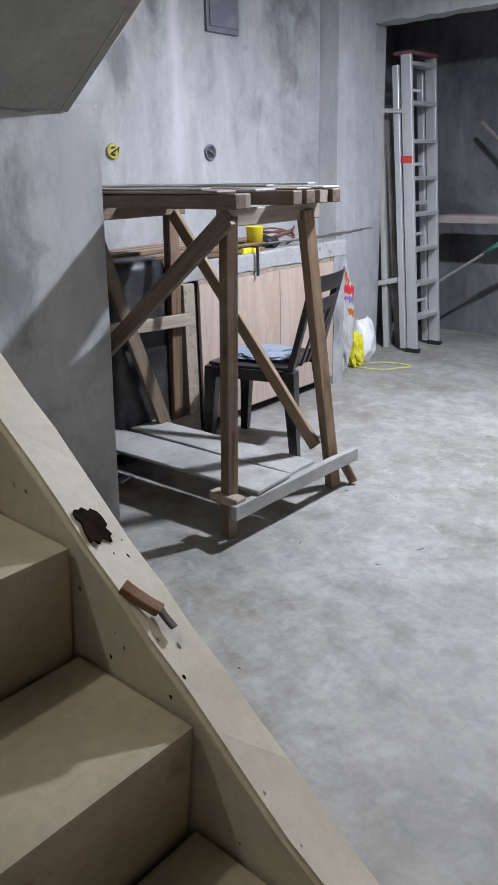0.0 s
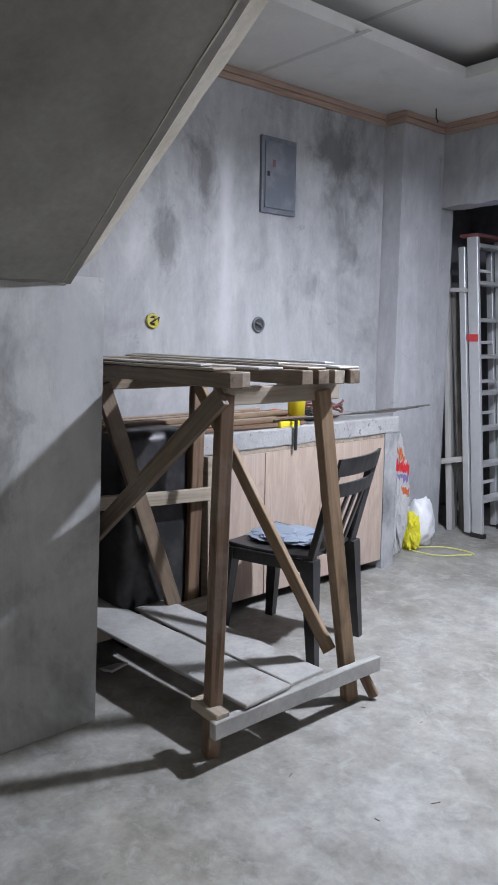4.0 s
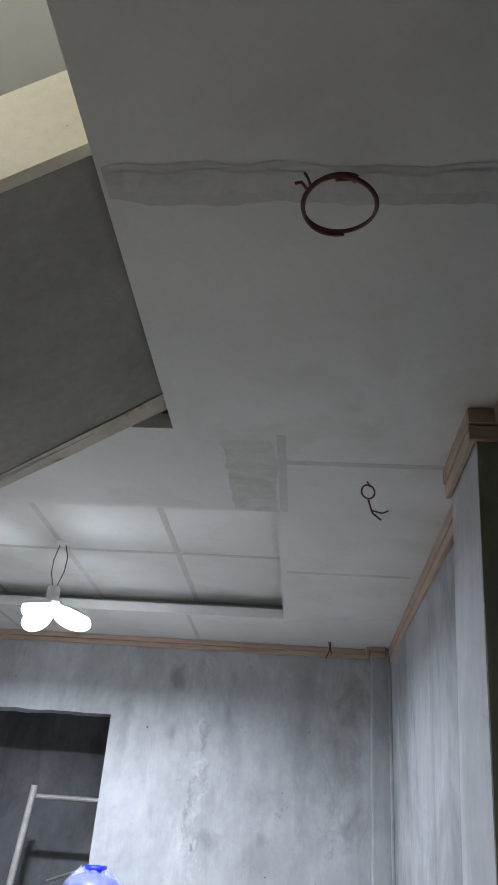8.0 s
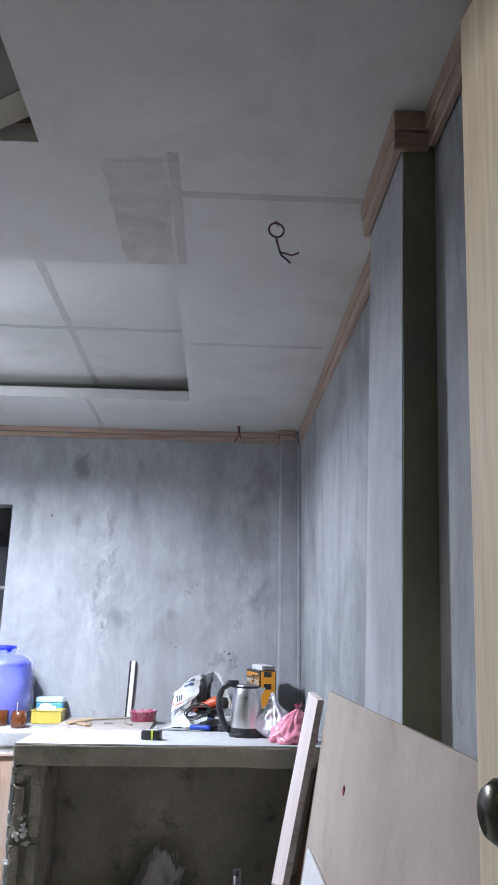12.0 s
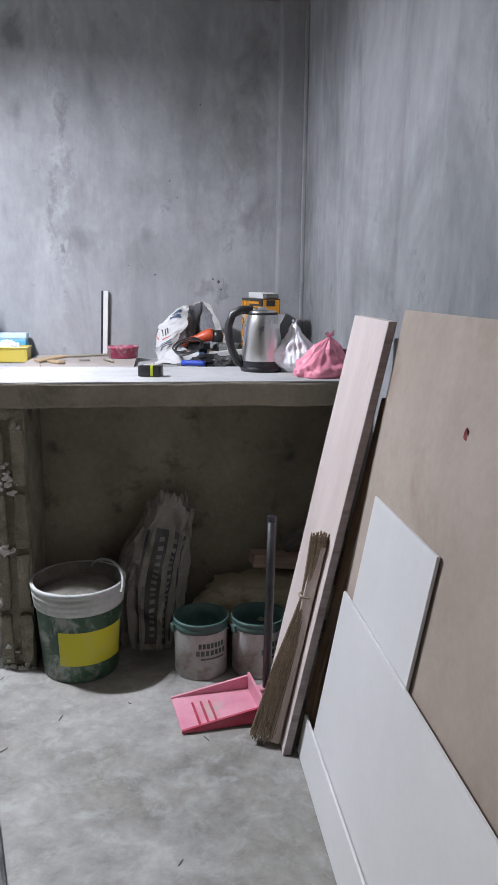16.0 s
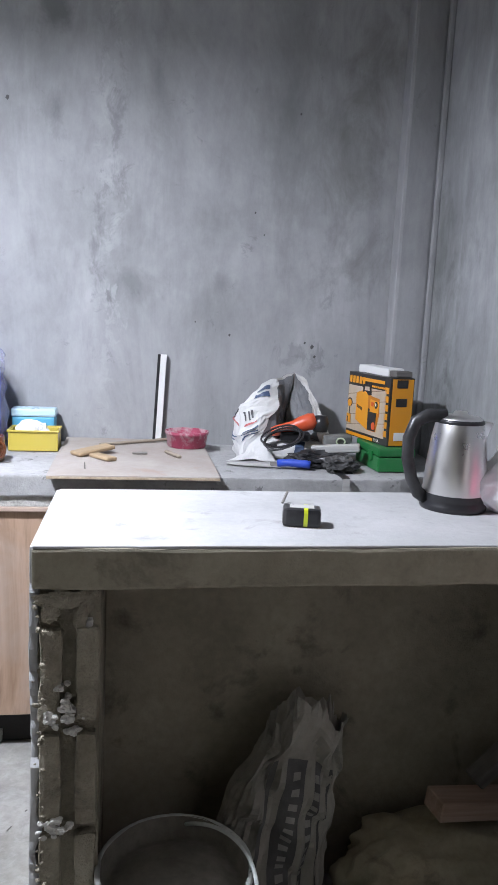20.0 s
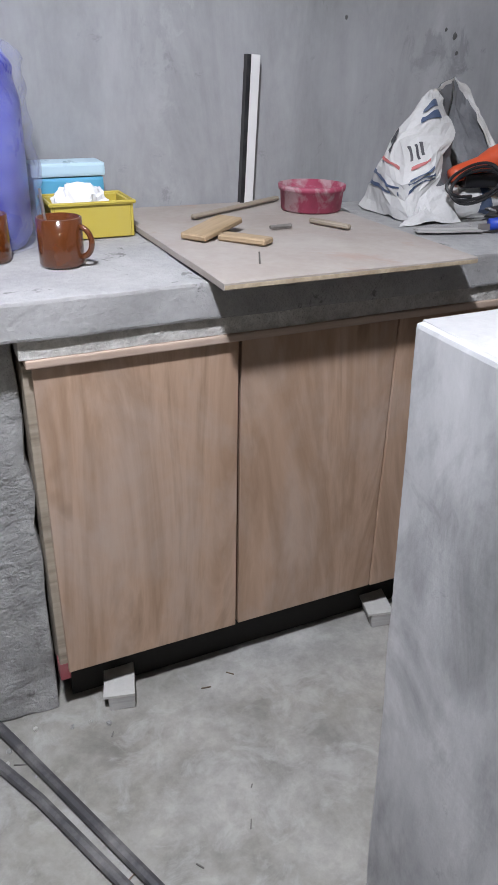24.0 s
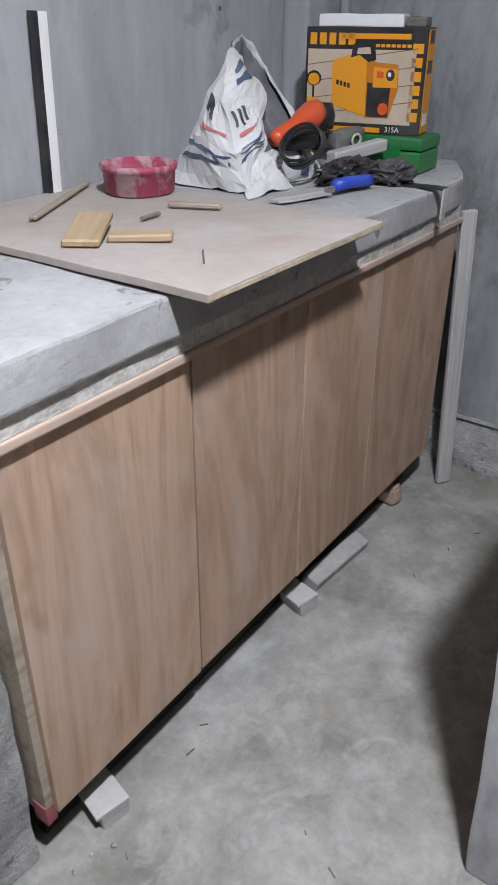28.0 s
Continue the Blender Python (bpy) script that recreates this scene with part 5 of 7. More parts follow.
# ---- wiring on the ceiling ----
rw = thing("wire_ring", (0.297, 0.90, CEIL), "coiled dark red electric wire hanging from the ceiling", "wire")
pts = [(0.069 * math.cos(a) * (1 + 0.02 * math.sin(1.7 * a)), 0.070 * math.sin(a) * (1 + 0.02 * math.cos(1.3 * a)), -0.105 + 0.003 * math.sin(1.9 * a) + 0.0008 * a) for a in np.linspace(1.4, 1.4 + 6.28 * 2.6, 200)]
part("coil", tube(pts, 0.0034, 6), M_WIRE, rw)
part("drop", tube([(0.03, 0.03, 0.0), (0.022, -0.02, -0.05), (0.012, -0.066, -0.10), (-0.01, -0.070, -0.106)], 0.0035, 6), M_WIRE, rw)
part("tail", tube([(-0.06, -0.04, -0.10), (-0.072, -0.058, -0.099), (-0.084, -0.056, -0.100)], 0.003, 6), M_WIRE, rw)
part("tail", tube([(-0.055, -0.05, -0.10), (-0.060, -0.066, -0.098), (-0.066, -0.078, -0.098)], 0.003, 6), M_BWIRE, rw)
rw = thing("wire_coil", (0.455, 2.20, CEIL), "small twist of red wire hanging from the ceiling", "wire")
part("coil", tube([(0.022 * math.cos(a), 0.02 * math.sin(a), -0.075 + 0.035 * math.sin(a)) for a in np.linspace(0, 14, 50)], 0.003, 6), M_WIRE, rw)
part("drop", tube([(0.004, 0.075, 0.0), (0.010, 0.05, -0.03), (0.005, 0.01, -0.05)], 0.003, 6), M_WIRE, rw)
part("tail", tube([(0.0, 0.0, -0.10), (0.012, 0.02, -0.135), (0.05, 0.03, -0.14), (0.07, 0.03, -0.13)], 0.003, 6), M_WIRE, rw)
part("tail", tube([(0.0, 0.01, -0.10), (0.016, 0.02, -0.145), (0.045, 0.03, -0.165)], 0.003, 6), M_BWIRE, rw)
rw = thing("wire_stub", (0.405, 4.58, CEIL), "short stub of dark wire hanging from the ceiling", "wire")
part("wire", tube([(0, 0, 0), (0.006, 0.004, -0.05), (-0.018, 0.01, -0.10)], 0.004, 6), M_WIRE, rw)
part("wire", tube([(0.01, 0, 0), (0.012, 0.004, -0.05), (0.02, 0.01, -0.075)], 0.004, 6), M_WIRE, rw)
rw = thing("wire_stub", (-2.52, 4.42, CEIL), "short stub of dark wire hanging from the ceiling", "wire")
part("wire", tube([(0, 0, 0), (0.003, 0.0, -0.05), (0.01, 0.01, -0.075)], 0.004, 6), M_BWIRE, rw)

# ---- boards leaning on the east wall ----


def lean(x0):
    return Matrix.Translation((x0, 0, 0)) @ Matrix.Rotation(math.atan(0.17), 4, "Y")


ps = tagged(part("plywood_sheet", rough(box(0.0, 0.012, 1.07, 2.722, 0.004, 1.185, 0.001), 0.0012, 3.0, 3), M_PLY, m=lean(0.478)), "large dusty plywood sheet leaning on the wall", "plywood")
bm = rough(lathe([(0.0, 0.0), (0.008, 0.0004)], 12), 0.008, 70)
# added dark board that fills the shaded gap between plywood and plank
tagged(part("dark_board", rough(box(0.0, 0.010, 2.56, 2.80, 0.004, 1.13, 0.001), 0.001, 3.0, 3), M_DARKLUM, m=lean(0.510)), "dark brown board added behind the plywood for the shade in the gap", "board")
mk = part("paint_mark", bm, plain("dark_red_paint", (0.22, 0.012, 0.014), 0.5), ps, "small dark red paint smear", Matrix.Translation((-0.0015, 2.235, 0.978)) @ Matrix.Rotation(radians(-90), 4, "Y") @ Matrix.Diagonal((2.2, 0.7, 1, 1)))
for name, x0, y0, y1, h, lab in (("cement_board", 0.4665, 2.215, 2.615, 0.752, "white cement board offcut leaning on the plywood"),
                                 ("cement_board", 0.4565, 1.15, 2.665, 0.493, "long white cement board leaning in front of the plywood"),
                                 ("cement_board", 0.4465, 1.25, 2.735, 0.112, "low strip of white cement board leaning at the bottom")):
    b = tagged(part(name, rough(box(0.0, 0.007, y0, y1, 0.003, h, 0.001), 0.0006, 4.0, 2), M_BOARD, m=lean(x0)), lab, "board", "white boards by the wall")


def faced(name, p0, p1, w, h, face, material, parent=None, label=""):
    """A length from p0 to p1 whose broad side looks towards face."""
    p0, p1 = Vector(p0), Vector(p1)
    x = (p1 - p0).normalized()
    n = Vector(face)
    n = (n - x * n.dot(x)).normalized()
    y = n.cross(x)
    mm = Matrix((x, y, n)).transposed().to_4x4()
    ob = beam(name, (0, 0, 0), ((p1 - p0).length, 0, 0), w, h, material, parent, label)
    ob.matrix_basis = Matrix.Translation(p0) @ mm
    return ob




def slanted(corner0, corner1, width, deep):
    """A board with level ends: two corners of its near edge, its width to the north and its thickness to the east."""
    bm = bmesh.new()
    ring = []
    for c in (Vector(corner0), Vector(corner1)):
        ring.append([bm.verts.new(c + Vector(o)) for o in ((0, 0, 0), (0.04 * width, width, 0), (deep + 0.04 * width, width, 0), (deep, 0, 0))])
    bm.faces.new(ring[0][::-1])
    bm.faces.new(ring[1])
    for i in range(4):
        bm.faces.new((ring[0][i], ring[0][(i + 1) % 4], ring[1][(i + 1) % 4], ring[1][i]))
    bmesh.ops.recalc_face_normals(bm, faces=bm.faces[:])
    return rough(bm, 0.0012, 6.0, 4)


lp = tagged(part("leaning_plank", slanted((0.405, 2.722, 0.002), (0.641, 2.732, 1.140), 0.372, 0.021), M_PLANED), "broad pinkish planed plank leaning on the wall", "plank")
# thin strip along the edge, browner and darker than the plank's face
part("edge", slanted((0.4055, 2.7185, 0.003), (0.6415, 2.7285, 1.139), 0.0032, 0.020), M_GRIMY, lp, "darker brown sawn edge")
tagged(faced("leaning_batten", (0.458, 2.735, 0.008), (0.655, 2.745, 0.95), 0.036, 0.018, (-0.9, -0.4, 0), M_LUMBER2), "brown wood batten leaning behind the plank", "batten")
tagged(faced("leaning_batten", (0.390, 2.772, 0.008), (0.502, 2.780, 0.56), 0.030, 0.015, (-0.42, -0.9, 0), M_PINK), "short pale batten leaning on the plank", "batten")

# ---- stick broom ----
br = thing("stick_broom", (0.376, 2.790, 0), "stiff brown coconut-rib broom leaning head down", "broom")
M_STRAW = wood("palm_ribs", (0.14, 0.095, 0.06), (0.28, 0.21, 0.14), 2.0, dirt=0.2)
random.seed(11)
groups = [bmesh.new() for _ in range(6)]
top, tie, foot = Vector((0.128, 0.0, 0.585)), Vector((0.098, 0.0, 0.42)), Vector((0.0, 0.0, 0.012))
for i in range(230):
    a, r = random.uniform(0, 6.283), math.sqrt(random.random())
    o = Vector((math.cos(a) * r, math.sin(a) * r, 0))
    p0 = foot + Vector((o.x * 0.055, o.y * 0.032, random.uniform(0, 0.03)))
    p1 = tie + Vector((o.x * 0.017, o.y * 0.014, 0))
    p2 = top + Vector((o.x * 0.027, o.y * 0.020, random.uniform(-0.02, 0.01)))
    add_tube(groups[i % 6], [p0, (p0 + p1) / 2 + Vector((o.x * 0.006, o.y * 0.004, 0)), p1, p2], 0.0016, 4)
for g in groups:
    part("ribs", g, M_STRAW, br)
part("binding", tube([tie + Vector((0.021 * math.cos(a), 0.018 * math.sin(a), 0.004 * math.sin(a * 0.5))) for a in np.linspace(0, 6.283, 20)[:-1]], 0.004, 6, True), M_PALE, br, "pale binding")

# ---- dustpan ----
M_PINKP = surface("scuffed_pink_plastic", (0.60, 0.22, 0.30), (0.72, 0.36, 0.43), 6.0, 60, 0.2, 0.5, 0.1, stain=(0.45, 0.38, 0.34), stain_scale=9.0, stain_at=(0.58, 0.72))
M_CRIM = plain("crimson_plastic", (0.42, 0.03, 0.07), 0.42, dust=0.25)
dp = thing("dustpan", (0.252, 2.950, 0), "dusty pink plastic dustpan with a long dark handle", "dustpan", rz=9)
part("pan", rough(box(-0.125, 0.115, -0.085, 0.085, 0.004, 0.010, 0.002), 0.001, 10, 3), M_PINKP, dp)
for s in (-1, 1):
    part("side_wall", prism([(-0.125, 0.004), (0.118, 0.004), (0.118, 0.052), (-0.125, 0.012)], s * 0.088 - 0.004, s * 0.088 + 0.004), M_CRIM if s < 0 else M_PINKP, dp)
part("back_wall", box(0.112, 0.12, -0.09, 0.09, 0.004, 0.06, 0.002), M_PINKP, dp)
for x in (-0.07, -0.045, -0.02):
    part("rib", box(x - 0.003, x + 0.003, -0.075, 0.04, 0.010, 0.016, 0.001), M_CRIM, dp)
hd = part("handle", tube([(0.150, 0.015, 0.012), (0.150, -0.015, 0.575)], 0.0125, 12), M_BLACK, dp, "dark metal handle", smooth=True)
part("cap", tube([(0.150, -0.015, 0.5755), (0.150, -0.0155, 0.590)], 0.0135, 12), M_BLACK, hd)
part("socket", box(0.114, 0.166, 0.0, 0.030, 0.004, 0.05, 0.006), M_PINKP, dp)

# ---- pail and paint cans ----
M_GREEN = surface("scuffed_green_plastic", (0.018, 0.055, 0.03), (0.05, 0.12, 0.065), 7.0, 60, 0.3, 0.45, 0.15, stain=(0.25, 0.28, 0.24), stain_scale=11.0, stain_at=(0.50, 0.60))
M_RIM = surface("dirty_white_rim", (0.40, 0.43, 0.41), (0.62, 0.64, 0.62), 9.0, 60, 0.3, 0.5, 0.2, stain=(0.10, 0.14, 0.12), stain_scale=14.0, stain_at=(0.62, 0.7))
M_LABEL = plain("yellow_label", (0.60, 0.56, 0.02), 0.5, dust=0.35)
M_PUT = surface("dried_putty", (0.13, 0.12, 0.10), (0.28, 0.265, 0.23), 9.0, 50, 0.4, 0.9, 0.6)
pl = thing("paint_pail", (-0.172, 3.262, 0), "scuffed green plastic pail with a white ribbed rim and yellow label", "pail")
part("body", lathe([(0.0, 0.002), (0.115, 0.0), (0.119, 0.006), (0.1365, 0.242)], 40), M_GREEN, pl, smooth=True)
part("rim", lathe([(0.136, 0.228), (0.141, 0.232), (0.141, 0.243), (0.138, 0.247), (0.144, 0.252), (0.144, 0.262), (0.139, 0.266), (0.147, 0.272), (0.147, 0.280), (0.141, 0.284), (0.149, 0.292), (0.150, 0.303), (0.146, 0.307), (0.140, 0.305)], 40), M_RIM, pl, smooth=True)
part("inside", rough(lathe([(0.140, 0.305), (0.137, 0.275), (0.131, 0.262), (0.118, 0.268), (0.09, 0.280), (0.05, 0.290), (0.0, 0.293)], 40), 0.006, 14), M_PUT, pl, "crusted putty filling the pail", smooth=True)
bm = bmesh.new()
rows = [[bm.verts.new(((0.1205 + 0.07 * z) * math.cos(a), (0.1205 + 0.07 * z) * math.sin(a), z)) for a in np.linspace(radians(-114), radians(-14), 15)] for z in (0.062, 0.118, 0.176)]
for r0, r1 in zip(rows, rows[1:]):
    for i in range(14):
        bm.faces.new((r0[i], r0[i + 1], r1[i + 1], r1[i]))
part("label", bm, M_LABEL, pl, "faded yellow label", smooth=True)
part("handle", tube([(0.085 - 0.055 * math.cos(a) + 0.02 * math.sin(a), 0.125 - 0.235 * a / math.pi, 0.296 + 0.058 * math.sin(a)) for a in np.linspace(0, math.pi, 26)], 0.004, 8), M_RIM, pl, "pale wire handle leaning over the rim")
M_CAN = surface("stained_white_can", (0.34, 0.34, 0.32), (0.52, 0.52, 0.50), 8.0, 60, 0.3, 0.5, 0.2, stain=(0.22, 0.17, 0.115), stain_scale=9.0, stain_at=(0.48, 0.64))
M_CANIN = surface("green_paint_inside", (0.03, 0.075, 0.065), (0.09, 0.16, 0.14), 9.0, 50, 0.3, 0.5, 0.2)
M_TEAL = plain("dark_green_print", (0.03, 0.07, 0.06), 0.5, dust=0.3)


def paint_can(x, y, rz, lab):
    c = thing("paint_can", (x, y, 0), lab, "paint can", rz, "paint cans under the counter")
    part("body", lathe([(0.0, 0.002), (0.080, 0.0), (0.084, 0.006), (0.086, 0.160)], 32), M_CAN, c, smooth=True)
    part("rim", lathe([(0.086, 0.155), (0.0885, 0.158), (0.0885, 0.172), (0.086, 0.175), (0.090, 0.180), (0.0895, 0.188), (0.085, 0.189), (0.081, 0.150), (0.079, 0.03), (0.0, 0.025)], 32), M_CANIN, c, "green stained rim and inside", smooth=True)
    for z, h, a0, a1 in ((0.110, 0.017, -110, -50), (0.086, 0.017, -115, -45), (0.072, 0.006, -105, -52)):
        n = 7 if h > 0.01 else 1
        for k in range(n):
            b0 = radians(a0 + (a1 - a0) * k / n)
            b1 = radians(a0 + (a1 - a0) * (k + (0.72 if n > 1 else 1)) / n)
            b2 = bmesh.new()
            rr = 0.0868
            rw2 = [[b2.verts.new((rr * math.cos(a), rr * math.sin(a), zz)) for a in np.linspace(b0, b1, 3 if n > 1 else 9)] for zz in (z, z + h)]
            for i in range(len(rw2[0]) - 1):
                b2.faces.new((rw2[0][i], rw2[0][i + 1], rw2[1][i + 1], rw2[1][i]))
            part("print_bar", b2, M_TEAL, c)
    part("ear", box(-0.098, -0.086, -0.012, 0.012, 0.145, 0.17, 0.004), M_CANIN, c)
    part("wire_handle", tube([(0.092 * math.cos(a), 0.01 - 0.06 * math.sin(a), 0.158 - 0.05 * math.sin(a)) for a in np.linspace(0, math.pi, 18)], 0.002, 6), M_RIM, c, m=Matrix.Rotation(radians(150), 4, "Z"))
    return c


paint_can(0.215, 3.205, 12, "small white paint can with dark green print and a stained rim")
paint_can(0.400, 3.195, 25, "dented white paint can streaked with dried paint")

# ---- cement sacks below the peninsula ----
M_SACK = surface("grey_cement_sack", (0.20, 0.19, 0.165), (0.38, 0.365, 0.32), 4.0, 60, 0.2, 0.8, 0.3, stain=(0.10, 0.095, 0.085), stain_scale=5.0, stain_at=(0.56, 0.70))
M_SACKP = surface("dark_sack_print", (0.055, 0.055, 0.055), (0.12, 0.12, 0.115), 12.0, 70, 0.3, 0.75, 0.2, stain=(0.26, 0.25, 0.22), stain_scale=12.0, stain_at=(0.60, 0.72))
M_SACKT = surface("pale_sack_letters", (0.20, 0.195, 0.18), (0.34, 0.33, 0.31), 12.0, 70, 0.3, 0.75, 0.2)
cs = thing("cement_sack", (0.045, 3.44, 0), "half-empty grey cement sack slumped upright with dark print bands", "sack")
NU, NV = 80, 44


def sack_point(i, j, out=0.0):
    """A slack paper sack: pleats that run up, a torn open top with two peaks."""
    v, a = j / (NV - 1), 2 * math.pi * (i % NU) / NU
    ca, sa = math.cos(a), math.sin(a)
    pleat = 0.30 * abs(noise.noise(Vector((ca * 3.4, sa * 3.4, v * 1.6)))) + 0.10 * abs(noise.noise(Vector((ca * 8 + 2 * v, sa * 8, v * 6)))) + 0.04 * noise.noise(Vector((ca * 15, sa * 15, v * 12)))
    pleat *= 1 - 0.45 * v
    wx = (0.098 + 0.034 * math.sin(math.pi * min(1.15 * v, 1.0))) * (1 - pleat) + out
    wy = (0.085 * (1 - v) + 0.030) * (1 - 1.6 * pleat) + out
    h = 0.475 * v
    if v > 0.66:
        h += (v - 0.66) * (0.17 * math.exp(-((ca + 0.1) / 0.42) ** 2) - 0.06 + 0.10 * noise.noise(Vector((ca * 2.6, sa * 2.6, 7.0))) + (0.16 * abs(noise.noise(Vector((ca * 21, sa * 21, 3.0)))) if j == NV - 1 else 0.0))
    x = wx * math.copysign(abs(ca) ** 0.75, ca) + 0.085 * v - 0.03 * math.sin(v * 3) + 0.010 * noise.noise(Vector((v * 6, a, 3)))
    y = wy * math.copysign(abs(sa) ** 0.85, sa) + 0.03 * v + 0.05 * noise.noise(Vector((ca * 3 + 2 * v, v * 7, 0))) * min(1, 3 * v)
    return (x, y, h)


def sack_sheet(columns, rows, out=0.0):
    bm = bmesh.new()
    vs = {(i, j): bm.verts.new(sack_point(i, j, out)) for i in columns for j in rows}
    for i, k in zip(columns, columns[1:]):
        for j, l in zip(rows, rows[1:]):
            bm.faces.new((vs[i, j], vs[k, j], vs[k, l], vs[i, l]))
    return bm


bm = sack_sheet(list(range(NU + 1)), list(range(NV)))
bmesh.ops.remove_doubles(bm, verts=bm.verts[:], dist=0.0003)
part("sack", bm, M_SACK, cs)
for c0, c1, lettered in ((56, 57, False), (59, 62, True), (64, 66, True), (68, 69, False)):
    band = part("print_band", sack_sheet(list(range(c0, c1 + 1)), list(range(2, 36)), 0.0015), M_SACKP, cs, smooth=True)
    if lettered:
        for j in range(4, 34, 2):
            part("print_bar", sack_sheet(list(range(c0 + 1, c1)) if c1 - c0 > 2 else [c0, c0 + 1], [j, j + 1], 0.0022), M_SACKT, band)
ls = thing("cement_sack", (0.475, 3.42, 0), "full grey cement sack lying on its side, dusty", "sack")


def full_sack():
    return blob((0.27, 0.15, 0.135), 14.0, 0.14, 2.6, 0.25, level=5, folds=0.16)


part("sack", full_sack(), surface("tan_cement_sack", (0.30, 0.265, 0.18), (0.46, 0.42, 0.30), 5.0, 70, 0.3, 0.8, 0.4, stain=(0.16, 0.14, 0.10), stain_scale=7.0, stain_at=(0.58, 0.7)), ls, smooth=True)
part("stripe", patch_of(full_sack(), lambda c: c.y < -0.05 and abs(c.x) < 0.2 and 0.07 < c.z + 0.02 * noise.noise(c * 30) < 0.11), M_SACKP, ls, "dark printed band", smooth=True)
tagged(beam("wood_offcut", (0.40, 3.40, 0.300), (0.66, 3.44, 0.262), 0.07, 0.045, M_TRIM), "thick brown wood offcut lying on the sack", "wood")
tagged(beam("wood_offcut", (0.52, 3.46, 0.31), (0.66, 3.48, 0.42), 0.05, 0.03, M_DARKLUM), "small dark wood piece propped on the sack", "wood")

# ---- on the peninsula top ----
PT = 0.9315
tp = thing("tape_measure", (0.066, 3.40, PT), "black tape measure with a yellow band", "tape measure", rz=-12)
part("case", box(-0.038, 0.038, -0.024, 0.024, 0.0, 0.036, 0.008), M_BLACK, tp)
part("band", box(0.004, 0.012, -0.0246, 0.0246, -0.0002, 0.0367, 0.008), plain("lime_band", (0.55, 0.62, 0.02), 0.4), tp)
part("top_print", box(-0.024, 0.024, -0.013, 0.013, 0.0362, 0.0368), M_GREYLUM, tp)
part("clip", box(-0.034, -0.014, 0.024, 0.028, 0.008, 0.034, 0.002), M_BLACK, tp)
tagged(part("loose_nail", tube([(0.06, 3.56, PT + 0.003), (0.075, 3.585, PT + 0.022)], 0.003, 6), M_RUST), "bent nail lying on the counter top", "nail")
kt = thing("electric_kettle", (0.447, 3.545, PT), "brushed steel electric kettle with a black base and handle", "kettle", rz=0)
kt.matrix_basis = pose(0.447, 3.545, PT) @ Matrix.Diagonal((0.87, 0.87, 0.97, 1))
part("base", lathe([(0.0, 0.0), (0.083, 0.0), (0.085, 0.006), (0.084, 0.014), (0.078, 0.020), (0.080, 0.024), (0.079, 0.038)], 36), M_BLACK, kt, smooth=True)
part("body", lathe([(0.079, 0.038), (0.080, 0.044), (0.076, 0.10), (0.068, 0.165), (0.060, 0.198), (0.058, 0.202)], 40), M_STEEL, kt, smooth=True)
part("lid", lathe([(0.058, 0.200), (0.056, 0.208), (0.045, 0.214), (0.020, 0.216), (0.016, 0.224), (0.0, 0.226)], 36), M_STEEL, kt, smooth=True)
part("collar", lathe([(0.0595, 0.197), (0.062, 0.200), (0.060, 0.206), (0.056, 0.207)], 36), M_BLACK, kt, smooth=True)
bm = bmesh.new()
spts = [bm.verts.new(p) for p in ((0.050, -0.026, 0.200), (0.050, 0.026, 0.200), (0.092, 0.0, 0.200), (0.062, -0.018, 0.155), (0.062, 0.018, 0.155))]
bm.faces.new((spts[3], spts[0], spts[2]))
bm.faces.new((spts[1], spts[4], spts[2]))
bm.faces.new((spts[4], spts[3], spts[2]))
part("spout", bm, M_STEEL, kt)
hp = [(-0.040, 0, 0.213), (-0.085, 0, 0.214), (-0.118, 0, 0.198), (-0.133, 0, 0.16), (-0.132, 0, 0.115), (-0.118, 0, 0.07), (-0.098, 0, 0.035), (-0.075, 0, 0.022)]
part("handle", tube(hp, 0.0155, 12), M_BLACK, kt, smooth=True)
part("switch", box(-0.112, -0.092, -0.009, 0.009, 0.032, 0.05, 0.004), M_BLACK, kt)


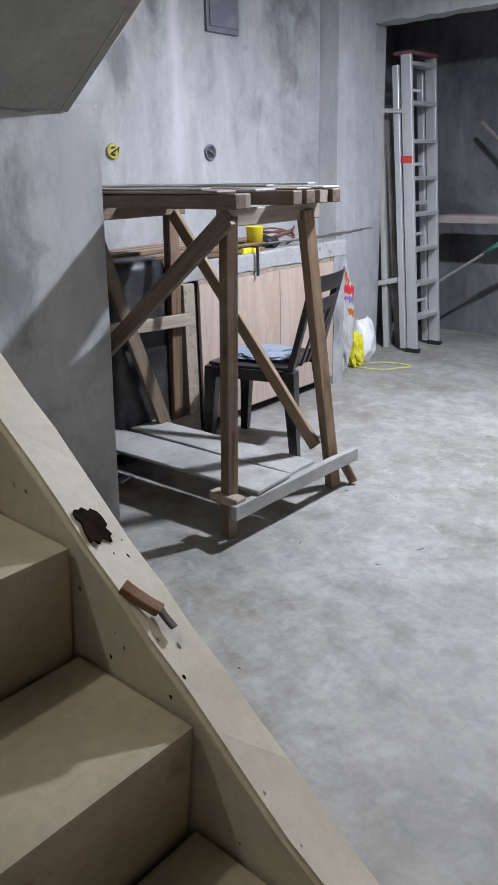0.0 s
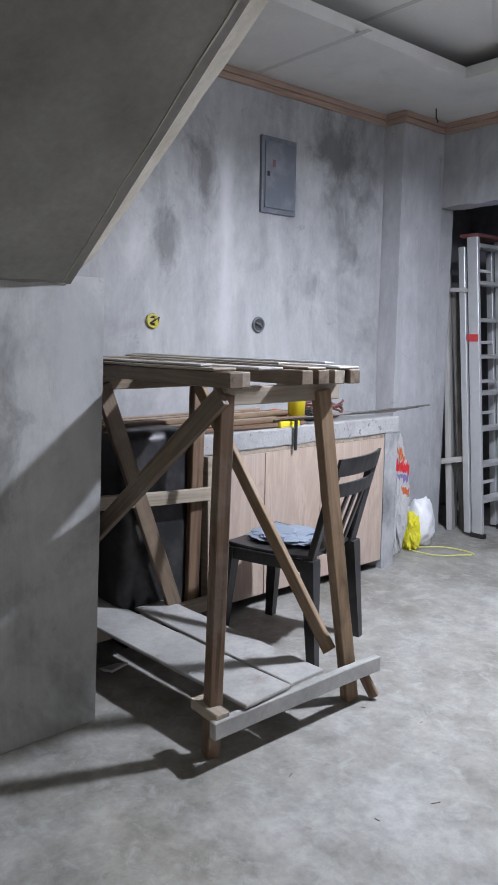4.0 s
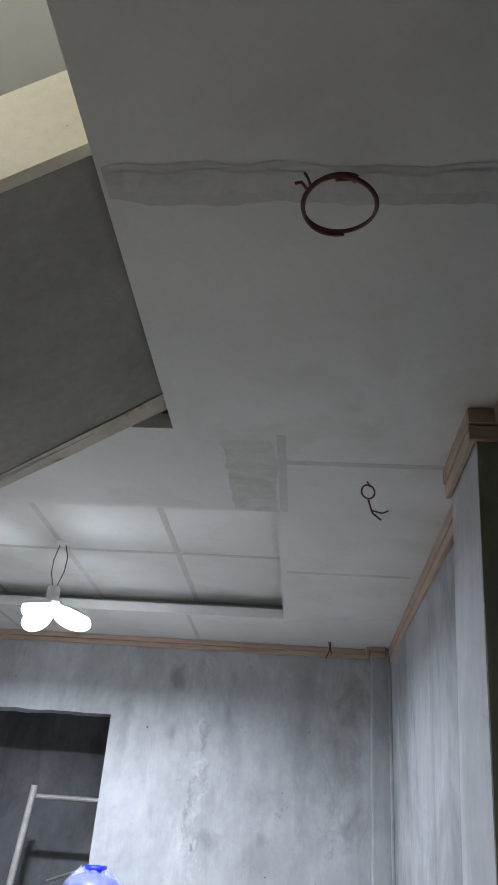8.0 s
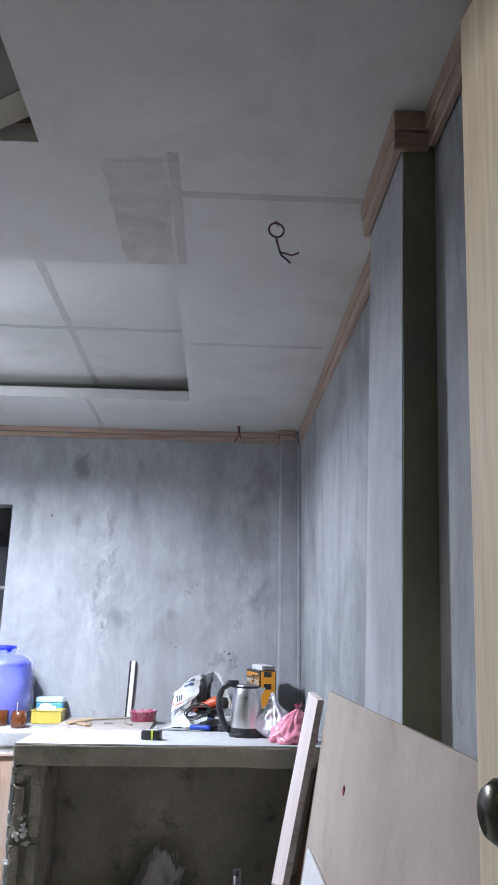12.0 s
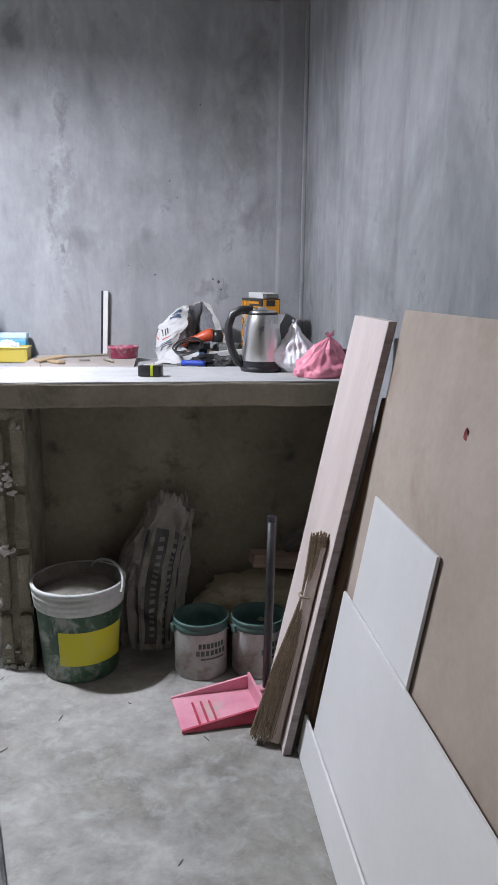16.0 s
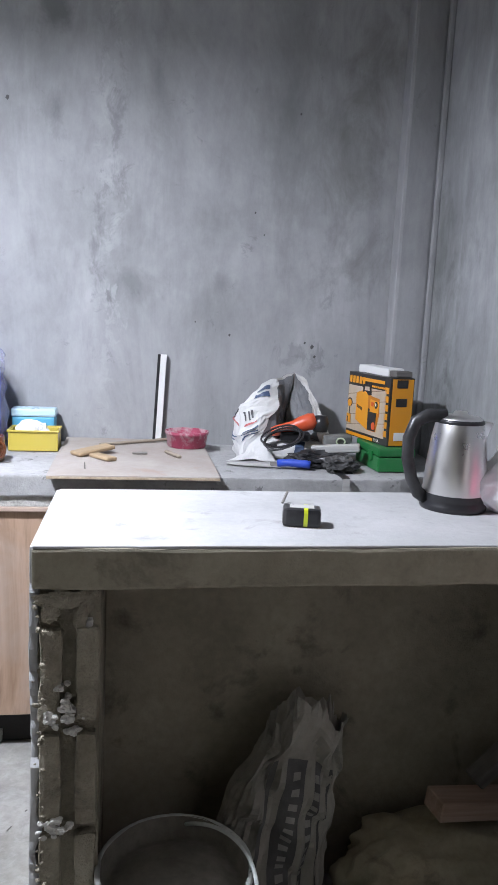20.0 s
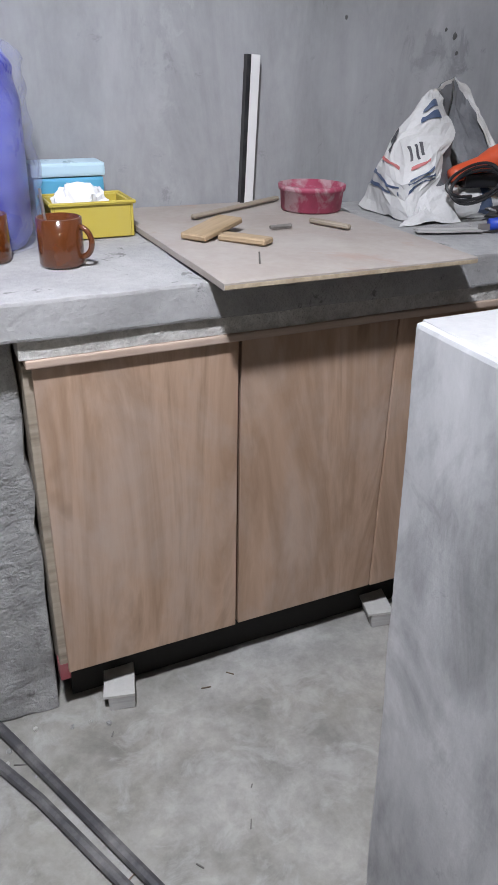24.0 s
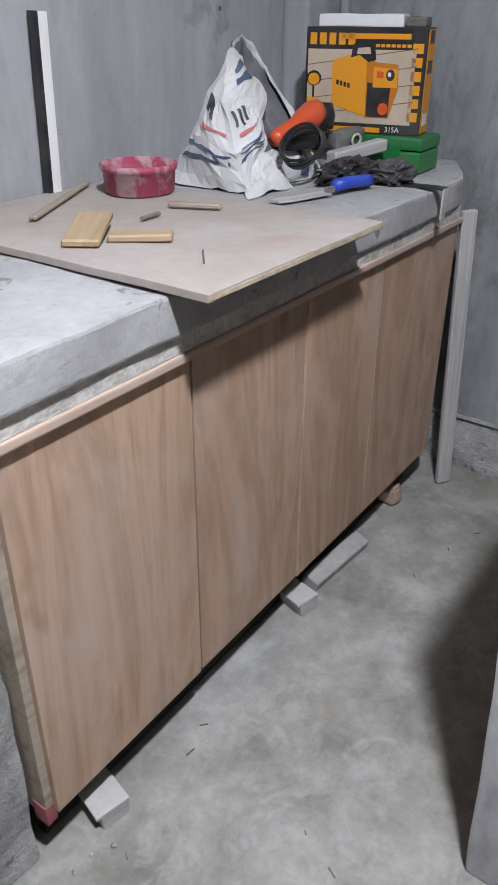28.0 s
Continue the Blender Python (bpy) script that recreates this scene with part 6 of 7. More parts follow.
def tied_bag(name, place, radii, seed, material, lab, slouch=0.0, ears=0.03, profile=(1.0, 1.0, 0.2)):
    """A film bag, full below, gathered into pleats under its knot and ending in loose ears."""
    b = thing(name, place, lab, "bag")
    rx, ry, h = radii
    nu, nv = 96, 48
    bm = bmesh.new()
    rows = []
    for j in range(nv + 1):
        v = j / nv
        k = float(np.interp(v, np.linspace(0, 1, len(profile)), profile))
        row = []
        for i in range(nu):
            a = 2 * math.pi * i / nu
            ca, sa = math.cos(a), math.sin(a)
            pleat = (0.10 + 0.30 * v) * abs(noise.noise(Vector((ca * 3.1 + seed, sa * 3.1, 0.9 * v)))) + 0.14 * abs(noise.noise(Vector((ca * 5 + 2 * v, sa * 5 + seed, 5.0 * v))))
            dent = 0.34 * noise.noise(Vector((ca * 1.5, sa * 1.5 + seed, 2.6 * v))) + 0.16 * noise.noise(Vector((ca * 3.4 + seed, sa * 3.4, 6 * v)))
            q = k * (1 + dent - pleat)
            row.append(bm.verts.new((rx * q * ca + slouch * v * v, ry * q * sa, h * v * (1 + 0.10 * noise.noise(Vector((ca, sa, seed)))))))
        rows.append(row)
    for r0, r1 in zip(rows, rows[1:]):
        for i in range(nu):
            k = (i + 1) % nu
            bm.faces.new((r0[i], r0[k], r1[k], r1[i]))
    bm.faces.new(rows[0][::-1])
    bm.faces.new(rows[-1])
    part("body", bm, material, b, smooth=True)
    for t, (dx, up) in enumerate(((-0.5, 0.8), (0.6, 1.0))):
        bm = bmesh.new()
        strips = []
        for i in range(7):
            u = i / 6
            w = 0.004 + ears * 0.5 * math.sin(math.pi * min(1.0, 0.15 + 0.75 * u))
            c = Vector((slouch + dx * ears * u, 0.004 * (t - 0.5), h * 0.985 + up * ears * u))
            strips.append([bm.verts.new(c + Vector((s2 * w * 0.7, 0.35 * s2 * w + 0.005 * math.sin(9 * u + t), 0.004 * math.sin(7 * u + s2)))) for s2 in (-1.0, -0.3, 0.4, 1.0)])
        for p, q in zip(strips, strips[1:]):
            for i in range(3):
                bm.faces.new((p[i], p[i + 1], q[i + 1], q[i]))
        part("ear", bm, material, b)
    return b


M_PINKB = plain("pink_film", (0.84, 0.30, 0.40), 0.22, dust=0.0, alpha=0.86, relief=0.2)
M_MILKB = plain("milky_film", (0.84, 0.85, 0.88), 0.25, dust=0.0, alpha=0.97, relief=0.2)
tied_bag("plastic_bag", (0.562, 3.53, PT), (0.068, 0.058, 0.166), 3.3, M_MILKB, "knotted clear-white plastic bag on the counter", -0.006, 0.012, (0.80, 1.08, 1.22, 1.26, 1.22, 1.10, 0.92, 0.60, 0.40, 0.34, 0.10))
tied_bag("plastic_bag", (0.622, 3.375, PT), (0.088, 0.066, 0.128), 9.1, M_PINKB, "knotted glossy pink plastic bag on the counter", 0.024, 0.020, (1.0, 1.12, 1.10, 1.02, 0.96, 0.84, 0.74, 0.62, 0.50, 0.30, 0.06))
gl = thing("plastic_cup", (0.700, 3.40, PT), "dark purple-brown translucent plastic cup", "cup")
part("body", lathe([(0.0, 0.003), (0.028, 0.0), (0.036, 0.085), (0.034, 0.085), (0.027, 0.006), (0.0, 0.008)], 24), plain("purple_brown_plastic", (0.16, 0.05, 0.08), 0.3, alpha=0.85), gl, smooth=True)

# ---- on the north counter ----
CT = 0.864
jg = thing("water_container", (-0.853, 4.555, CT), "blue water container wrapped in a clear plastic bag", "water container")
M_JUG = plain("deep_blue_plastic", (0.018, 0.028, 0.50), 0.3, dust=0.03)
M_FILM = plain("clear_film", (0.62, 0.66, 0.95), 0.16, dust=0.0, alpha=0.22, relief=0.5)
part("body", lathe([(0.0, 0.004), (0.14, 0.0), (0.152, 0.02), (0.154, 0.25), (0.146, 0.28), (0.148, 0.30), (0.125, 0.335), (0.06, 0.355), (0.0, 0.36)], 36), M_JUG, jg, smooth=True)
part("neck", lathe([(0.058, 0.352), (0.056, 0.375), (0.062, 0.378), (0.062, 0.398), (0.0, 0.402)], 28), M_JUG, jg, smooth=True)
bm = bmesh.new()
rows = []
for j in range(40):
    v = j / 39
    row = []
    for i in range(96):
        a = 2 * math.pi * i / 96
        n = Vector((math.cos(a), math.sin(a), 2.6 * v))
        r = 0.160 + 0.012 * math.sin(math.pi * min(1, 1.6 * v)) if v < 0.80 else 0.168 - 0.095 * ((v - 0.80) / 0.20) ** 1.5
        fold = abs(noise.noise(Vector((n.x * 1.6 + 1.3 * v, n.y * 1.6, 5.5 * v + 1.1 * a)))) + 0.6 * abs(noise.noise(Vector((n.x * 5 + 3 * v, n.y * 5, 9 * v + 2.2 * a if i < 80 else 9 * v))))
        r += 0.024 * (0.45 - fold)
        row.append(bm.verts.new((r * n.x, r * n.y, 0.002 + 0.375 * v + (0.03 * noise.noise(n * 4) if v > 0.9 else 0.0))))
    rows.append(row)
for r0, r1 in zip(rows, rows[1:]):
    for i in range(96):
        k = (i + 1) % 96
        bm.faces.new((r0[i], r0[k], r1[k], r1[i]))
part("bag", bm, M_FILM, jg, "crumpled clear plastic bag", smooth=True)
M_AMBER = plain("amber_glass", (0.16, 0.045, 0.012), 0.12, dust=0.05, through_light=0.35, coat=0.5)


def mug(x, y, rz):
    g = thing("glass_mug", (x, y, CT), "brown amber glass mug with a handle", "mug", rz, "mugs on the counter")
    part("body", lathe([(0.0, 0.004), (0.036, 0.0), (0.038, 0.004), (0.038, 0.078), (0.035, 0.079), (0.034, 0.010), (0.0, 0.012)], 28), M_AMBER, g, smooth=True)
    part("handle", tube([(0.036 + 0.022 * math.sin(a), 0, 0.040 + 0.025 * math.cos(a)) for a in np.linspace(0.1, 3.04, 14)], 0.005, 8), M_AMBER, g, smooth=True)
    return g


mug(-0.802, 4.40, 190)
sp = mug(-0.690, 4.335, -40)
part("teaspoon", tube([(-0.02, 0.0, 0.02), (-0.036, 0.01, 0.12)], 0.0025, 6), M_STEEL, sp, "steel spoon")
tu = thing("plastic_tub", (-0.590, 4.565, CT), "shallow mustard-yellow plastic tub holding a clear bag", "tub")
M_MUST = plain("mustard_plastic", (0.50, 0.40, 0.07), 0.35, dust=0.08)
part("base", box(-0.074, 0.074, -0.048, 0.048, 0.0, 0.004, 0.001), M_MUST, tu)
for a, b in (((-0.080, -0.074), (-0.054, 0.054)), ((0.074, 0.080), (-0.054, 0.054)), ((-0.074, 0.074), (-0.054, -0.048)), ((-0.074, 0.074), (0.048, 0.054))):
    part("side", box(a[0], a[1], b[0], b[1], 0.0, 0.066, 0.002), M_MUST, tu)
part("rim", tube([(sx * 0.082, sy * 0.056, 0.066) for sx, sy in ((-1, -1), (1, -1), (1, 1), (-1, 1))], 0.004, 6, True), M_MUST, tu)
fb = thing("clear_bag", (-0.60, 4.565, CT + 0.0045), "crumpled clear plastic bag lying in the tub", "bag")
part("body", blob((0.055, 0.04, 0.05), 6.2, 0.3, 3.0, 0.2, folds=0.2), M_CLEAR, fb)
bl = thing("blue_container", (-0.605, 4.67, CT), "light blue food container with a frosted lid", "container")
part("body", box(-0.072, 0.072, -0.035, 0.035, 0.0, 0.098, 0.008), plain("sky_blue_plastic", (0.10, 0.38, 0.58), 0.4, dust=0.05), bl)
part("lid", box(-0.075, 0.075, -0.038, 0.038, 0.098, 0.125, 0.006), plain("frosted_blue_lid", (0.50, 0.68, 0.78), 0.3, dust=0.05), bl)

wp = thing("plywood_sheet", (-0.50, 4.075, CT + 0.002), "thin plywood panel lying over the counter edge", "plywood")
part("veneer", rough(box(0.0, 0.485, 0.0, 0.645, 0.0005, 0.012, 0.001), 0.0015, 7, 5), [M_DUSTPLY], wp)
part("edge_ply", box(0.001, 0.484, -0.0012, 0.004, 0.002, 0.0085), M_PLYEDGE, wp, "splintered ply edge")
WT = CT + 0.0155
tagged(beam("wood_stick", (-0.375, 4.545, WT + 0.005), (-0.10, 4.70, WT + 0.006), 0.014, 0.009, M_PALE), "thin pale wood stick on the plywood", "stick")
tagged(beam("wood_scrap", (-0.445, 4.36, WT + 0.006), (-0.335, 4.435, WT + 0.020), 0.058, 0.012, M_TAN2), "small flat wood scrap resting on another", "wood scrap")
tagged(beam("wood_scrap", (-0.385, 4.36, WT + 0.006), (-0.325, 4.28, WT + 0.006), 0.036, 0.012, M_TAN2), "small flat wood scrap", "wood scrap")
tagged(beam("wood_scrap", (-0.155, 4.435, WT + 0.006), (-0.115, 4.345, WT + 0.006), 0.014, 0.010, M_PALE), "short pale wood splinter", "wood scrap")
tagged(part("bolt", tube([(-0.265, 4.40, WT + 0.005), (-0.217, 4.404, WT + 0.005)], 0.004, 8), M_RUST), "grey steel bolt lying on the plywood", "bolt")
tagged(part("nail", tube([(-0.40, 4.16, WT), (-0.401, 4.161, WT + 0.02)], 0.0015, 6), M_RUST), "nail standing up in the plywood", "nail")
M_BOWL = surface("cement_stained_pink_bowl", (0.26, 0.03, 0.07), (0.42, 0.07, 0.13), 8.0, 50, 0.3, 0.6, 0.3, stain=(0.42, 0.27, 0.29), stain_scale=24.0, stain_at=(0.46, 0.60))
bw = thing("plastic_bowl", (-0.078, 4.575, WT), "dark pink plastic bowl caked with cement dust", "bowl")
part("body", lathe([(0.0, 0.004), (0.064, 0.0), (0.068, 0.004), (0.071, 0.042), (0.075, 0.044), (0.076, 0.055), (0.071, 0.0555), (0.064, 0.012), (0.0, 0.014)], 36), M_BOWL, bw, smooth=True)
pp = thing("plastic_trunking", (-0.180, 4.708, CT), "white plastic conduit length leaning on the wall", "conduit")
part("channel", box(-0.004, 0.018, 0.0, 0.018, 0.0, 0.325, 0.002), M_WHITE, pp, m=Matrix.Rotation(radians(2.3), 4, "Y"))
part("dark_side", box(-0.014, -0.004, 0.0, 0.018, 0.0, 0.325, 0.001), M_BLACK, pp, "black open side", m=Matrix.Rotation(radians(2.3), 4, "Y"))

# sack with tools
ts = thing("tool_sack", (0.24, 4.545, CT), "white woven cement sack with blue stripes slumped open", "sack")
M_CARD0 = plain("dark_sack_letters", (0.05, 0.05, 0.06), 0.5, dust=0.3)
M_BLUEP = plain("blue_grey_print", (0.055, 0.085, 0.16), 0.5, dust=0.3)
M_LINING = surface("grey_sack_lining", (0.09, 0.095, 0.105), (0.20, 0.205, 0.215), 9.0, 60, 0.3, 0.6, 0.3)
M_REDP = plain("faded_red_print", (0.45, 0.12, 0.12), 0.5, dust=0.3)
# corners of the stiff slumped sack: foot, shoulder, peak and the rim of its open mouth
SACK = {"tip": (-0.20, -0.145, 0.003), "foot": (-0.150, -0.110, 0.0), "shoulder": (-0.150, -0.050, 0.165), "brow": (-0.068, 0.0, 0.240), "peak": (0.058, 0.055, 0.284),
        "rim": (0.100, 0.050, 0.258), "rim_low": (0.145, 0.005, 0.175), "lip_right": (0.128, -0.090, 0.060), "lip_left": (-0.085, -0.110, 0.078), "toe": (-0.03, -0.150, 0.0),
        "heel": (0.145, -0.125, 0.0), "side": (0.185, -0.03, 0.0), "deep": (0.02, 0.03, 0.07), "back_left": (-0.15, 0.10, 0.0), "back_right": (0.14, 0.13, 0.0), "neck": (-0.005, 0.030, 0.262), "gape": (-0.018, -0.068, 0.178)}


def panel(names, s0=0.0, s1=1.0, t0=0.0, t1=1.0, out=0.0, n=9, sag=0.0):
    """A crumpled panel of the sack between four of its corners, or a print on it."""
    a, b, c, d = (Vector(SACK[k]) for k in names)
    face = ((b - a).cross(d - a) + (c - b).cross(d - c)).normalized()
    if face.dot((a + b + c + d) / 4 - Vector((0.02, 0.03, 0.08))) < 0:
        face = -face
    bm = bmesh.new()
    g = []
    for i in range(n + 1):
        row = []
        for j in range(n + 1):
            s, t = s0 + (s1 - s0) * i / n, t0 + (t1 - t0) * j / n
            p = a.lerp(b, s).lerp(d.lerp(c, s), t)
            w = Vector([abs(noise.noise(p * 13 + Vector((7.0 * k, 3.0, k)))) - 0.18 + 0.45 * (abs(noise.noise(p * 31 + Vector((k, 9.0, 2.0)))) - 0.18) for k in range(3)])
            p = p + w * 0.019 + face * (sag * math.sin(math.pi * s) * math.sin(math.pi * t) + out)
            row.append(bm.verts.new((p.x, p.y, max(p.z, 0.001))))
        g.append(row)
    for r0, r1 in zip(g, g[1:]):
        for q in range(n):
            quad = (r0[q], r0[q + 1], r1[q + 1], r1[q])
            bm.faces.new(quad[:3])
            bm.faces.new((quad[0], quad[2], quad[3]))
    return bm


LEFT = ("foot", "shoulder", "gape", "lip_left")
TOP = ("shoulder", "brow", "neck", "gape")
WEST = ("foot", "back_left", "brow", "shoulder")
LIP = ("foot", "lip_left", "lip_right", "heel")
M_PAPER = surface("white_paper_sack", (0.52, 0.52, 0.515), (0.68, 0.68, 0.67), 6.0, 90, 0.15, 0.6, 0.15, stain=(0.34, 0.335, 0.32), stain_scale=7.0, stain_at=(0.60, 0.75))
for names, sag, lab in ((LEFT, 0.022, "crumpled white front with blue and black print"), (TOP, 0.022, ""), (LIP, 0.016, "white lower lip of the open mouth"), (("tip", "foot", "lip_left", "toe"), 0.006, "flattened fold at the foot"),
                        (("rim", "rim_low", "lip_right", "lip_right"), 0.0, ""), (("peak", "rim", "rim_low", "rim_low"), 0.004, ""), (("rim_low", "side", "heel", "lip_right"), 0.01, ""),
                        (WEST, 0.034, "crumpled side with blue stripes"), (("brow", "back_left", "back_right", "peak"), 0.0, ""), (("peak", "back_right", "side", "rim_low"), 0.0, ""), (("brow", "peak", "neck", "neck"), 0.0, "")):
    part("sack_panel", panel(names, sag=sag), M_PAPER, ts, lab)
for names in (("neck", "peak", "deep", "gape"), ("gape", "deep", "lip_right", "lip_left"), ("peak", "rim_low", "lip_right", "deep")):
    part("lining", panel(names, out=-0.003), M_LINING, ts, "dark grey inside of the open mouth")
for names, s0, s1, t0, t1, mt in ((TOP, 0.30, 0.42, 0.22, 0.72, M_BLUEP), (TOP, 0.52, 0.64, 0.22, 0.72, M_BLUEP), (LEFT, 0.72, 0.90, 0.10, 0.16, M_CARD0), (LEFT, 0.70, 0.90, 0.22, 0.28, M_CARD0), (LEFT, 0.74, 0.92, 0.34, 0.40, M_CARD0),
                                  (LEFT, 0.60, 0.64, 0.10, 0.52, M_REDP), (LEFT, 0.44, 0.48, 0.10, 0.62, M_BLUEP), (LEFT, 0.34, 0.38, 0.10, 0.66, M_BLUEP), (LEFT, 0.24, 0.28, 0.10, 0.70, M_BLUEP), (LIP, 0.12, 0.86, 0.58, 0.74, M_BLUEP), (WEST, 0.06, 0.94, 0.24, 0.28, M_BLUEP), (WEST, 0.06, 0.94, 0.34, 0.38, M_BLUEP), (WEST, 0.10, 0.55, 0.58, 0.62, M_REDP), (WEST, 0.30, 0.62, 0.70, 0.84, M_CARD0)):
    part("printed_stripe", panel(names, s0, s1, t0, t1, 0.0028, 9, {LIP: 0.016, WEST: 0.034}.get(names, 0.022)), mt, ts)
og = thing("orange_power_tool", (0.275, 4.432, CT + 0.118), "orange hand power tool with a black cord on the sack", "power tool", rz=-8)
M_OR = plain("orange_red_plastic", (0.58, 0.08, 0.025), 0.4, dust=0.15)
part("body", lathe([(0.0, -0.085), (0.014, -0.083), (0.018, -0.07), (0.018, -0.01), (0.026, 0.02), (0.029, 0.05), (0.024, 0.07), (0.0, 0.072)], 20), M_OR, og, m=Matrix.Rotation(radians(72), 4, "Y"), smooth=True)
part("head", lathe([(0.0, -0.03), (0.024, -0.028), (0.028, 0.0), (0.020, 0.025), (0.0, 0.026)], 18), M_BLACK, og, m=Matrix.Translation((0.085, 0, 0.012)), smooth=True)
part("cord", tube([(-0.045 + (0.062 + 0.008 * math.sin(1.3 * a)) * math.cos(a), -0.052 + 0.018 * math.sin(a), -0.045 + 0.034 * math.sin(a + 0.5) + 0.0012 * a) for a in np.linspace(0, 17.0, 80)], 0.0036, 6), M_BLACK, og)
part("stand", box(-0.05, 0.05, -0.02, 0.02, -0.05, -0.02, 0.006), M_BLACK, og)
tc = thing("grey_tool", (0.415, 4.40, CT + 0.055), "dull grey plastic tool body with a pale round mark", "power tool", rz=-14)
part("body", rough(box(-0.045, 0.045, -0.030, 0.030, 0.0, 0.042, 0.012), 0.010, 22, 2), plain("dark_grey_plastic", (0.10, 0.105, 0.10), 0.5, dust=0.4), tc)
part("ring_mark", tube([(0.01 + 0.014 * math.cos(a), -0.0365, 0.022 + 0.012 * math.sin(a)) for a in np.linspace(0, 6.28, 17)[:-1]], 0.003, 5, True), plain("pale_green_mark", (0.45, 0.52, 0.36), 0.5), tc)
tagged(beam("wood_stick", (0.322, 4.372, CT + 0.050), (0.470, 4.318, CT + 0.066), 0.032, 0.026, M_GREYLUM), "rough grey stick lying among the tools", "stick")
hg = thing("black_glove", (0.385, 4.255, CT), "crumpled black work glove hanging over the slab edge", "glove")
part("palm", blob((0.055, 0.05, 0.028), 6.0, 0.4, 3.2, 0.3, folds=0.2), plain("black_rubber", (0.02, 0.02, 0.021), 0.55, dust=0.2), hg)
part("cuff", blob((0.09, 0.05, 0.03), 16.0, 0.4, 3.2, 0.3, folds=0.25), M_BLACK, hg, m=Matrix.Translation((-0.06, 0.075, 0)))
part("strap", rough(box(-0.024, -0.002, -0.135, -0.04, 0.001, 0.006, 0.001), 0.003, 20, 2), M_BLACK, hg)
part("strap_end", box(-0.024, -0.002, -0.137, -0.1325, -0.06, 0.004, 0.001), M_GREYLUM, hg, "dusty strap end")
tr = thing("plastering_trowel", (0.10, 4.315, CT), "cement-caked steel trowel with a blue handle", "trowel", rz=-16)
part("blade", rough(box(-0.065, 0.075, -0.014, 0.016, 0.004, 0.008), 0.002, 20, 3), M_GREYLUM, tr)
part("shank", box(0.072, 0.102, -0.004, 0.004, 0.006, 0.018), M_RUST, tr)
part("handle", tube([(0.095, 0, 0.017), (0.13, 0, 0.020), (0.185, 0, 0.019), (0.20, 0, 0.018)], 0.0125, 12), plain("blue_plastic", (0.02, 0.06, 0.42), 0.4, dust=0.1), tr, smooth=True)

# tool box of cardboard on a green case
gb = thing("green_case", (0.566, 4.345, CT), "small green plastic tool case", "case", rz=3)
M_GRN = plain("bright_green_plastic", (0.015, 0.16, 0.04), 0.4, dust=0.12)
part("bottom", box(-0.062, 0.062, -0.098, 0.11, 0.0, 0.048, 0.006), M_GRN, gb)
part("lid", box(-0.063, 0.063, -0.099, 0.111, 0.050, 0.078, 0.006), M_GRN, gb)
part("latch", box(-0.068, -0.062, -0.05, -0.02, 0.03, 0.062, 0.002), M_GRN, gb)
bx = thing("cardboard_box", (0.556, 4.417, CT + 0.0785), "black and orange printed cardboard box of a power tool", "box", rz=11.5)
M_CARD = plain("black_print_card", (0.018, 0.016, 0.016), 0.4, dust=0.1)
M_ORC = plain("orange_print_card", (0.72, 0.30, 0.01), 0.42, dust=0.08)
M_PHOTO = surface("brown_picture_ground", (0.42, 0.33, 0.24), (0.62, 0.52, 0.41), 5.0, 60, 0.1, 0.4, 0.02)
W2, D2, H2 = 0.141, 0.0435, 0.222
part("carton", box(-D2, D2, -W2, W2, 0.0, H2, 0.002), M_CARD, bx)
X = -D2 - 0.0012


def printed(y0, y1, z0, z1, material, lift=0.0):
    part("print", box(X - lift - 0.0008, X - lift, y0, y1, z0, z1), material, bx)


printed(-0.120, W2 - 0.006, 0.022, H2 - 0.045, M_PHOTO)
printed(-0.105, 0.055, H2 - 0.024, H2 - 0.013, M_ORC)
for k in range(5):
    printed(W2 - 0.026 - 0.023 * k, W2 - 0.010 - 0.023 * k, H2 - 0.036, H2 - 0.012, M_ORC)


def cut_print(points, material, lift):
    """A flat printed shape of the picture on the front, y and z in metres."""
    bm = bmesh.new()
    top = [bm.verts.new((X - lift - 0.0006, y, z)) for y, z in points]
    low = [bm.verts.new((X - lift, y, z)) for y, z in points]
    bm.faces.new(top)
    bm.faces.new(low[::-1])
    for i in range(len(top)):
        j = (i + 1) % len(top)
        bm.faces.new((top[j], top[i], low[i], low[j]))
    bmesh.ops.recalc_face_normals(bm, faces=bm.faces[:])
    part("print", bm, material, bx)


def disc(y, z, ry, rz2):
    return [(y + ry * math.cos(a), z + rz2 * math.sin(a)) for a in np.linspace(0, 2 * math.pi, 17)[:-1]]


M_ORD = plain("deep_orange_print", (0.50, 0.17, 0.008), 0.42, dust=0.08)
M_SEAM = plain("brown_print_line", (0.20, 0.13, 0.08), 0.45, dust=0.1)
M_KNOB = plain("red_orange_print", (0.62, 0.09, 0.02), 0.42, dust=0.08)
for k in range(4):
    z = 0.035 + 0.036 * k
    cut_print([(W2 - 0.008, z), (W2 - 0.008, z + 0.002), (-0.123, z + 0.038), (-0.123, z + 0.036)], M_SEAM, 0.0008)
cut_print([(0.072, 0.062), (0.074, 0.148), (0.068, 0.156), (0.008, 0.172), (-0.008, 0.160), (-0.012, 0.036)], M_ORC, 0.0016)
cut_print([(-0.0121, 0.036), (-0.0081, 0.160), (-0.030, 0.152), (-0.082, 0.148), (-0.086, 0.098), (-0.068, 0.036)], M_ORD, 0.0016)
cut_print([(-0.014, 0.038), (-0.013, 0.110), (-0.068, 0.104), (-0.066, 0.038)], M_CARD, 0.0024)
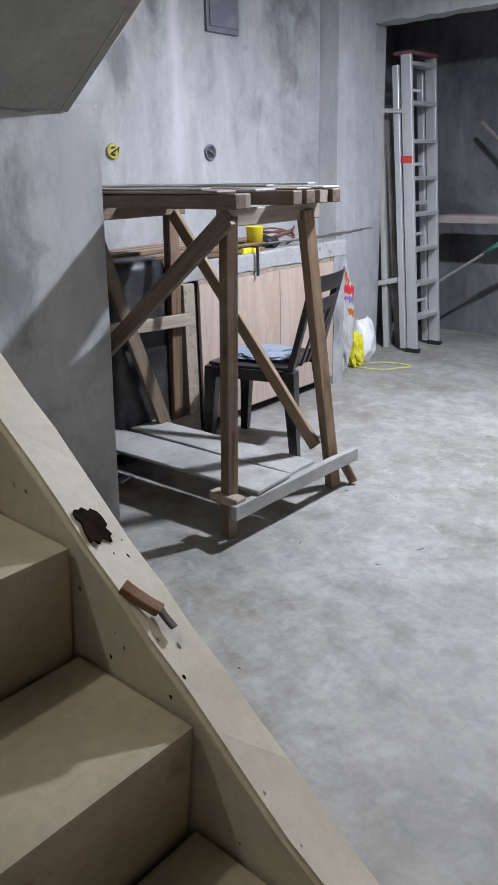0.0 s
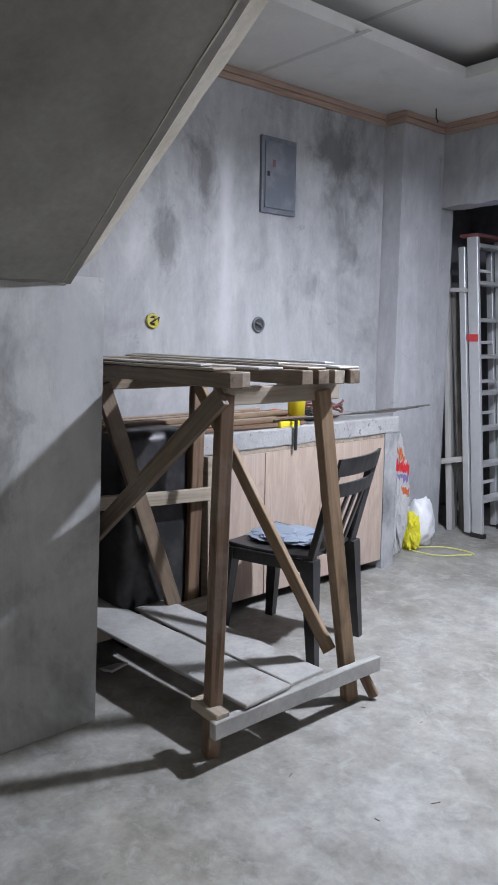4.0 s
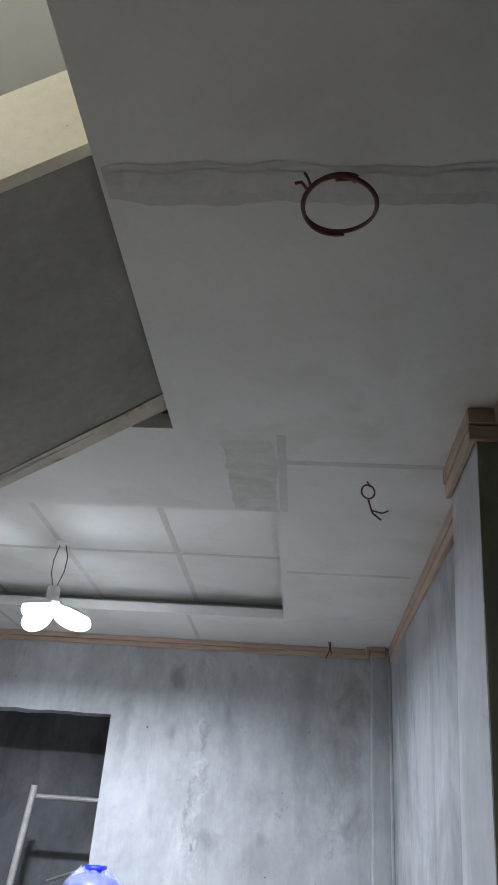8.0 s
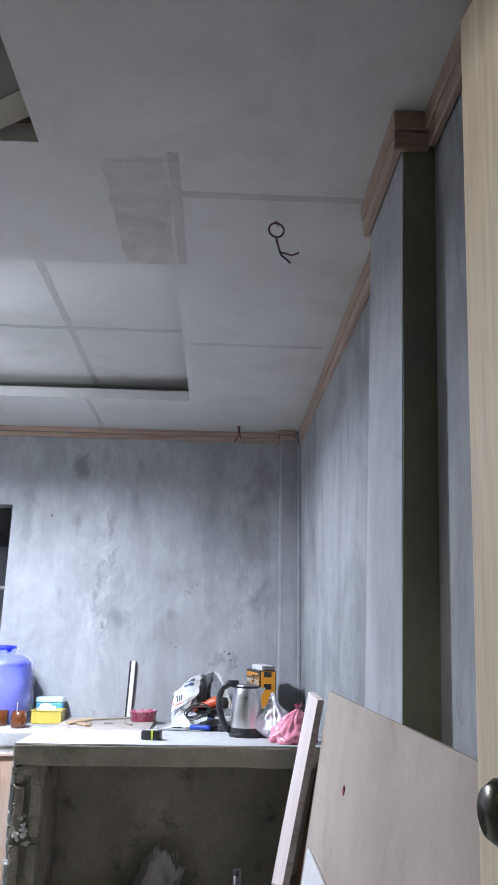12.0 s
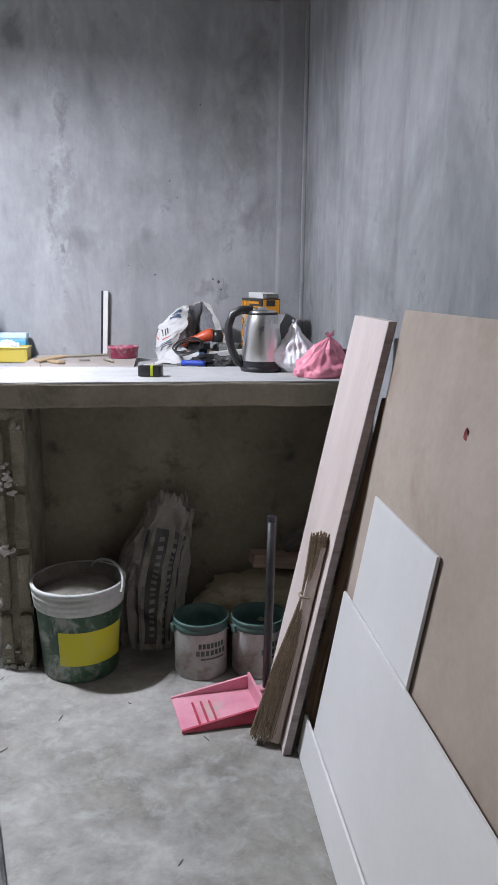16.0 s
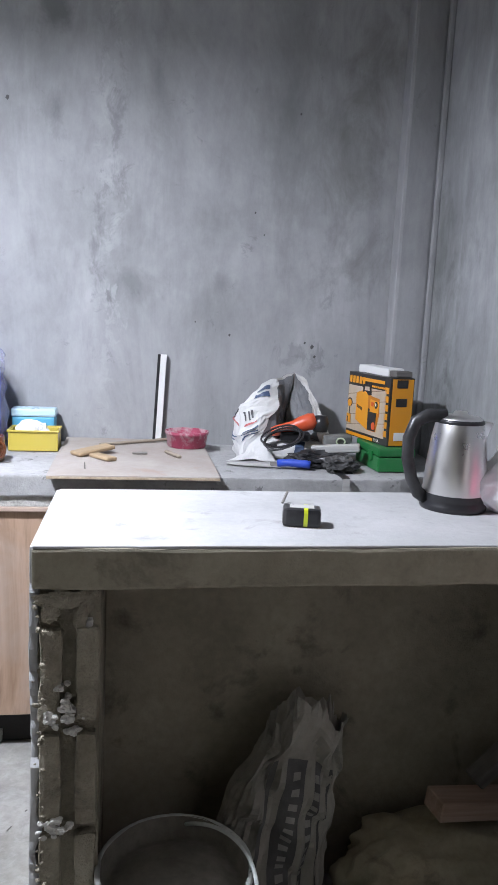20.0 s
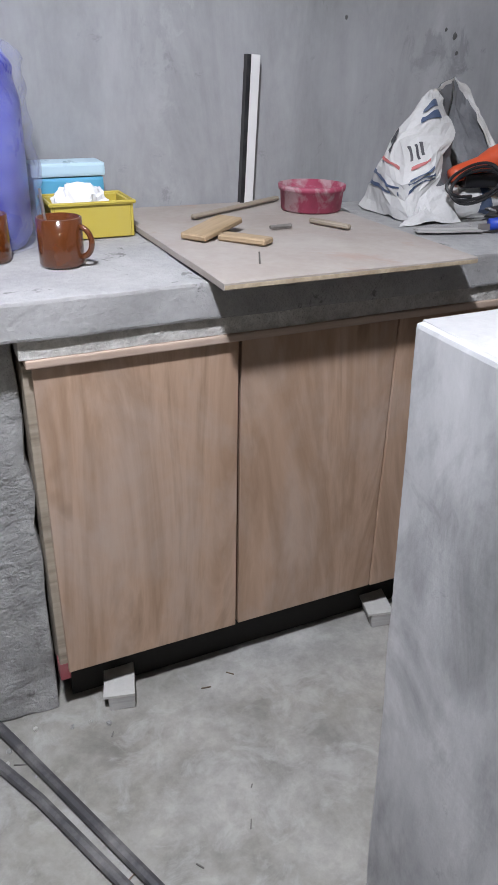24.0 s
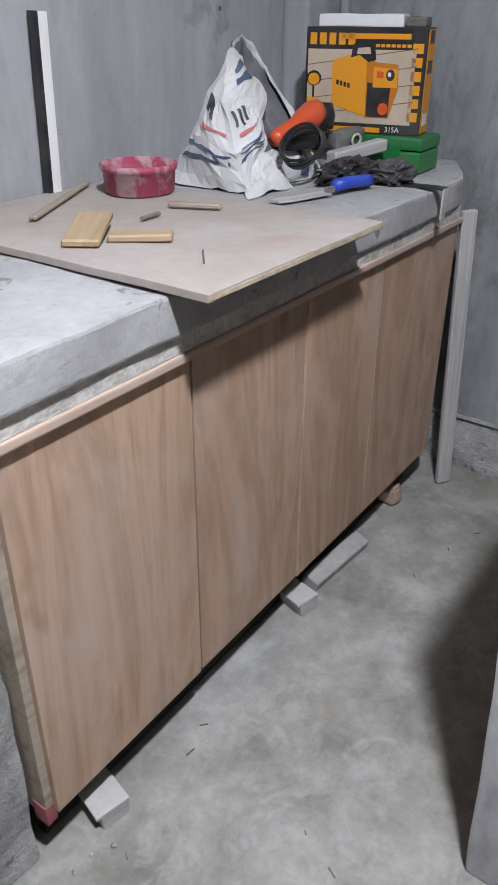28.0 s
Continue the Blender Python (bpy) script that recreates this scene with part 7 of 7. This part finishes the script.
cut_print([(-0.026, 0.100), (-0.026, 0.142), (-0.082, 0.138), (-0.083, 0.100)], M_ORC, 0.0028)
cut_print(disc(-0.066, 0.126, 0.010, 0.012), M_CARD, 0.0036)
cut_print(disc(-0.064, 0.127, 0.004, 0.005), M_WHITE, 0.0044)
cut_print([(-0.034, 0.120), (-0.034, 0.134), (-0.050, 0.133), (-0.050, 0.119)], M_KNOB, 0.0036)
cut_print(disc(-0.054, 0.055, 0.012, 0.013), M_KNOB, 0.0034)
cut_print([(0.030, 0.160), (0.026, 0.188), (-0.024, 0.190), (-0.030, 0.156), (-0.012, 0.152), (0.010, 0.166)], M_CARD, 0.0028)
cut_print([(0.016, 0.168), (0.014, 0.180), (-0.014, 0.182), (-0.017, 0.168)], M_PHOTO, 0.0036)
for k in range(4):
    cut_print([(0.062 - 0.009 * k, 0.104 - 0.002 * k), (0.062 - 0.009 * k, 0.114 - 0.002 * k), (0.056 - 0.009 * k, 0.113 - 0.002 * k), (0.056 - 0.009 * k, 0.103 - 0.002 * k)], M_CARD, 0.0024)
cut_print(disc(0.118, 0.116, 0.018, 0.016), M_CARD, 0.0016)
cut_print(disc(0.118, 0.114, 0.014, 0.013), M_ORC, 0.0024)
cut_print([(0.121, 0.072), (0.121, 0.100), (0.116, 0.100), (0.116, 0.072)], M_CARD, 0.0020)
cut_print([(0.134, 0.046), (0.134, 0.076), (0.106, 0.074), (0.104, 0.044)], M_ORC, 0.0030)
cut_print([(0.128, 0.046), (0.128, 0.066), (0.124, 0.066), (0.124, 0.046)], M_CARD, 0.0038)
printed(-0.050, W2 - 0.006, 0.003, 0.014, M_ORC)
for k in range(7):
    printed(-0.035 - 0.012 * k, -0.026 - 0.012 * k, H2 - 0.040, H2 - 0.034, M_ORC)
for k in range(6):
    z = 0.03 + 0.028 * k
    part("print", box(X - 0.0008, X, -W2 + 0.006, -W2 + 0.030, z, z + 0.020), M_ORC, bx)
part("side_print", box(-D2 + 0.006, D2 - 0.004, -W2 - 0.002, -W2 - 0.0012, 0.004, H2 - 0.004), M_ORC, bx)
for z, mt in ((0.19, M_CARD), (0.13, M_CARD), (0.02, M_WHITE)):
    part("side_print", box(-0.022, 0.018, -W2 - 0.0032, -W2 - 0.0024, z, z + 0.026), mt, bx)
txt = bpy.data.curves.new("model_number", "FONT")
txt.body, txt.size, txt.extrude = "315A", 0.016, 0.0004
txt.materials.append(M_WHITE)
tob = new("model_number", txt)
tob.parent = bx
tob.matrix_basis = Matrix.Translation((X - 0.0035, -0.062, 0.006)) @ Matrix(((0, 0, -1, 0), (-1, 0, 0, 0), (0, 1, 0, 0), (0, 0, 0, 1)))
ty = thing("foam_tray", (0.566, 4.425, CT + 0.0785 + H2), "white foam tray lying on the box", "tray", rz=11.5)
part("tray", rough(box(-0.030, 0.030, -0.085, 0.115, 0.0, 0.026, 0.003), 0.002, 12, 3), M_WHITE, ty)
part("dark_piece", rough(box(-0.03, 0.03, -0.135, -0.090, 0.0, 0.02, 0.004), 0.004, 16, 2), M_DARKLUM, ty, "dark scrap beside it")

# ---- shims, prop and floor pieces by the cabinet ----
for x, y, w in ((-0.69, 4.172, 0.062), (-0.065, 4.175, 0.06)):
    s = thing("shim_block", (x, y, 0), "white-topped wood shim pushed under the cabinet", "shim", rz=-14, group="shims under the cabinet")
    part("block", rough(box(-w / 2 + 0.01, w / 2, -0.03, 0.06, 0.0, 0.033, 0.003), 0.003, 20, 2), M_GREYLUM, s)
    part("cap", rough(box(-w / 2, w / 2, -0.030, 0.06, 0.0335, 0.040, 0.001), 0.002, 20, 2), M_PUTTY, s)
tagged(faced("grey_stick", (0.0, 4.187, 0.020), (0.225, 4.170, 0.018), 0.045, 0.032, (0, -0.3, 1), M_CRUST), "grey cement-crusted wood length under the cabinet", "wood")
tagged(part("stone_chip", rough(box(0.42, 0.47, 4.17, 4.22, 0.0, 0.06, 0.012), 0.012, 22, 2), M_TRIM), "small brown wood lump under the cabinet", "wood")
tagged(faced("prop_board", (0.630, 4.115, 0.004), (0.622, 4.150, 0.778), 0.042, 0.018, (-0.6, -0.8, 0), M_GREYLUM), "cement-grey board propping the counter end", "board")
pk = part("ink_scribble", tube([(0.055, -0.0075, 0.165), (0.065, -0.0075, 0.185), (0.07, -0.0075, 0.168), (0.08, -0.0075, 0.186), (0.088, -0.0075, 0.17), (0.058, -0.0075, 0.178), (0.092, -0.0075, 0.18)], 0.0012, 5), plain("violet_ink", (0.10, 0.02, 0.20), 0.6), cab, "violet pen scribble")
part("red_corner", box(-0.002, 0.018, -0.001, 0.03, 0.095, 0.135, 0.002), plain("dull_maroon_paint", (0.25, 0.05, 0.06), 0.6), cab, "maroon paint stain")
for k, off in enumerate((0.0, -0.036)):
    q = [(-0.985 + off, 4.31, 0.011), (-0.90 + off, 4.12, 0.011), (-0.745 + off, 3.76, 0.011), (-0.55 + off, 3.30, 0.011), (-0.40 + off, 2.92, 0.011), (-0.30 + off, 2.55, 0.011), (-0.23 + off, 2.30, 0.011)]
    if k:
        q[0] = (-0.945, 4.10, 0.011)
        q[1] = (-0.885, 3.99, 0.011)
    tagged(part("flat_cable", tube(q, 0.0105, 8), plain("grey_rubber", (0.055, 0.055, 0.06), 0.6, dust=0.5)), "dusty dark grey cable lying across the floor", "cable", "cables on the floor")
random.seed(21)
for i in range(28):
    x, y = random.uniform(-1.3, 0.65), random.uniform(2.0, 4.15)
    if (x > -0.5 and 3.2 < y < 3.72) or x > 0.38 and y < 3.3:
        continue
    a, L = random.uniform(0, 3.14), random.uniform(0.008, 0.03)
    tagged(part("floor_splinter", tube([(x, y, 0.002), (x + L * math.cos(a), y + L * math.sin(a), 0.003)], 0.0014, 4), random.choice((M_DARKLUM, M_LUMBER))), "tiny wood splinter on the floor", "splinter", "splinters on the floor")

M_PIT = plain("shadowy_plaster_pit", (0.09, 0.09, 0.09), 0.9)

# ---- on the stair kerb ----
ks = math.atan(KS)
k1 = thing("wood_chip", (-0.58, 0.848, kerb_top(-0.58) - 0.001), "thin brown wood offcut lying on the stair kerb", "wood scrap")
part("chip", rough(box(-0.030, 0.034, -0.009, 0.008, 0.0, 0.016, 0.002), 0.003, 20, 2), wood("reddish_offcut", (0.20, 0.085, 0.04), (0.36, 0.18, 0.10)), k1, m=Matrix.Rotation(ks, 4, "Y") @ Matrix.Rotation(radians(25), 4, "Z"))
part("tail", rough(box(-0.012, 0.028, -0.006, 0.004, 0.0, 0.008, 0.002), 0.003, 20, 2), M_DARKLUM, k1, m=Matrix.Translation((0.025, 0.022, -0.022)) @ Matrix.Rotation(ks, 4, "Y"))
random.seed(8)
for i in range(44):
    x, r = random.uniform(-0.80, -0.02), random.uniform(0.0014, 0.0036)
    b2 = bmesh.new()
    bmesh.ops.create_icosphere(b2, subdivisions=2, radius=r)
    rough(b2, r * 0.9, 130, 0, i)
    if i % 5 < 3:
        y = random.choice((0.84, 0.865, 0.885, 0.893, 0.902))
        at = Matrix.Translation((x, y, kerb_top(x) - KT * (y - 0.825) - 0.0005)) @ Matrix.Rotation(ks, 4, "Y") @ Matrix.Diagonal((1.5, 0.8, 0.3, 1))
    else:
        at = Matrix.Translation((x, 0.8245, kerb_top(x) - random.uniform(0.03, 0.17))) @ Matrix.Diagonal((1.0, 0.2, 1.2, 1))
    part("splash", b2, M_HOLLOW if i % 2 else M_CHB, stair, m=at)
for x, z, r in ((0.153, 1.704, 0.006), (0.189, 1.629, 0.005), (0.077, 1.267, 0.008), (0.388, 1.236, 0.012), (0.36, 1.25, 0.007), (-0.05, 1.31, 0.005), (-0.70, 2.02, 0.010), (0.40, 1.20, 0.008), (0.30, 2.05, 0.007)):
    b2 = bmesh.new()
    bmesh.ops.create_icosphere(b2, subdivisions=1, radius=r)
    part("pit", rough(b2, r * 0.5, 60, 0, x), M_PIT, wall_north, m=Matrix.Translation((x, 4.7345, z)) @ Matrix.Diagonal((0.6, 0.2, 0.8, 1)))

# ---- grit and splinters on the floor ----
random.seed(21)
for i in range(22):
    x, y = random.choice(((random.uniform(-0.9, 0.5), random.uniform(3.75, 4.12)), (random.uniform(-1.6, 0.2), random.uniform(1.2, 3.2)), (random.uniform(0.35, 0.7), random.uniform(3.75, 4.6))))
    a, l = random.uniform(0, 6.28), random.uniform(0.006, 0.02)
    ob = beam("splinter", (x, y, 0.002), (x + l * math.cos(a), y + l * math.sin(a), 0.002), 0.0022, 0.002, random.choice((M_DARKLUM, M_LUMBER)), wobble=0.0003, bevel=0)
    tagged(ob, "small dark splinter lying on the concrete floor", "splinter", "litter on the floor")
for i in range(26):
    x, y, r = random.uniform(0.30, 0.72), random.uniform(4.35, 4.68), random.uniform(0.002, 0.006)
    if i > 14:
        x, y = random.uniform(-0.99, -0.70), random.uniform(4.05, 4.18)
    b2 = bmesh.new()
    bmesh.ops.create_icosphere(b2, subdivisions=1, radius=r)
    tagged(part("mortar_crumb", rough(b2, r * 0.6, 90, 0, i), M_MORTAR if i % 2 else M_ROUGH, m=Matrix.Translation((x, y, r * 0.6))), "dry mortar crumb on the floor", "rubble", "crumbs on the floor")
